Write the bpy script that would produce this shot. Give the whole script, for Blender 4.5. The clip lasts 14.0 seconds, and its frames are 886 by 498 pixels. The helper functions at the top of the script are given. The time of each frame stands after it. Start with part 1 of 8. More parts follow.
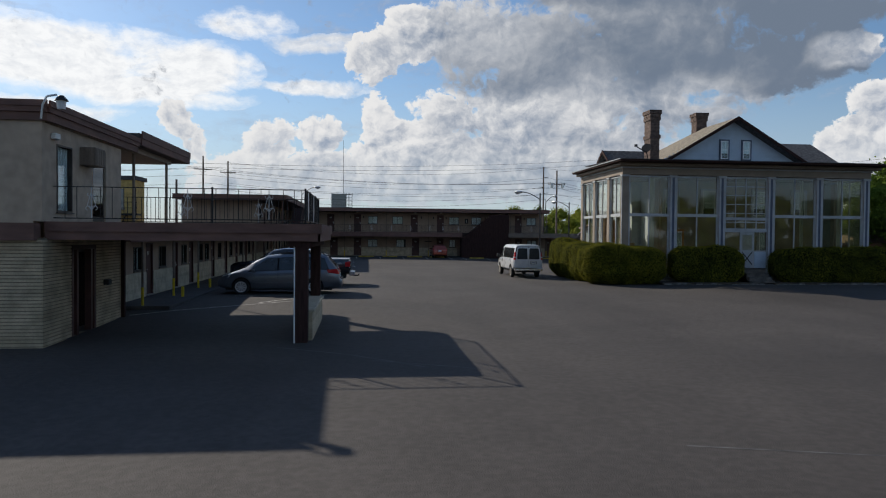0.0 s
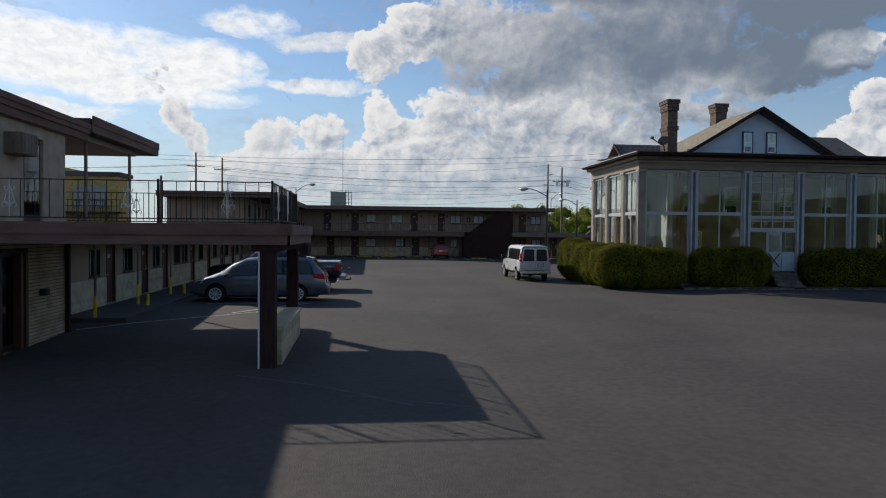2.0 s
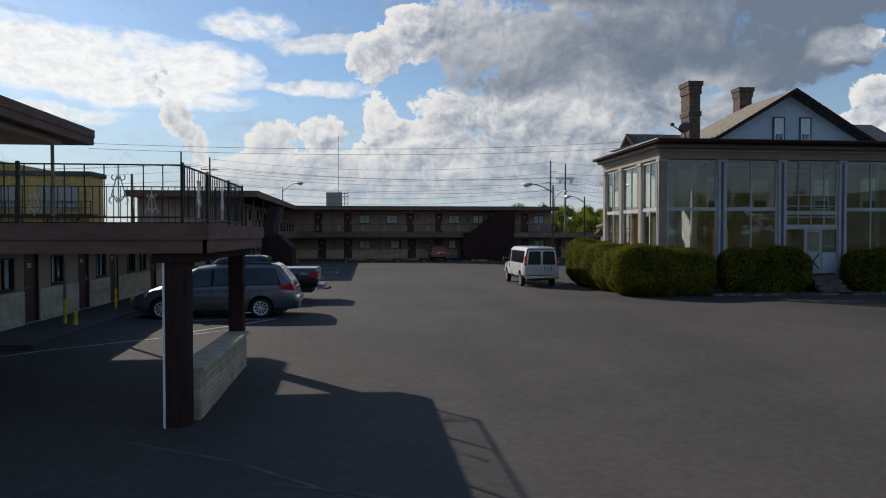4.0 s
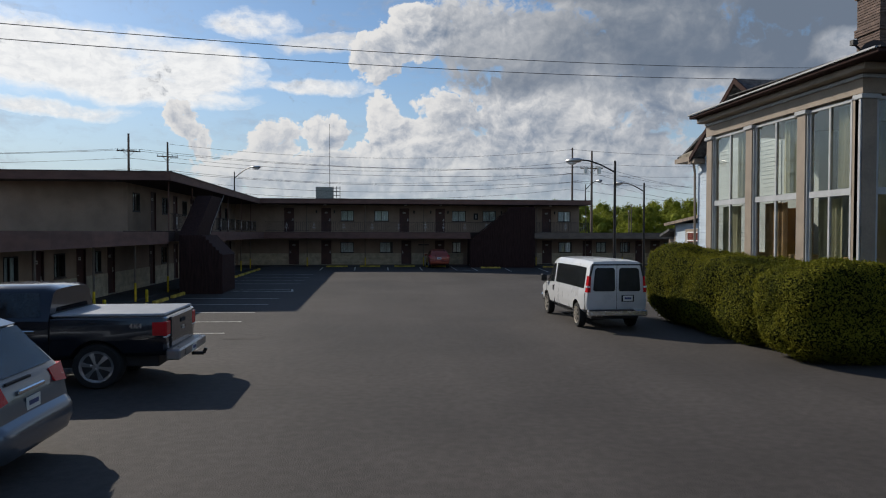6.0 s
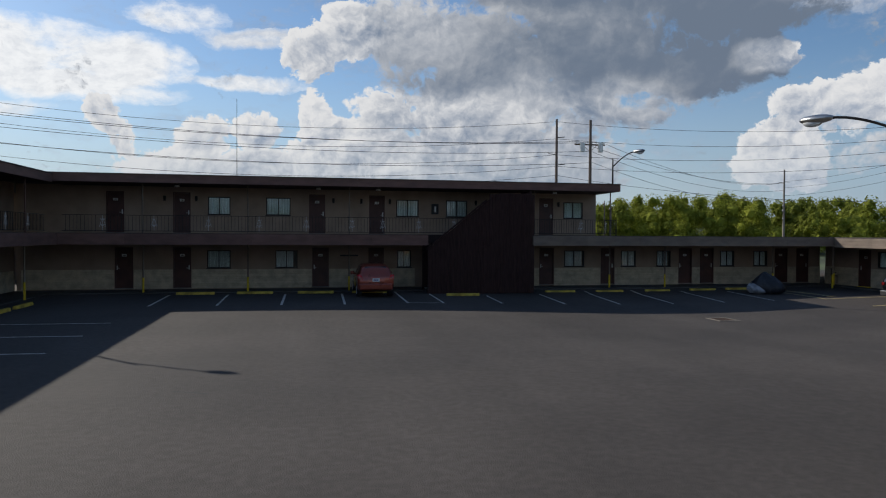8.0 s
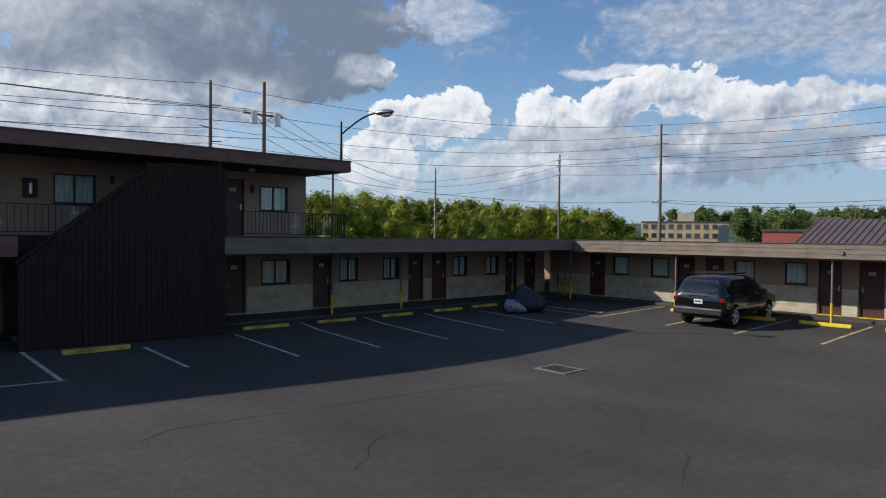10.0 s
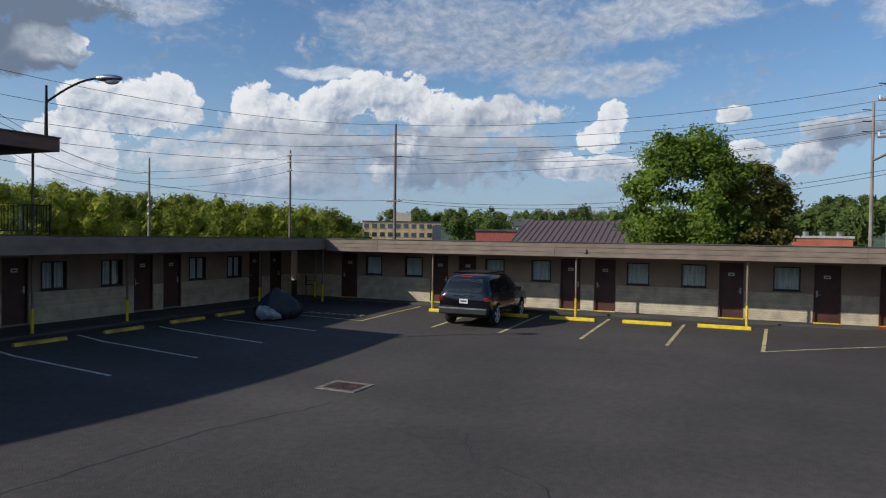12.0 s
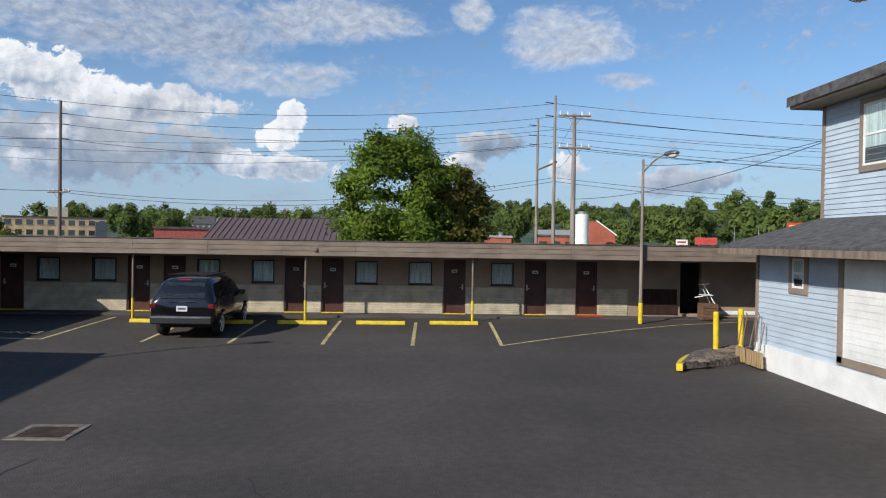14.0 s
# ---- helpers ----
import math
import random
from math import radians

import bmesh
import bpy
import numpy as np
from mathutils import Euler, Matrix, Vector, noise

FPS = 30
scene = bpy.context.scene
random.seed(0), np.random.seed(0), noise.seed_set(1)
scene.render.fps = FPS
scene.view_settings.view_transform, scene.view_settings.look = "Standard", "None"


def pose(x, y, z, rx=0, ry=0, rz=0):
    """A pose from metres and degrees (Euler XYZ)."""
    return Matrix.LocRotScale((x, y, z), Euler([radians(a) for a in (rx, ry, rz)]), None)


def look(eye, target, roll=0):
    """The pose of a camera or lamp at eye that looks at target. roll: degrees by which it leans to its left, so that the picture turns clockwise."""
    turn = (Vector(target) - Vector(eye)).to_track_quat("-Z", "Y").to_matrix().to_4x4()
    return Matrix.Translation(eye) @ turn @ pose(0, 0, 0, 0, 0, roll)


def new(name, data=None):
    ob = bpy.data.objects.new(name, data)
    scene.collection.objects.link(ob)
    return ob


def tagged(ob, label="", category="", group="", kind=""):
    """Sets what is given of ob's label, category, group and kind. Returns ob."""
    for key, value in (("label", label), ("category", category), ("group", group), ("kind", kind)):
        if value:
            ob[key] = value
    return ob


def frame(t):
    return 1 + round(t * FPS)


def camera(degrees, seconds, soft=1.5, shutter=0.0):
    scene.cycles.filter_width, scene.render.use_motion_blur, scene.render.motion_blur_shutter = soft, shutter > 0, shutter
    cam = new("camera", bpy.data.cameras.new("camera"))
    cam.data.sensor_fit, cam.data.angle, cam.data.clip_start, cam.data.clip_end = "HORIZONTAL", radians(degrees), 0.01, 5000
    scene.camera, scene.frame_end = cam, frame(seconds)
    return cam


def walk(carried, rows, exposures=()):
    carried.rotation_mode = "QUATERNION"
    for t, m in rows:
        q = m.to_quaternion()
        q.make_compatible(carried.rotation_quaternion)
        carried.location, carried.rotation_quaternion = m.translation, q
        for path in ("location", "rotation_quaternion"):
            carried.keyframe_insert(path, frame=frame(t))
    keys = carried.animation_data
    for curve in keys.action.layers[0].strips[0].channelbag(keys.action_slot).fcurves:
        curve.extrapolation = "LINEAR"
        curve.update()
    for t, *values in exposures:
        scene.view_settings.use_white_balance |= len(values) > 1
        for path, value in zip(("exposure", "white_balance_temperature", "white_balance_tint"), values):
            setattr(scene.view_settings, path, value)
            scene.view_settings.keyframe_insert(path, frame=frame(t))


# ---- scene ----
cam = camera(66.0, 14.0, soft=1.1)
PATH = [
    (0.0, pose(-4.128, -5.153, 2.553, 88.83, 0.00, -6.40) @ pose(0, 0, 0, 0, 0, 0.50)),
    (1.0, pose(-3.980, -3.827, 2.609, 88.74, 0.00, -6.29) @ pose(0, 0, 0, 0, 0, 0.50)),
    (2.0, pose(-3.669, -2.070, 2.629, 88.71, 0.00, -6.23) @ pose(0, 0, 0, 0, 0, 0.50)),
    (3.0, pose(-3.283, 0.023, 2.635, 88.77, 0.00, -6.20) @ pose(0, 0, 0, 0, 0, 0.10)),
    (3.2, pose(-3.214, 0.521, 2.636, 88.77, 0.00, -6.23) @ pose(0, 0, 0, 0, 0, 0.20)),
    (3.7, pose(-3.034, 1.496, 2.636, 88.78, 0.00, -6.20) @ pose(0, 0, 0, 0, 0, 0.06)),
    (4.2, pose(-2.834, 2.546, 2.636, 88.77, 0.00, -6.14) @ pose(0, 0, 0, 0, 0, -0.08)),
    (4.7, pose(-2.559, 4.458, 2.647, 88.74, 0.00, -6.07) @ pose(0, 0, 0, 0, 0, -0.16)),
    (5.3, pose(-2.048, 8.998, 2.690, 88.71, 0.00, -6.00) @ pose(0, 0, 0, 0, 0, -0.10)),
    (5.5, pose(-1.810, 11.035, 2.711, 88.68, 0.00, -6.03) @ pose(0, 0, 0, 0, 0, 0.00)),
    (6.0, pose(-1.303, 16.544, 2.765, 88.68, 0.00, -5.94) @ pose(0, 0, 0, 0, 0, 0.10)),
    (6.5, pose(-0.943, 22.059, 2.784, 88.71, 0.00, -5.86) @ pose(0, 0, 0, 0, 0, 0.20)),
    (7.0, pose(-0.414, 27.539, 2.772, 88.77, 0.00, -5.74) @ pose(0, 0, 0, 0, 0, 0.20)),
    (7.2, pose(-0.224, 29.665, 2.834, 88.74, 0.00, -5.74) @ pose(0, 0, 0, 0, 0, 0.20)),
    (7.7, pose(0.377, 35.573, 2.858, 88.74, 0.00, -8.29) @ pose(0, 0, 0, 0, 0, 0.26)),
    (8.2, pose(1.081, 41.838, 2.911, 88.75, 0.00, -14.21) @ pose(0, 0, 0, 0, 0, 0.39)),
    (8.7, pose(1.781, 47.325, 2.967, 88.76, 0.00, -22.38) @ pose(0, 0, 0, 0, 0, 0.52)),
    (9.3, pose(2.464, 51.279, 3.000, 88.77, 0.00, -33.59) @ pose(0, 0, 0, 0, 0, 0.60)),
    (9.5, pose(2.647, 51.884, 2.976, 88.83, 0.00, -37.44) @ pose(0, 0, 0, 0, 0, 0.60)),
    (10.0, pose(2.890, 52.721, 2.968, 88.85, 0.00, -43.14) @ pose(0, 0, 0, 0, 0, 0.60)),
    (10.5, pose(3.191, 53.420, 2.946, 88.94, 0.00, -48.79) @ pose(0, 0, 0, 0, 0, 0.80)),
    (11.0, pose(3.422, 54.062, 2.935, 88.97, 0.00, -54.65) @ pose(0, 0, 0, 0, 0, 0.80)),
    (11.5, pose(3.665, 54.733, 2.929, 89.00, 0.00, -60.59) @ pose(0, 0, 0, 0, 0, 0.80)),
    (12.0, pose(3.920, 55.296, 2.935, 89.03, 0.00, -66.46) @ pose(0, 0, 0, 0, 0, 0.80)),
    (12.5, pose(4.297, 55.870, 2.934, 89.05, 0.00, -73.02) @ pose(0, 0, 0, 0, 0, 0.80)),
    (13.0, pose(4.663, 56.409, 2.877, 89.23, 0.00, -79.66) @ pose(0, 0, 0, 0, 0, 0.80)),
    (13.5, pose(5.040, 56.896, 2.860, 89.28, 0.00, -86.24) @ pose(0, 0, 0, 0, 0, 0.80)),
    (14.0, pose(5.349, 57.365, 2.858, 89.34, 0.00, -92.87) @ pose(0, 0, 0, 0, 0, 0.90)),
]
walk(cam, PATH, [(0.0, 0.0, 6500, 10), (5.5, -0.05, 6550, 10), (7.2, -0.2, 6500, 10), (9.5, 0.2, 6250, 10), (10.5, 0.1, 6200, 10), (12.5, 0.0, 6200, 10), (14.0, 0.22, 6250, 10)])

# ---- world and sun ----
SUN_FROM = Vector((-6.3, 7.1, 5.55)).normalized()
SUN_EL = math.asin(SUN_FROM.z)
SUN_AZ = math.atan2(SUN_FROM.x, SUN_FROM.y)

sun_data = bpy.data.lights.new("sun", "SUN")
sun_data.energy, sun_data.angle, sun_data.color = 4.2, radians(0.6), (1.0, 0.93, 0.82)
sun = new("sun", sun_data)
sun.matrix_world = look(tuple(SUN_FROM * 60), (0, 0, 0))

world = bpy.data.worlds.new("sky")
scene.world = world
world.use_nodes = True
WT = world.node_tree
WT.nodes.clear()


def wnode(kind, **k):
    n = WT.nodes.new(kind)
    for key, v in k.items():
        if key == "op":
            n.operation = v
        elif key == "sky_type":
            n.sky_type = v
    return n


def wl(a, b):
    WT.links.new(a, b)


def wput(sock, v):
    if isinstance(v, bpy.types.NodeSocket):
        wl(v, sock)
    else:
        sock.default_value = v


def wm(op, a, b=0.0, c=None, clamp=False):
    n = wnode("ShaderNodeMath", op=op)
    n.use_clamp = clamp
    wput(n.inputs[0], a)
    wput(n.inputs[1], b)
    if c is not None:
        wput(n.inputs[2], c)
    return n.outputs[0]


def wsmooth(x, lo, hi, a=0.0, b=1.0):
    n = WT.nodes.new("ShaderNodeMapRange")
    n.interpolation_type = "SMOOTHSTEP"
    wput(n.inputs["Value"], x)
    n.inputs["From Min"].default_value, n.inputs["From Max"].default_value = lo, hi
    n.inputs["To Min"].default_value, n.inputs["To Max"].default_value = a, b
    return n.outputs["Result"]


def wmix(f, a, b):
    n = WT.nodes.new("ShaderNodeMix")
    n.data_type = "RGBA"
    wput(n.inputs[0], f)
    wput(n.inputs[6], a)
    wput(n.inputs[7], b)
    return n.outputs[2]


def wnoise(vec, scale, detail, rough=0.55):
    n = WT.nodes.new("ShaderNodeTexNoise")
    n.inputs["Scale"].default_value, n.inputs["Detail"].default_value, n.inputs["Roughness"].default_value = scale, detail, rough
    wl(vec, n.inputs["Vector"])
    return n


# clouds: azimuth (degrees, clockwise from +y), elevation, half width, half height, brightness
SHEETS_NORTH = [(-24.5, 12.5, 5.5, 2.6, 1), (-19, 12.6, 7.7, 2.7, 1), (-12.1, 12.9, 3.6, 1.8, 1), (-9.6, 16.4, 3.7, 1.2, 0.95), (-15.5, 10.5, 6.1, 1.1, 1), (-3.7, 15.1, 4.1, 0.8, 0.7),
                (-4.6, 11.8, 5, 0.6, 0.85), (-23.5, 9, 5.4, 0.6, 0.9), (-33, 13.0, 8, 3.4, 1), (-48, 16, 14, 6, 0.9)]
SHEETS_EAST = [(68.3, 16.4, 12, 3.4, 0.15), (78.4, 12.9, 6.6, 1.4, 0.25), (42.5, 17.5, 5, 1.7, 0.3), (56.5, 13.2, 3.3, 0.5, 0.6), (84.4, 17.4, 6.5, 1.9, 0.25),
               (102.5, 16.4, 5.5, 2.4, 0.3), (107.6, 13.2, 2.4, 0.7, 0.2), (94.9, 18.4, 1.5, 1.4, 0.3), (150, 18, 20, 5, 0.7), (230, 16, 24, 5, 0.7)]
CUMULUS_NORTH = [(3.5, 16.3, 3.0, 2.2, 0.75), (0.4, 14.2, 2.5, 2.0, 0.75), (8.6, 16.8, 5.6, 2.8, 0.35), (12.2, 14.1, 6.6, 3.3, 0.1), (20, 14.8, 8.5, 4.6, 0), (29, 15.6, 9.4, 3.4, -0.4),
                 (37, 16.6, 6, 1.6, -0.5), (18.7, 9.5, 6.0, 4.0, 0.42), (27.2, 10.9, 4.6, 2.6, 0.3), (9.9, 8.8, 7.6, 3.6, 0.6), (36.2, 13.9, 2.2, 1.2, 0.15), (27, 20.4, 17, 3.0, -0.3), (33, 12.6, 5, 1.8, -0.4)]
CUMULUS_LOW = [(0.8, 9.3, 1.4, 2.2, 0.85), (2.4, 6.8, 3.3, 2.8, 0.8), (-3.9, 8.1, 2.1, 1.5, 0.9), (-8, 7.5, 2, 1.6, 0.9), (-14.8, 8.7, 1.4, 1.5, 0.85), (-13.8, 7.0, 1.2, 1.3, 0.8),
               (-7.5, 4.6, 8, 2.0, 0.7), (0.4, 4.8, 6, 2.4, 0.75), (8.1, 5, 8.5, 2.6, 0.55), (15.5, 5.2, 6.9, 2.6, 0.45), (23.4, 5.4, 4.6, 2.2, 0.35), (36.6, 7.4, 1.9, 1.5, 0.75), (38.2, 9.4, 1.8, 1.7, 0.8)]
CUMULUS_EAST = [(40.7, 9.3, 2.8, 2.3, 0.95), (44.0, 10.1, 2.6, 1.9, 0.9), (37.9, 5.4, 3.2, 2.4, 0.85), (51.8, 10, 2.8, 2.1, 0.95), (56.9, 10.7, 2.8, 1.9, 0.95), (61.9, 11.5, 4.9, 1.9, 0.9), (70, 10.4, 7.0, 1.4, 0.45),
                (54.5, 6.4, 13, 3.6, 0.25), (68.9, 6.8, 7.5, 2.9, 0.15), (51.0, 5.2, 3.3, 2.4, 0.85), (63.8, 7.2, 1.8, 1.6, 1), (61.6, 5.2, 1.8, 1.1, 1), (36.6, 13.5, 2.5, 1.4, 0.8)]
CUMULUS_FAR_EAST = [(80.6, 9.9, 1.3, 1.3, 1), (79.3, 8.3, 1.9, 1.3, 1), (76.4, 6.1, 2.5, 1.2, 1), (80.3, 5.6, 4.3, 1.2, 0.6), (94.4, 6.0, 2, 1.2, 0.55), (96.3, 7.8, 3.2, 1.2, 0.25),
                    (103.1, 6.4, 1.6, 1.3, 0.45), (89.6, 9.4, 1.3, 0.7, 0.6), (90.4, 6.7, 1.8, 0.9, 0.6), (112, 5, 4, 1.4, 0.3), (175, 8, 16, 4, 0.7), (255, 8, 14, 4, 0.8)]

coord = WT.nodes.new("ShaderNodeTexCoord")
split = WT.nodes.new("ShaderNodeSeparateXYZ")
wl(coord.outputs["Generated"], split.inputs[0])
az = wm("MULTIPLY", wm("ARCTAN2", split.outputs[0], split.outputs[1]), 57.29578)
az = wm("ADD", az, wm("MULTIPLY", wm("LESS_THAN", az, -90.0), 360.0))
el = wm("MULTIPLY", wm("ARCSINE", split.outputs[2]), 57.29578)


def wvec(x, y, z=0.0):
    n = WT.nodes.new("ShaderNodeCombineXYZ")
    wput(n.inputs[0], x)
    wput(n.inputs[1], y)
    n.inputs[2].default_value = z
    return n.outputs[0]


def wbillow(x, y, scale, detail):
    """Rounded cauliflower heads: inverted cell distance in several octaves."""
    n = WT.nodes.new("ShaderNodeTexVoronoi")
    n.voronoi_dimensions, n.feature = "2D", "SMOOTH_F1"
    n.inputs["Scale"].default_value, n.inputs["Detail"].default_value = scale, detail
    n.inputs["Roughness"].default_value, n.inputs["Lacunarity"].default_value = 0.55, 2.3
    n.inputs["Smoothness"].default_value = 0.12
    n.normalize = True
    wl(wvec(x, y), n.inputs["Vector"])
    return wm("MULTIPLY_ADD", n.outputs["Distance"], -2.0, 0.62)


def wblobs(clouds, x, y, lean=True):
    """Merged ellipses: field (0 at the rim, additive where they overlap), mean brightness, facing of the sun."""
    field = lum = face = total = 0.0
    for i, (ca, ce, ra, re_, br) in enumerate(clouds):
        dx = wm("MULTIPLY_ADD", x, 1.0 / ra, -ca / ra)
        dy = wm("MULTIPLY_ADD", y, 1.0 / re_, -ce / re_)
        d = wm("SUBTRACT", 1.0, wm("MULTIPLY_ADD", dx, dx, wm("MULTIPLY", dy, dy)))
        w = wm("ADD", d, 0.35, clamp=True)
        field = wm("ADD", field, w) if i else w
        w = wm("MULTIPLY", w, w)
        lum = wm("MULTIPLY_ADD", w, br, lum) if i else wm("MULTIPLY", w, br)
        total = wm("ADD", total, w) if i else w
        if lean:
            g = wm("MULTIPLY_ADD", dx, -0.6, wm("MULTIPLY", dy, 0.75))
            face = wm("MULTIPLY_ADD", w, g, face) if i else wm("MULTIPLY", w, g)
    total = wm("MAXIMUM", total, 0.02)
    field = wm("SUBTRACT", wm("MINIMUM", field, 1.6), 0.35)
    return field, wm("DIVIDE", lum, total), wm("DIVIDE", face, total) if lean else None


def wease(x, width):
    """Smooth step from 0 to 1 as x goes from 0 to width, which may vary."""
    t = wm("DIVIDE", x, width, clamp=True)
    return wm("MULTIPLY", wm("MULTIPLY", t, t), wm("MULTIPLY_ADD", t, -2.0, 3.0))


warp = wnoise(wvec(az, el), 0.16, 6, 0.6)
warp_s = WT.nodes.new("ShaderNodeSeparateColor")
wl(warp.outputs["Color"], warp_s.inputs[0])
ax = wm("MULTIPLY_ADD", warp_s.outputs[0], 3.6, wm("SUBTRACT", az, 1.8))
ey = wm("MULTIPLY_ADD", warp_s.outputs[1], 2.4, wm("SUBTRACT", el, 1.2))
# high thin sheets
streak = wnoise(wvec(wm("MULTIPLY", ax, 0.38), ey), 0.42, 7, 0.62)
tuft = wnoise(wvec(wm("MULTIPLY", ax, 0.6), ey), 1.5, 5, 0.6)
s_field, s_lum, s_face = wblobs(SHEETS_NORTH + SHEETS_EAST, ax, ey, False)
s_dens = wm("MULTIPLY_ADD", wm("SUBTRACT", streak.outputs["Fac"], 0.5), 2.6, wm("MULTIPLY_ADD", wm("SUBTRACT", tuft.outputs["Fac"], 0.5), 1.1, s_field))
s_mask = wsmooth(s_dens, -0.45, 1.0, 0.0, 0.94)
s_lit = wm("MULTIPLY_ADD", wm("SUBTRACT", tuft.outputs["Fac"], 0.5), 0.9, wm("MULTIPLY_ADD", s_lum, 0.92, wsmooth(s_dens, 0.0, 0.9, 0.12, 0.0)), clamp=True)
sheet_col = wmix(s_lit, (0.28, 0.345, 0.47, 1), (1.14, 1.14, 1.13, 1))
# heaped clouds: torn masses with rounded heads, lit from the sun's side
TO_SUN = (-0.55, 0.6)


def wshift(k):
    return wm("ADD", ax, TO_SUN[0] * k), wm("ADD", ey, TO_SUN[1] * k)


heads = wbillow(ax, ey, 0.70, 3.0)
heads_sun = wbillow(*wshift(0.55), 0.70, 3.0)
mass = wnoise(wvec(ax, wm("MULTIPLY", ey, 1.15)), 0.26, 7, 0.55)
mass_sx, mass_sy = wshift(1.0)
mass_sun = wnoise(wvec(mass_sx, wm("MULTIPLY", mass_sy, 1.15)), 0.26, 7, 0.55)
drift = wnoise(wvec(ax, wm("MULTIPLY", ey, 1.3)), 0.12, 5, 0.55)
c_field, c_lum, c_face = wblobs(CUMULUS_NORTH + CUMULUS_LOW + CUMULUS_EAST + CUMULUS_FAR_EAST, ax, ey)
dens = wm("MULTIPLY_ADD", heads, 0.75, wm("MULTIPLY_ADD", wm("SUBTRACT", mass.outputs["Fac"], 0.5), 2.6, c_field))
curls = wnoise(wvec(ax, ey), 1.15, 5, 0.6)
dens = wm("MULTIPLY_ADD", wm("SUBTRACT", curls.outputs["Fac"], 0.5), 1.5, dens)
mask = wease(wm("ADD", dens, 0.06), wsmooth(c_lum, 0.1, 0.8, 0.80, 0.30))
crisp = wsmooth(c_lum, 0.0, 0.75, 0.24, 1.0)
relief = wm("MULTIPLY_ADD", wm("SUBTRACT", mass.outputs["Fac"], mass_sun.outputs["Fac"]), 2.6, wm("MULTIPLY", wm("SUBTRACT", heads, heads_sun), 0.45))
broad = wm("MULTIPLY_ADD", c_face, 0.36, wm("MULTIPLY", wm("SUBTRACT", drift.outputs["Fac"], 0.5), 1.6))
rim = wsmooth(dens, 0.05, 0.8, 0.34, 0.0)
lit = wm("MULTIPLY", wm("ADD", relief, rim), crisp)
lit = wm("ADD", lit, wm("MULTIPLY_ADD", c_lum, 0.60, wm("MULTIPLY_ADD", broad, 0.8, 0.02)))
lit = wsmooth(lit, -0.30, 1.05)
shade_col = wmix(c_lum, (0.185, 0.235, 0.315, 1), (0.29, 0.375, 0.52, 1))
cloud_col = wmix(lit, shade_col, (0.96, 0.955, 0.95, 1))
haze_col = wmix(wsmooth(az, 15.0, 60.0), (0.53, 0.62, 0.70, 1), (0.36, 0.475, 0.63, 1))
cloud_col = wmix(wsmooth(el, 1.0, 8.5, 0.6, 0.0), cloud_col, haze_col)
sky = WT.nodes.new("ShaderNodeTexSky")
sky.sky_type = "NISHITA"
sky.sun_disc, sky.sun_elevation, sky.sun_rotation = False, SUN_EL, SUN_AZ
sky.air_density, sky.dust_density, sky.ozone_density = 1.0, 0.4, 3.0
blue = WT.nodes.new("ShaderNodeVectorMath")
blue.operation = "MULTIPLY"
wl(sky.outputs[0], blue.inputs[0])
blue.inputs[1].default_value = (0.108, 0.119, 0.126)
haze = wsmooth(el, 0.0, 15.0, 0.80, 0.0)
sky_col = wmix(haze, blue.outputs[0], haze_col)
low = wsmooth(el, 0.5, 4.0, 0.45, 1.0)
sky_out = wmix(wm("MULTIPLY", s_mask, low), sky_col, sheet_col)
sky_out = wmix(wm("MULTIPLY", mask, low), sky_out, cloud_col)
bg = WT.nodes.new("ShaderNodeBackground")
wl(sky_out, bg.inputs[0])
bg.inputs[1].default_value = 0.85
wout = WT.nodes.new("ShaderNodeOutputWorld")
wl(bg.outputs[0], wout.inputs[0])

# ---- materials ----
MATS = {}


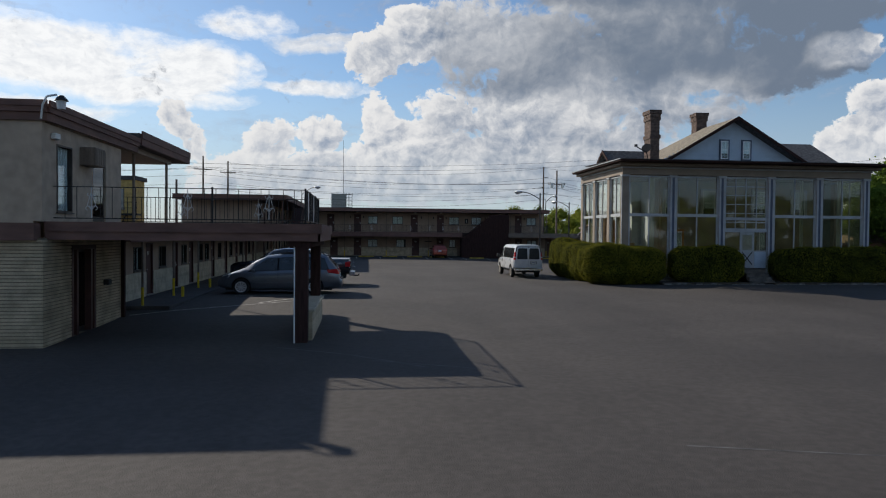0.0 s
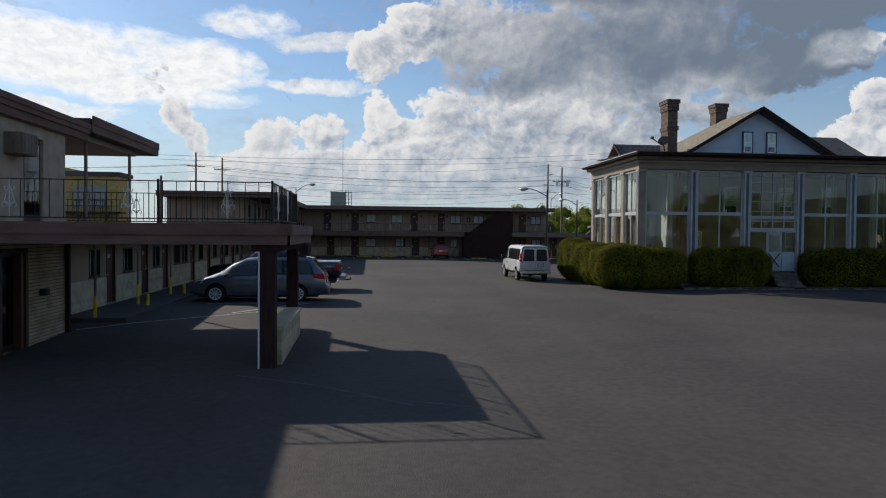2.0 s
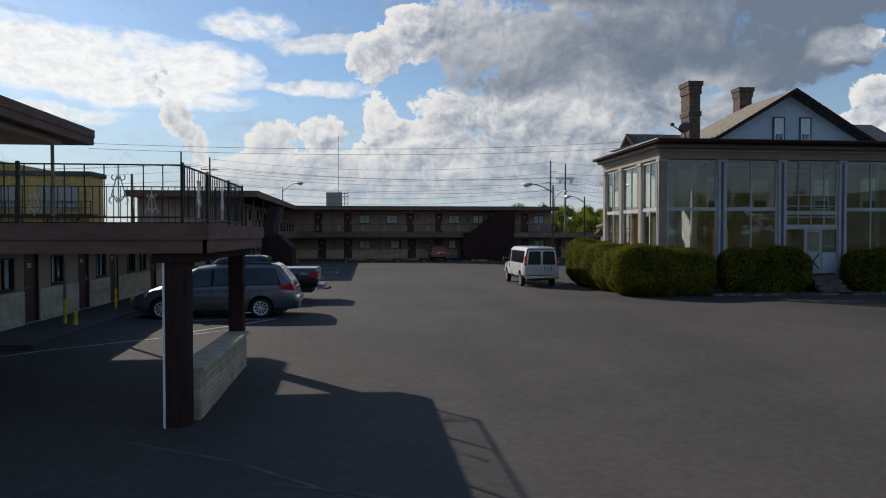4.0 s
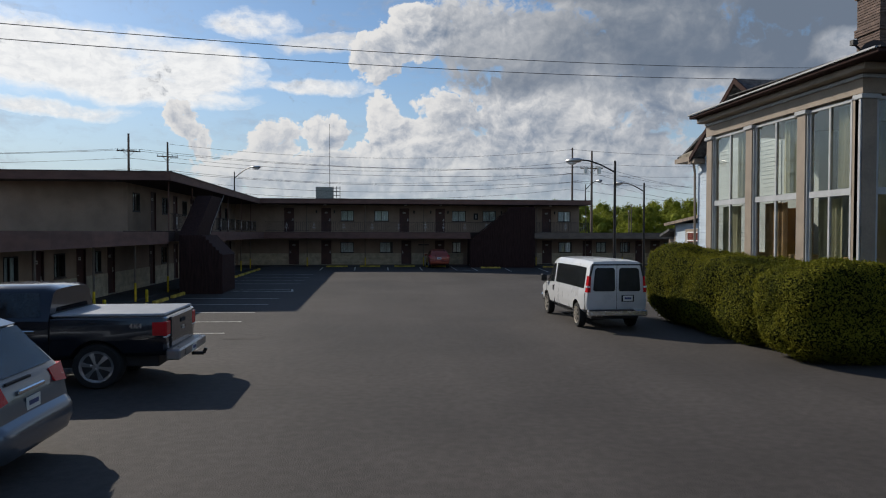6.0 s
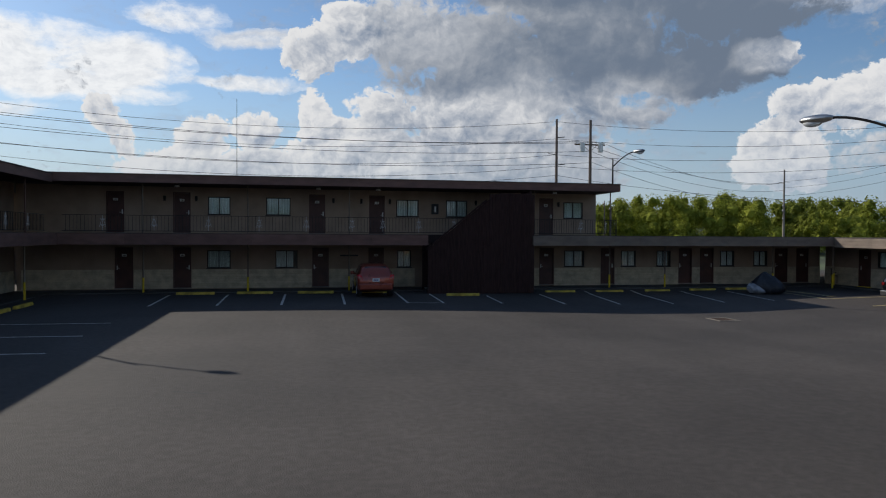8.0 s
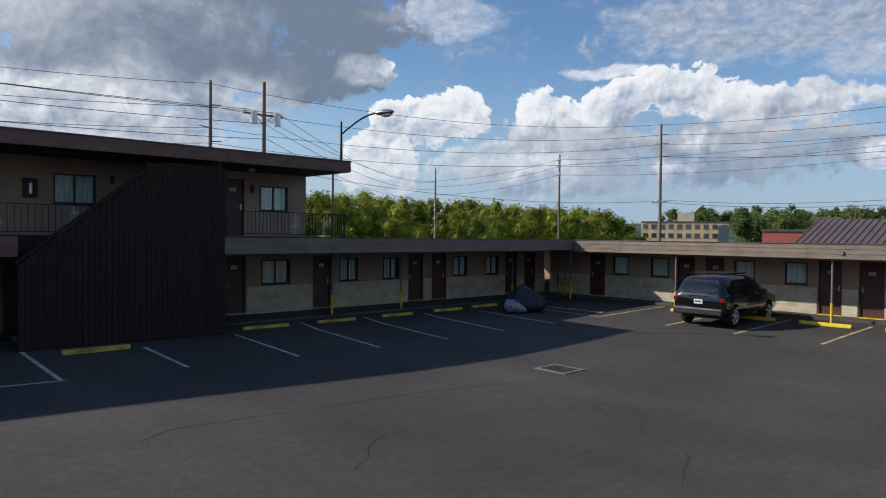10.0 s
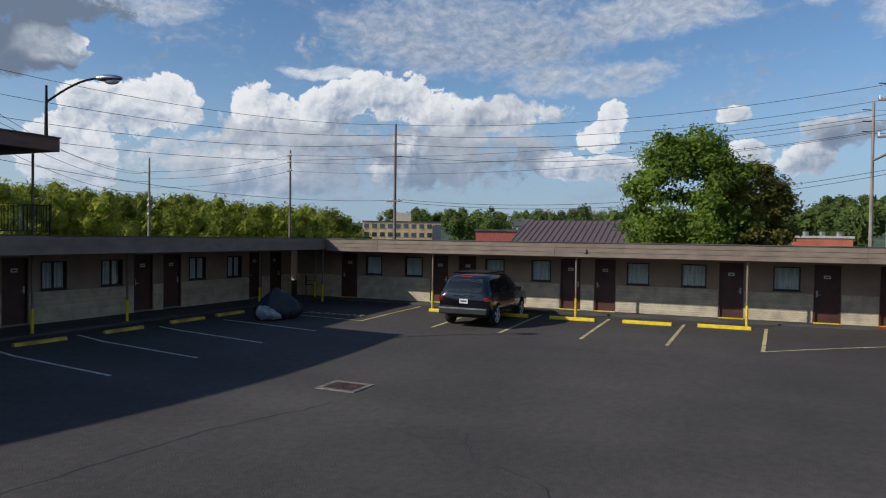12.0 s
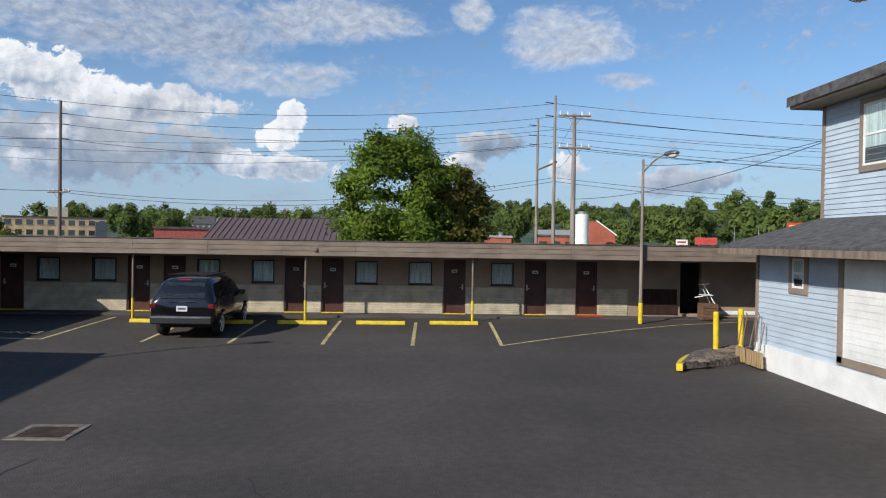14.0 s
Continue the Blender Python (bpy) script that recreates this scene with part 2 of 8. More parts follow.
def mat(name, col, rough=0.7, metal=0.0, vary=0.12, scale=3.0, fine=60.0, bump=0.15, second=None, spec=0.4, stretch=(1, 1, 1), rand=0.0, coat=0.0):
    """A painted or natural surface: broad patches, fine grain and relief at real size."""
    if name in MATS:
        return MATS[name]
    m = bpy.data.materials.new(name)
    MATS[name] = m
    m.use_nodes = True
    nt = m.node_tree
    b = nt.nodes["Principled BSDF"]
    b.inputs["Metallic"].default_value = metal
    b.inputs["Specular IOR Level"].default_value = spec
    b.inputs["Coat Weight"].default_value = coat
    b.inputs["Coat Roughness"].default_value = 0.05
    tc = nt.nodes.new("ShaderNodeTexCoord")
    mp = nt.nodes.new("ShaderNodeMapping")
    mp.inputs["Scale"].default_value = stretch
    nt.links.new(tc.outputs["Object"], mp.inputs[0])
    n1 = nt.nodes.new("ShaderNodeTexNoise")
    n1.inputs["Scale"].default_value, n1.inputs["Detail"].default_value = scale, 6
    n2 = nt.nodes.new("ShaderNodeTexNoise")
    n2.inputs["Scale"].default_value, n2.inputs["Detail"].default_value = fine, 3
    nt.links.new(mp.outputs[0], n1.inputs["Vector"])
    nt.links.new(mp.outputs[0], n2.inputs["Vector"])
    ramp = nt.nodes.new("ShaderNodeMix")
    ramp.data_type = "RGBA"
    lo = second if second else tuple(c * (1 - 2.2 * vary) for c in col)
    hi = tuple(min(1, c * (1 + 1.2 * vary)) for c in col)
    ramp.inputs[6].default_value, ramp.inputs[7].default_value = (*lo, 1), (*hi, 1)
    sm = nt.nodes.new("ShaderNodeMapRange")
    sm.inputs["From Min"].default_value, sm.inputs["From Max"].default_value = 0.3, 0.62
    nt.links.new(n1.outputs["Fac"], sm.inputs["Value"])
    nt.links.new(sm.outputs[0], ramp.inputs[0])
    g = nt.nodes.new("ShaderNodeMix")
    g.data_type, g.blend_type = "RGBA", "MULTIPLY"
    g.inputs[0].default_value = 1.0
    gm = nt.nodes.new("ShaderNodeMapRange")
    gm.inputs["From Min"].default_value, gm.inputs["From Max"].default_value = 0.25, 0.75
    gm.inputs["To Min"].default_value, gm.inputs["To Max"].default_value = 1 - 1.5 * vary, 1 + 0.8 * vary
    nt.links.new(n2.outputs["Fac"], gm.inputs["Value"])
    nt.links.new(ramp.outputs[2], g.inputs[6])
    nt.links.new(gm.outputs[0], g.inputs[7])
    last = g.outputs[2]
    if rand:
        oi = nt.nodes.new("ShaderNodeObjectInfo")
        rm = nt.nodes.new("ShaderNodeMapRange")
        rm.inputs["To Min"].default_value, rm.inputs["To Max"].default_value = 1 - rand, 1 + rand
        nt.links.new(oi.outputs["Random"], rm.inputs["Value"])
        h = nt.nodes.new("ShaderNodeMix")
        h.data_type, h.blend_type = "RGBA", "MULTIPLY"
        h.inputs[0].default_value = 1.0
        nt.links.new(last, h.inputs[6])
        nt.links.new(rm.outputs[0], h.inputs[7])
        last = h.outputs[2]
    nt.links.new(last, b.inputs["Base Color"])
    rr = nt.nodes.new("ShaderNodeMapRange")
    rr.inputs["To Min"].default_value, rr.inputs["To Max"].default_value = max(0.02, rough - 0.1), min(1, rough + 0.1)
    nt.links.new(n1.outputs["Fac"], rr.inputs["Value"])
    nt.links.new(rr.outputs[0], b.inputs["Roughness"])
    if bump:
        bp = nt.nodes.new("ShaderNodeBump")
        bp.inputs["Strength"].default_value, bp.inputs["Distance"].default_value = bump, 0.02
        nt.links.new(n2.outputs["Fac"], bp.inputs["Height"])
        nt.links.new(bp.outputs[0], b.inputs["Normal"])
    return m


def glass_mat(name, tint=(0.9, 0.95, 0.95), gloss=0.03):
    """Window glass: clear, with a mirror reflection that grows at grazing angles."""
    if name in MATS:
        return MATS[name]
    m = bpy.data.materials.new(name)
    MATS[name] = m
    m.use_nodes = True
    nt = m.node_tree
    nt.nodes.remove(nt.nodes["Principled BSDF"])
    tr = nt.nodes.new("ShaderNodeBsdfTransparent")
    tr.inputs[0].default_value = (*tint, 1)
    gl = nt.nodes.new("ShaderNodeBsdfGlossy")
    gl.inputs["Roughness"].default_value = gloss
    gl.inputs["Color"].default_value = (0.95, 0.97, 1.0, 1)
    lw = nt.nodes.new("ShaderNodeLayerWeight")
    lw.inputs["Blend"].default_value = 0.5
    pw = nt.nodes.new("ShaderNodeMath")
    pw.operation = "POWER"
    pw.inputs[1].default_value = 4.0
    nt.links.new(lw.outputs["Facing"], pw.inputs[0])
    fr = nt.nodes.new("ShaderNodeMath")
    fr.operation = "MULTIPLY_ADD"
    fr.inputs[1].default_value, fr.inputs[2].default_value = 0.80, 0.05
    nt.links.new(pw.outputs[0], fr.inputs[0])
    mx = nt.nodes.new("ShaderNodeMixShader")
    nt.links.new(fr.outputs[0], mx.inputs[0])
    nt.links.new(tr.outputs[0], mx.inputs[1])
    nt.links.new(gl.outputs[0], mx.inputs[2])
    nt.links.new(mx.outputs[0], nt.nodes["Material Output"].inputs[0])
    return m


M_ASPH = mat("asphalt", (0.070, 0.061, 0.055), 0.85, vary=0.11, scale=0.16, fine=45, bump=0.5, spec=0.25)


def worn_lanes(m):
    """Faint long wheel lanes and pale dust patches over the asphalt."""
    nt = m.node_tree
    b = nt.nodes["Principled BSDF"]
    base = b.inputs["Base Color"].links[0].from_socket
    tc = nt.nodes.new("ShaderNodeTexCoord")
    last = base
    for sc, st, lo, hi in ((0.55, (1.0, 0.09, 1), 0.94, 1.08), (0.5, (0.35, 1.0, 1), 0.97, 1.04), (0.9, (1, 1, 1), 0.98, 1.04), (7.0, (1, 1, 1), 0.88, 1.12)):
        mp = nt.nodes.new("ShaderNodeMapping")
        mp.inputs["Scale"].default_value = st
        nt.links.new(tc.outputs["Object"], mp.inputs[0])
        n = nt.nodes.new("ShaderNodeTexNoise")
        n.inputs["Scale"].default_value, n.inputs["Detail"].default_value = sc, 4
        nt.links.new(mp.outputs[0], n.inputs["Vector"])
        r = nt.nodes.new("ShaderNodeMapRange")
        r.inputs["From Min"].default_value, r.inputs["From Max"].default_value = 0.38, 0.66
        r.inputs["To Min"].default_value, r.inputs["To Max"].default_value = lo, hi
        nt.links.new(n.outputs["Fac"], r.inputs["Value"])
        x = nt.nodes.new("ShaderNodeMix")
        x.data_type, x.blend_type = "RGBA", "MULTIPLY"
        x.inputs[0].default_value = 1.0
        nt.links.new(last, x.inputs[6])
        nt.links.new(r.outputs[0], x.inputs[7])
        last = x.outputs[2]
    nt.links.new(last, b.inputs["Base Color"])


worn_lanes(M_ASPH)
M_EARTH = mat("far_ground", (0.08, 0.10, 0.045), 0.95, vary=0.3, scale=0.05, fine=2, bump=0.3)
M_CONC = mat("concrete", (0.30, 0.28, 0.25), 0.85, vary=0.15, scale=1.2, fine=50)
M_WHITEP = mat("worn_white_paint", (0.55, 0.53, 0.48), 0.7, vary=0.22, scale=4, fine=70)
M_YELLOWL = mat("worn_yellow_line_paint", (0.52, 0.43, 0.20), 0.7, vary=0.22, scale=4, fine=70)
M_YELLOW = mat("yellow_paint", (0.72, 0.52, 0.02), 0.55, vary=0.1, scale=5, fine=50)
M_TAUPE = mat("taupe_wall_paint", (0.34, 0.25, 0.185), 0.8, vary=0.08, scale=1.2, fine=30)
M_DADO = mat("cream_painted_brick", (0.54, 0.465, 0.335), 0.8, vary=0.12, scale=2.5, fine=40, rand=0.07)
M_FASC = mat("brown_fascia_board", (0.20, 0.155, 0.12), 0.75, vary=0.1, scale=1.5, fine=40, rand=0.07, stretch=(1, 1, 3))
M_FASCB = mat("dark_brown_fascia", (0.17, 0.092, 0.072), 0.75, vary=0.12, scale=1.5, fine=40, rand=0.08, stretch=(1, 1, 3))
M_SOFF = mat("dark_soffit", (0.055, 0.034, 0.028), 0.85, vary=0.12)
M_ROOF = mat("roof_membrane", (0.11, 0.10, 0.095), 0.9, vary=0.2, scale=0.6, fine=30)
M_DOOR = mat("brown_door_paint", (0.082, 0.035, 0.028), 0.5, vary=0.12, scale=2, fine=30, bump=0.08)
M_DARKB = mat("dark_brown_boards", (0.046, 0.025, 0.022), 0.85, vary=0.15, scale=3, fine=40, rand=0.05, spec=0.12, stretch=(4, 4, 0.6))
M_FRAME = mat("dark_bronze_metal", (0.045, 0.038, 0.033), 0.45, metal=0.4, vary=0.1)
M_CURT = mat("pale_curtain", (0.78, 0.79, 0.77), 0.9, vary=0.14, scale=3, fine=20, stretch=(5, 5, 0.5))
# dimness of the unlit rooms, put into a dark colour
M_DARKIN = mat("unlit_room_dark", (0.05, 0.045, 0.04), 0.9, vary=0.1)
M_GLASS = glass_mat("window_glass")
M_PGLASS = glass_mat("porch_glass", (0.86, 0.84, 0.76), 0.02)
M_METAL = mat("brushed_metal", (0.55, 0.54, 0.52), 0.35, metal=1.0, vary=0.08)
M_IRON = mat("black_iron", (0.02, 0.018, 0.018), 0.5, metal=0.3, vary=0.1)
M_SCROLL = mat("white_painted_iron", (0.62, 0.60, 0.57), 0.5, vary=0.1)
M_PLATE = mat("white_plastic", (0.7, 0.69, 0.64), 0.5, vary=0.05)
M_MORTAR = mat("dark_mortar", (0.20, 0.16, 0.11), 0.9)
M_BRICK = mat("tan_roman_brick", (0.50, 0.405, 0.275), 0.85, vary=0.14, scale=2, fine=40, rand=0.1)
M_SID = mat("pale_blue_siding", (0.46, 0.54, 0.62), 0.6, vary=0.05, scale=1.5, fine=30, rand=0.03, bump=0.05)
M_WHITE = mat("white_paint", (0.80, 0.80, 0.78), 0.55, vary=0.05, scale=2, fine=30, bump=0.06)
M_TRIM = mat("taupe_porch_paint", (0.27, 0.215, 0.165), 0.65, vary=0.08, scale=2, fine=30, bump=0.08)
M_PWALL = mat("porch_inner_wall", (0.33, 0.27, 0.19), 0.8, vary=0.1, scale=1.5, fine=30, bump=0.05)
M_PFRAME = mat("grey_white_porch_frame", (0.40, 0.41, 0.42), 0.6, vary=0.08, scale=2, fine=30, bump=0.06)
M_BLUEC = mat("blue_casing", (0.075, 0.095, 0.14), 0.6)
M_SHING = mat("asphalt_shingle", (0.095, 0.092, 0.092), 0.95, vary=0.25, scale=6, fine=80, bump=0.4)
M_SHINGT = mat("tan_shingle", (0.24, 0.205, 0.155), 0.95, vary=0.2, scale=5, fine=80, bump=0.4)
M_CHIM = mat("weathered_brick", (0.155, 0.108, 0.088), 0.9, vary=0.2, scale=6, fine=60, rand=0.15)
M_WOOD = mat("weathered_wood", (0.22, 0.17, 0.13), 0.85, vary=0.2, scale=2, fine=40, stretch=(3, 3, 0.4))
M_POLE = mat("pole_timber", (0.19, 0.145, 0.115), 0.9, vary=0.22, scale=1.5, fine=30, stretch=(4, 4, 0.3))
M_POLEL = mat("pale_pole_timber", (0.29, 0.245, 0.21), 0.9, vary=0.2, scale=1.5, fine=30, stretch=(4, 4, 0.3))
M_WIRE = mat("wire", (0.015, 0.015, 0.016), 0.6, vary=0.05, bump=0)
def leafy(m, amount=0.4):
    """Lets light through a leaf."""
    nt = m.node_tree
    b = nt.nodes["Principled BSDF"]
    tl = nt.nodes.new("ShaderNodeBsdfTranslucent")
    mx = nt.nodes.new("ShaderNodeMixShader")
    mx.inputs[0].default_value = amount
    nt.links.new(b.inputs["Base Color"].links[0].from_socket, tl.inputs[0])
    nt.links.new(b.outputs[0], mx.inputs[1])
    nt.links.new(tl.outputs[0], mx.inputs[2])
    nt.links.new(mx.outputs[0], nt.nodes["Material Output"].inputs[0])
    return m


M_LEAF = mat("maple_leaf", (0.16, 0.225, 0.033), 0.7, vary=0.3, scale=0.7, fine=9, bump=0, second=(0.08, 0.125, 0.02), spec=0.12)
M_WOODS = mat("woodland_leaf", (0.25, 0.27, 0.04), 0.8, vary=0.3, scale=0.10, fine=1.2, bump=0, second=(0.10, 0.13, 0.025), spec=0.1)
M_HEDGE = mat("hedge_leaf", (0.165, 0.155, 0.016), 0.8, vary=0.25, scale=1.0, fine=14, bump=0, second=(0.07, 0.08, 0.010), spec=0.08)
M_HILL = mat("hillside_leaf", (0.13, 0.17, 0.045), 0.85, vary=0.3, scale=0.06, fine=0.8, bump=0, second=(0.06, 0.09, 0.03), spec=0.1)
for m_, amount_ in ((M_LEAF, 0.4), (M_WOODS, 0.4), (M_HEDGE, 0.22), (M_HILL, 0.35)):
    leafy(m_, amount_)
M_BARK = mat("bark", (0.13, 0.10, 0.08), 0.9, vary=0.25, scale=3, fine=25, stretch=(3, 3, 0.5), bump=0.5)
M_TYRE = mat("tyre_rubber", (0.018, 0.018, 0.018), 0.85, vary=0.1)
M_RIM = mat("alloy", (0.68, 0.69, 0.71), 0.35, metal=0.35, vary=0.06, bump=0)
M_CHROME = mat("chrome", (0.8, 0.8, 0.8), 0.12, metal=1.0, vary=0.03, bump=0)
M_TAIL = mat("red_lens", (0.50, 0.012, 0.018), 0.25, vary=0.08, spec=0.3, bump=0)
M_LAMPG = mat("clear_lens", (0.65, 0.66, 0.66), 0.12, vary=0.04, spec=0.6, bump=0)
M_BLACKP = mat("black_plastic", (0.02, 0.02, 0.021), 0.6, vary=0.1)
M_CARGL = glass_mat("car_glass", (0.16, 0.18, 0.18))
M_CARIN = mat("car_interior", (0.03, 0.03, 0.03), 0.9)


def paint(name, col, metal=0.3, rough=0.35):
    return mat(name, col, rough, metal=metal, vary=0.04, scale=2, fine=300, bump=0.0, spec=0.5, coat=0.9)


# ---- mesh helpers ----
WM = {}


def thing(name, label, category, at=(0, 0, 0), rz=0.0, group="", kind=""):
    ob = new(name)
    m = pose(at[0], at[1], at[2], 0, 0, rz)
    ob.matrix_world = m
    ob.empty_display_size = 0.2
    WM[ob] = m
    return tagged(ob, label, category, group, kind)


def part(name, bm, material, parent=None, label="", smooth=False, local=False):
    """Links bm, given in world metres (or, with local, in the thing's own), as one mesh under parent."""
    if parent is not None and not local:
        bm.transform(WM[parent].inverted())
    me = bpy.data.meshes.new(name)
    bm.to_mesh(me)
    bm.free()
    for mm in (material if isinstance(material, (list, tuple)) else [material]):
        me.materials.append(mm)
    if smooth:
        me.polygons.foreach_set("use_smooth", [True] * len(me.polygons))
        me.set_sharp_from_angle(angle=radians(38))
    ob = new(name, me)
    if parent is not None:
        ob.parent = parent
        WM[ob] = WM[parent]
    else:
        WM[ob] = Matrix.Identity(4)
    if label:
        ob["label"] = label
    return ob


def piece(name, me, parent, at):
    """One more object on a shared mesh, in the thing's own metres."""
    ob = new(name, me)
    ob.parent = parent
    ob.location = at
    return ob


def box(bm, x0, y0, z0, x1, y1, z1, bev=0.0):
    x0, x1 = sorted((x0, x1))
    y0, y1 = sorted((y0, y1))
    z0, z1 = sorted((z0, z1))
    v = [bm.verts.new(p) for p in ((x0, y0, z0), (x1, y0, z0), (x1, y1, z0), (x0, y1, z0), (x0, y0, z1), (x1, y0, z1), (x1, y1, z1), (x0, y1, z1))]
    fs = [bm.faces.new([v[i] for i in f]) for f in ((0, 3, 2, 1), (4, 5, 6, 7), (0, 1, 5, 4), (1, 2, 6, 5), (2, 3, 7, 6), (3, 0, 4, 7))]
    if bev:
        es = list({e for f in fs for e in f.edges})
        bmesh.ops.bevel(bm, geom=es, offset=bev, segments=1, affect="EDGES", profile=0.7)
    return bm


def B(*a, bev=0.0):
    return box(bmesh.new(), *a, bev=bev)


def tube(bm, p, q, r, r2=None, n=8, caps=True):
    p, q = Vector(p), Vector(q)
    r2 = r if r2 is None else r2
    d = (q - p).normalized()
    a = d.orthogonal().normalized()
    b = d.cross(a)
    lo, hi = [], []
    for i in range(n):
        w = a * math.cos(2 * math.pi * i / n) + b * math.sin(2 * math.pi * i / n)
        lo.append(bm.verts.new(p + w * r))
        hi.append(bm.verts.new(q + w * r2))
    for i in range(n):
        j = (i + 1) % n
        bm.faces.new((lo[i], lo[j], hi[j], hi[i]))
    if caps:
        bm.faces.new(lo[::-1])
        bm.faces.new(hi)
    return bm


def T(p, q, r, r2=None, n=8):
    return tube(bmesh.new(), p, q, r, r2, n)


def path_tube(bm, pts, r, n=6):
    for p, q in zip(pts, pts[1:]):
        tube(bm, p, q, r, None, n, True)
    return bm


def prism(bm, pts, off):
    """A flat polygon of 3D points, thickened by the vector off."""
    off = Vector(off)
    a = [bm.verts.new(p) for p in pts]
    b = [bm.verts.new(Vector(p) + off) for p in pts]
    n = len(pts)
    bm.faces.new(a)
    bm.faces.new(b[::-1])
    for i in range(n):
        j = (i + 1) % n
        bm.faces.new((a[j], a[i], b[i], b[j]))
    bmesh.ops.recalc_face_normals(bm, faces=bm.faces[:])
    return bm


def PR(pts, off):
    return prism(bmesh.new(), pts, off)


def smoothstep(a, b, x):
    u = min(1, max(0, (x - a) / (b - a)))
    return u * u * (3 - 2 * u)


def gz(x, y):
    """Height of the lot: it falls to the drain, and to the street."""
    d2 = (x - 17.0) ** 2 + (y - 62.5) ** 2
    z = -0.40 * math.exp(-d2 / 100.0)
    z -= 0.25 * (1 - smoothstep(11.0, 24.0, y)) + 0.17 * (1 - smoothstep(2.0, 11.5, y))
    return z * (1 - smoothstep(72.6, 73.4, y))


def strip(bm, p, q, w, lift=0.006, n=None):
    """A painted line on the lot from p to q, of width w."""
    p, q = Vector(p), Vector(q)
    d = (q - p)
    k = n or max(1, int(d.length / 1.0))
    s = Vector((-d.y, d.x)).normalized() * w / 2
    last = None
    for i in range(k + 1):
        c = p + d * (i / k)
        pair = [bm.verts.new((c.x + e * s.x, c.y + e * s.y, gz(c.x, c.y) + lift)) for e in (1, -1)]
        if last:
            bm.faces.new((last[0], last[1], pair[1], pair[0]))
        last = pair
    return bm


def line_mark(name, p, q, w, material, label):
    bm = strip(bmesh.new(), p, q, w)
    return tagged(part(name, bm, material), label, "road marking", kind="structure")


# ---- ground ----
def build_ground():
    xs = [-3000, -1200, -500, -200, -90, -45, -28] + [-20 + i for i in range(58)] + [45, 60, 90, 200, 500, 1200, 3000]
    ys = [-3000, -1000, -300, -120, -60] + [-30 + i for i in range(110)] + [90, 110, 150, 250, 500, 1200, 3000]
    verts = [(x, y, gz(x, y)) for y in ys for x in xs]
    w = len(xs)
    faces, idx = [], []
    for j in range(len(ys) - 1):
        for i in range(w - 1):
            faces.append((j * w + i, j * w + i + 1, (j + 1) * w + i + 1, (j + 1) * w + i))
            cx, cy = (xs[i] + xs[i + 1]) / 2, (ys[j] + ys[j + 1]) / 2
            idx.append(0 if -44 < cx < 55 and -110 < cy < 88 else 1)
    me = bpy.data.meshes.new("ground")
    me.from_pydata(verts, [], faces)
    me.materials.append(M_ASPH)
    me.materials.append(M_EARTH)
    me.polygons.foreach_set("material_index", idx)
    me.polygons.foreach_set("use_smooth", [True] * len(faces))
    tagged(new("ground", me), "dark grey sealed asphalt lot with faint stains", "ground", kind="structure")


build_ground()


# ---- motel wings ----
def map_n(u, v, z):
    return (u, 75.43 - v, z)


def map_e(u, v, z):
    return (31.75 - v, u, z)


def map_w(u, v, z):
    return (-12.7 + v, u, z)


def mbox(bm, M, u0, v0, z0, u1, v1, z1, bev=0.0):
    return box(bm, *M(u0, v0, z0), *M(u1, v1, z1), bev=bev)


def MB(M, *a, bev=0.0):
    return mbox(bmesh.new(), M, *a, bev=bev)


def facade(th, M, u0, u1, z0, z1, holes, material, name="wall", thick=0.2, v=0.0, label=""):
    """A wall with real openings: holes are (u0, u1, z0, z1)."""
    bm = bmesh.new()
    cuts = sorted({u0, u1, *[h[0] for h in holes], *[h[1] for h in holes]})
    cuts = [c for c in cuts if u0 <= c <= u1]
    for a, b in zip(cuts, cuts[1:]):
        mid = (a + b) / 2
        z = z0
        for h in sorted((h for h in holes if h[0] < mid < h[1]), key=lambda h: h[2]):
            if h[2] > z:
                mbox(bm, M, a, v - thick, z, b, v, h[2])
            z = h[3]
        if z < z1:
            mbox(bm, M, a, v - thick, z, b, v, z1)
    return part(name, bm, material, th, label)


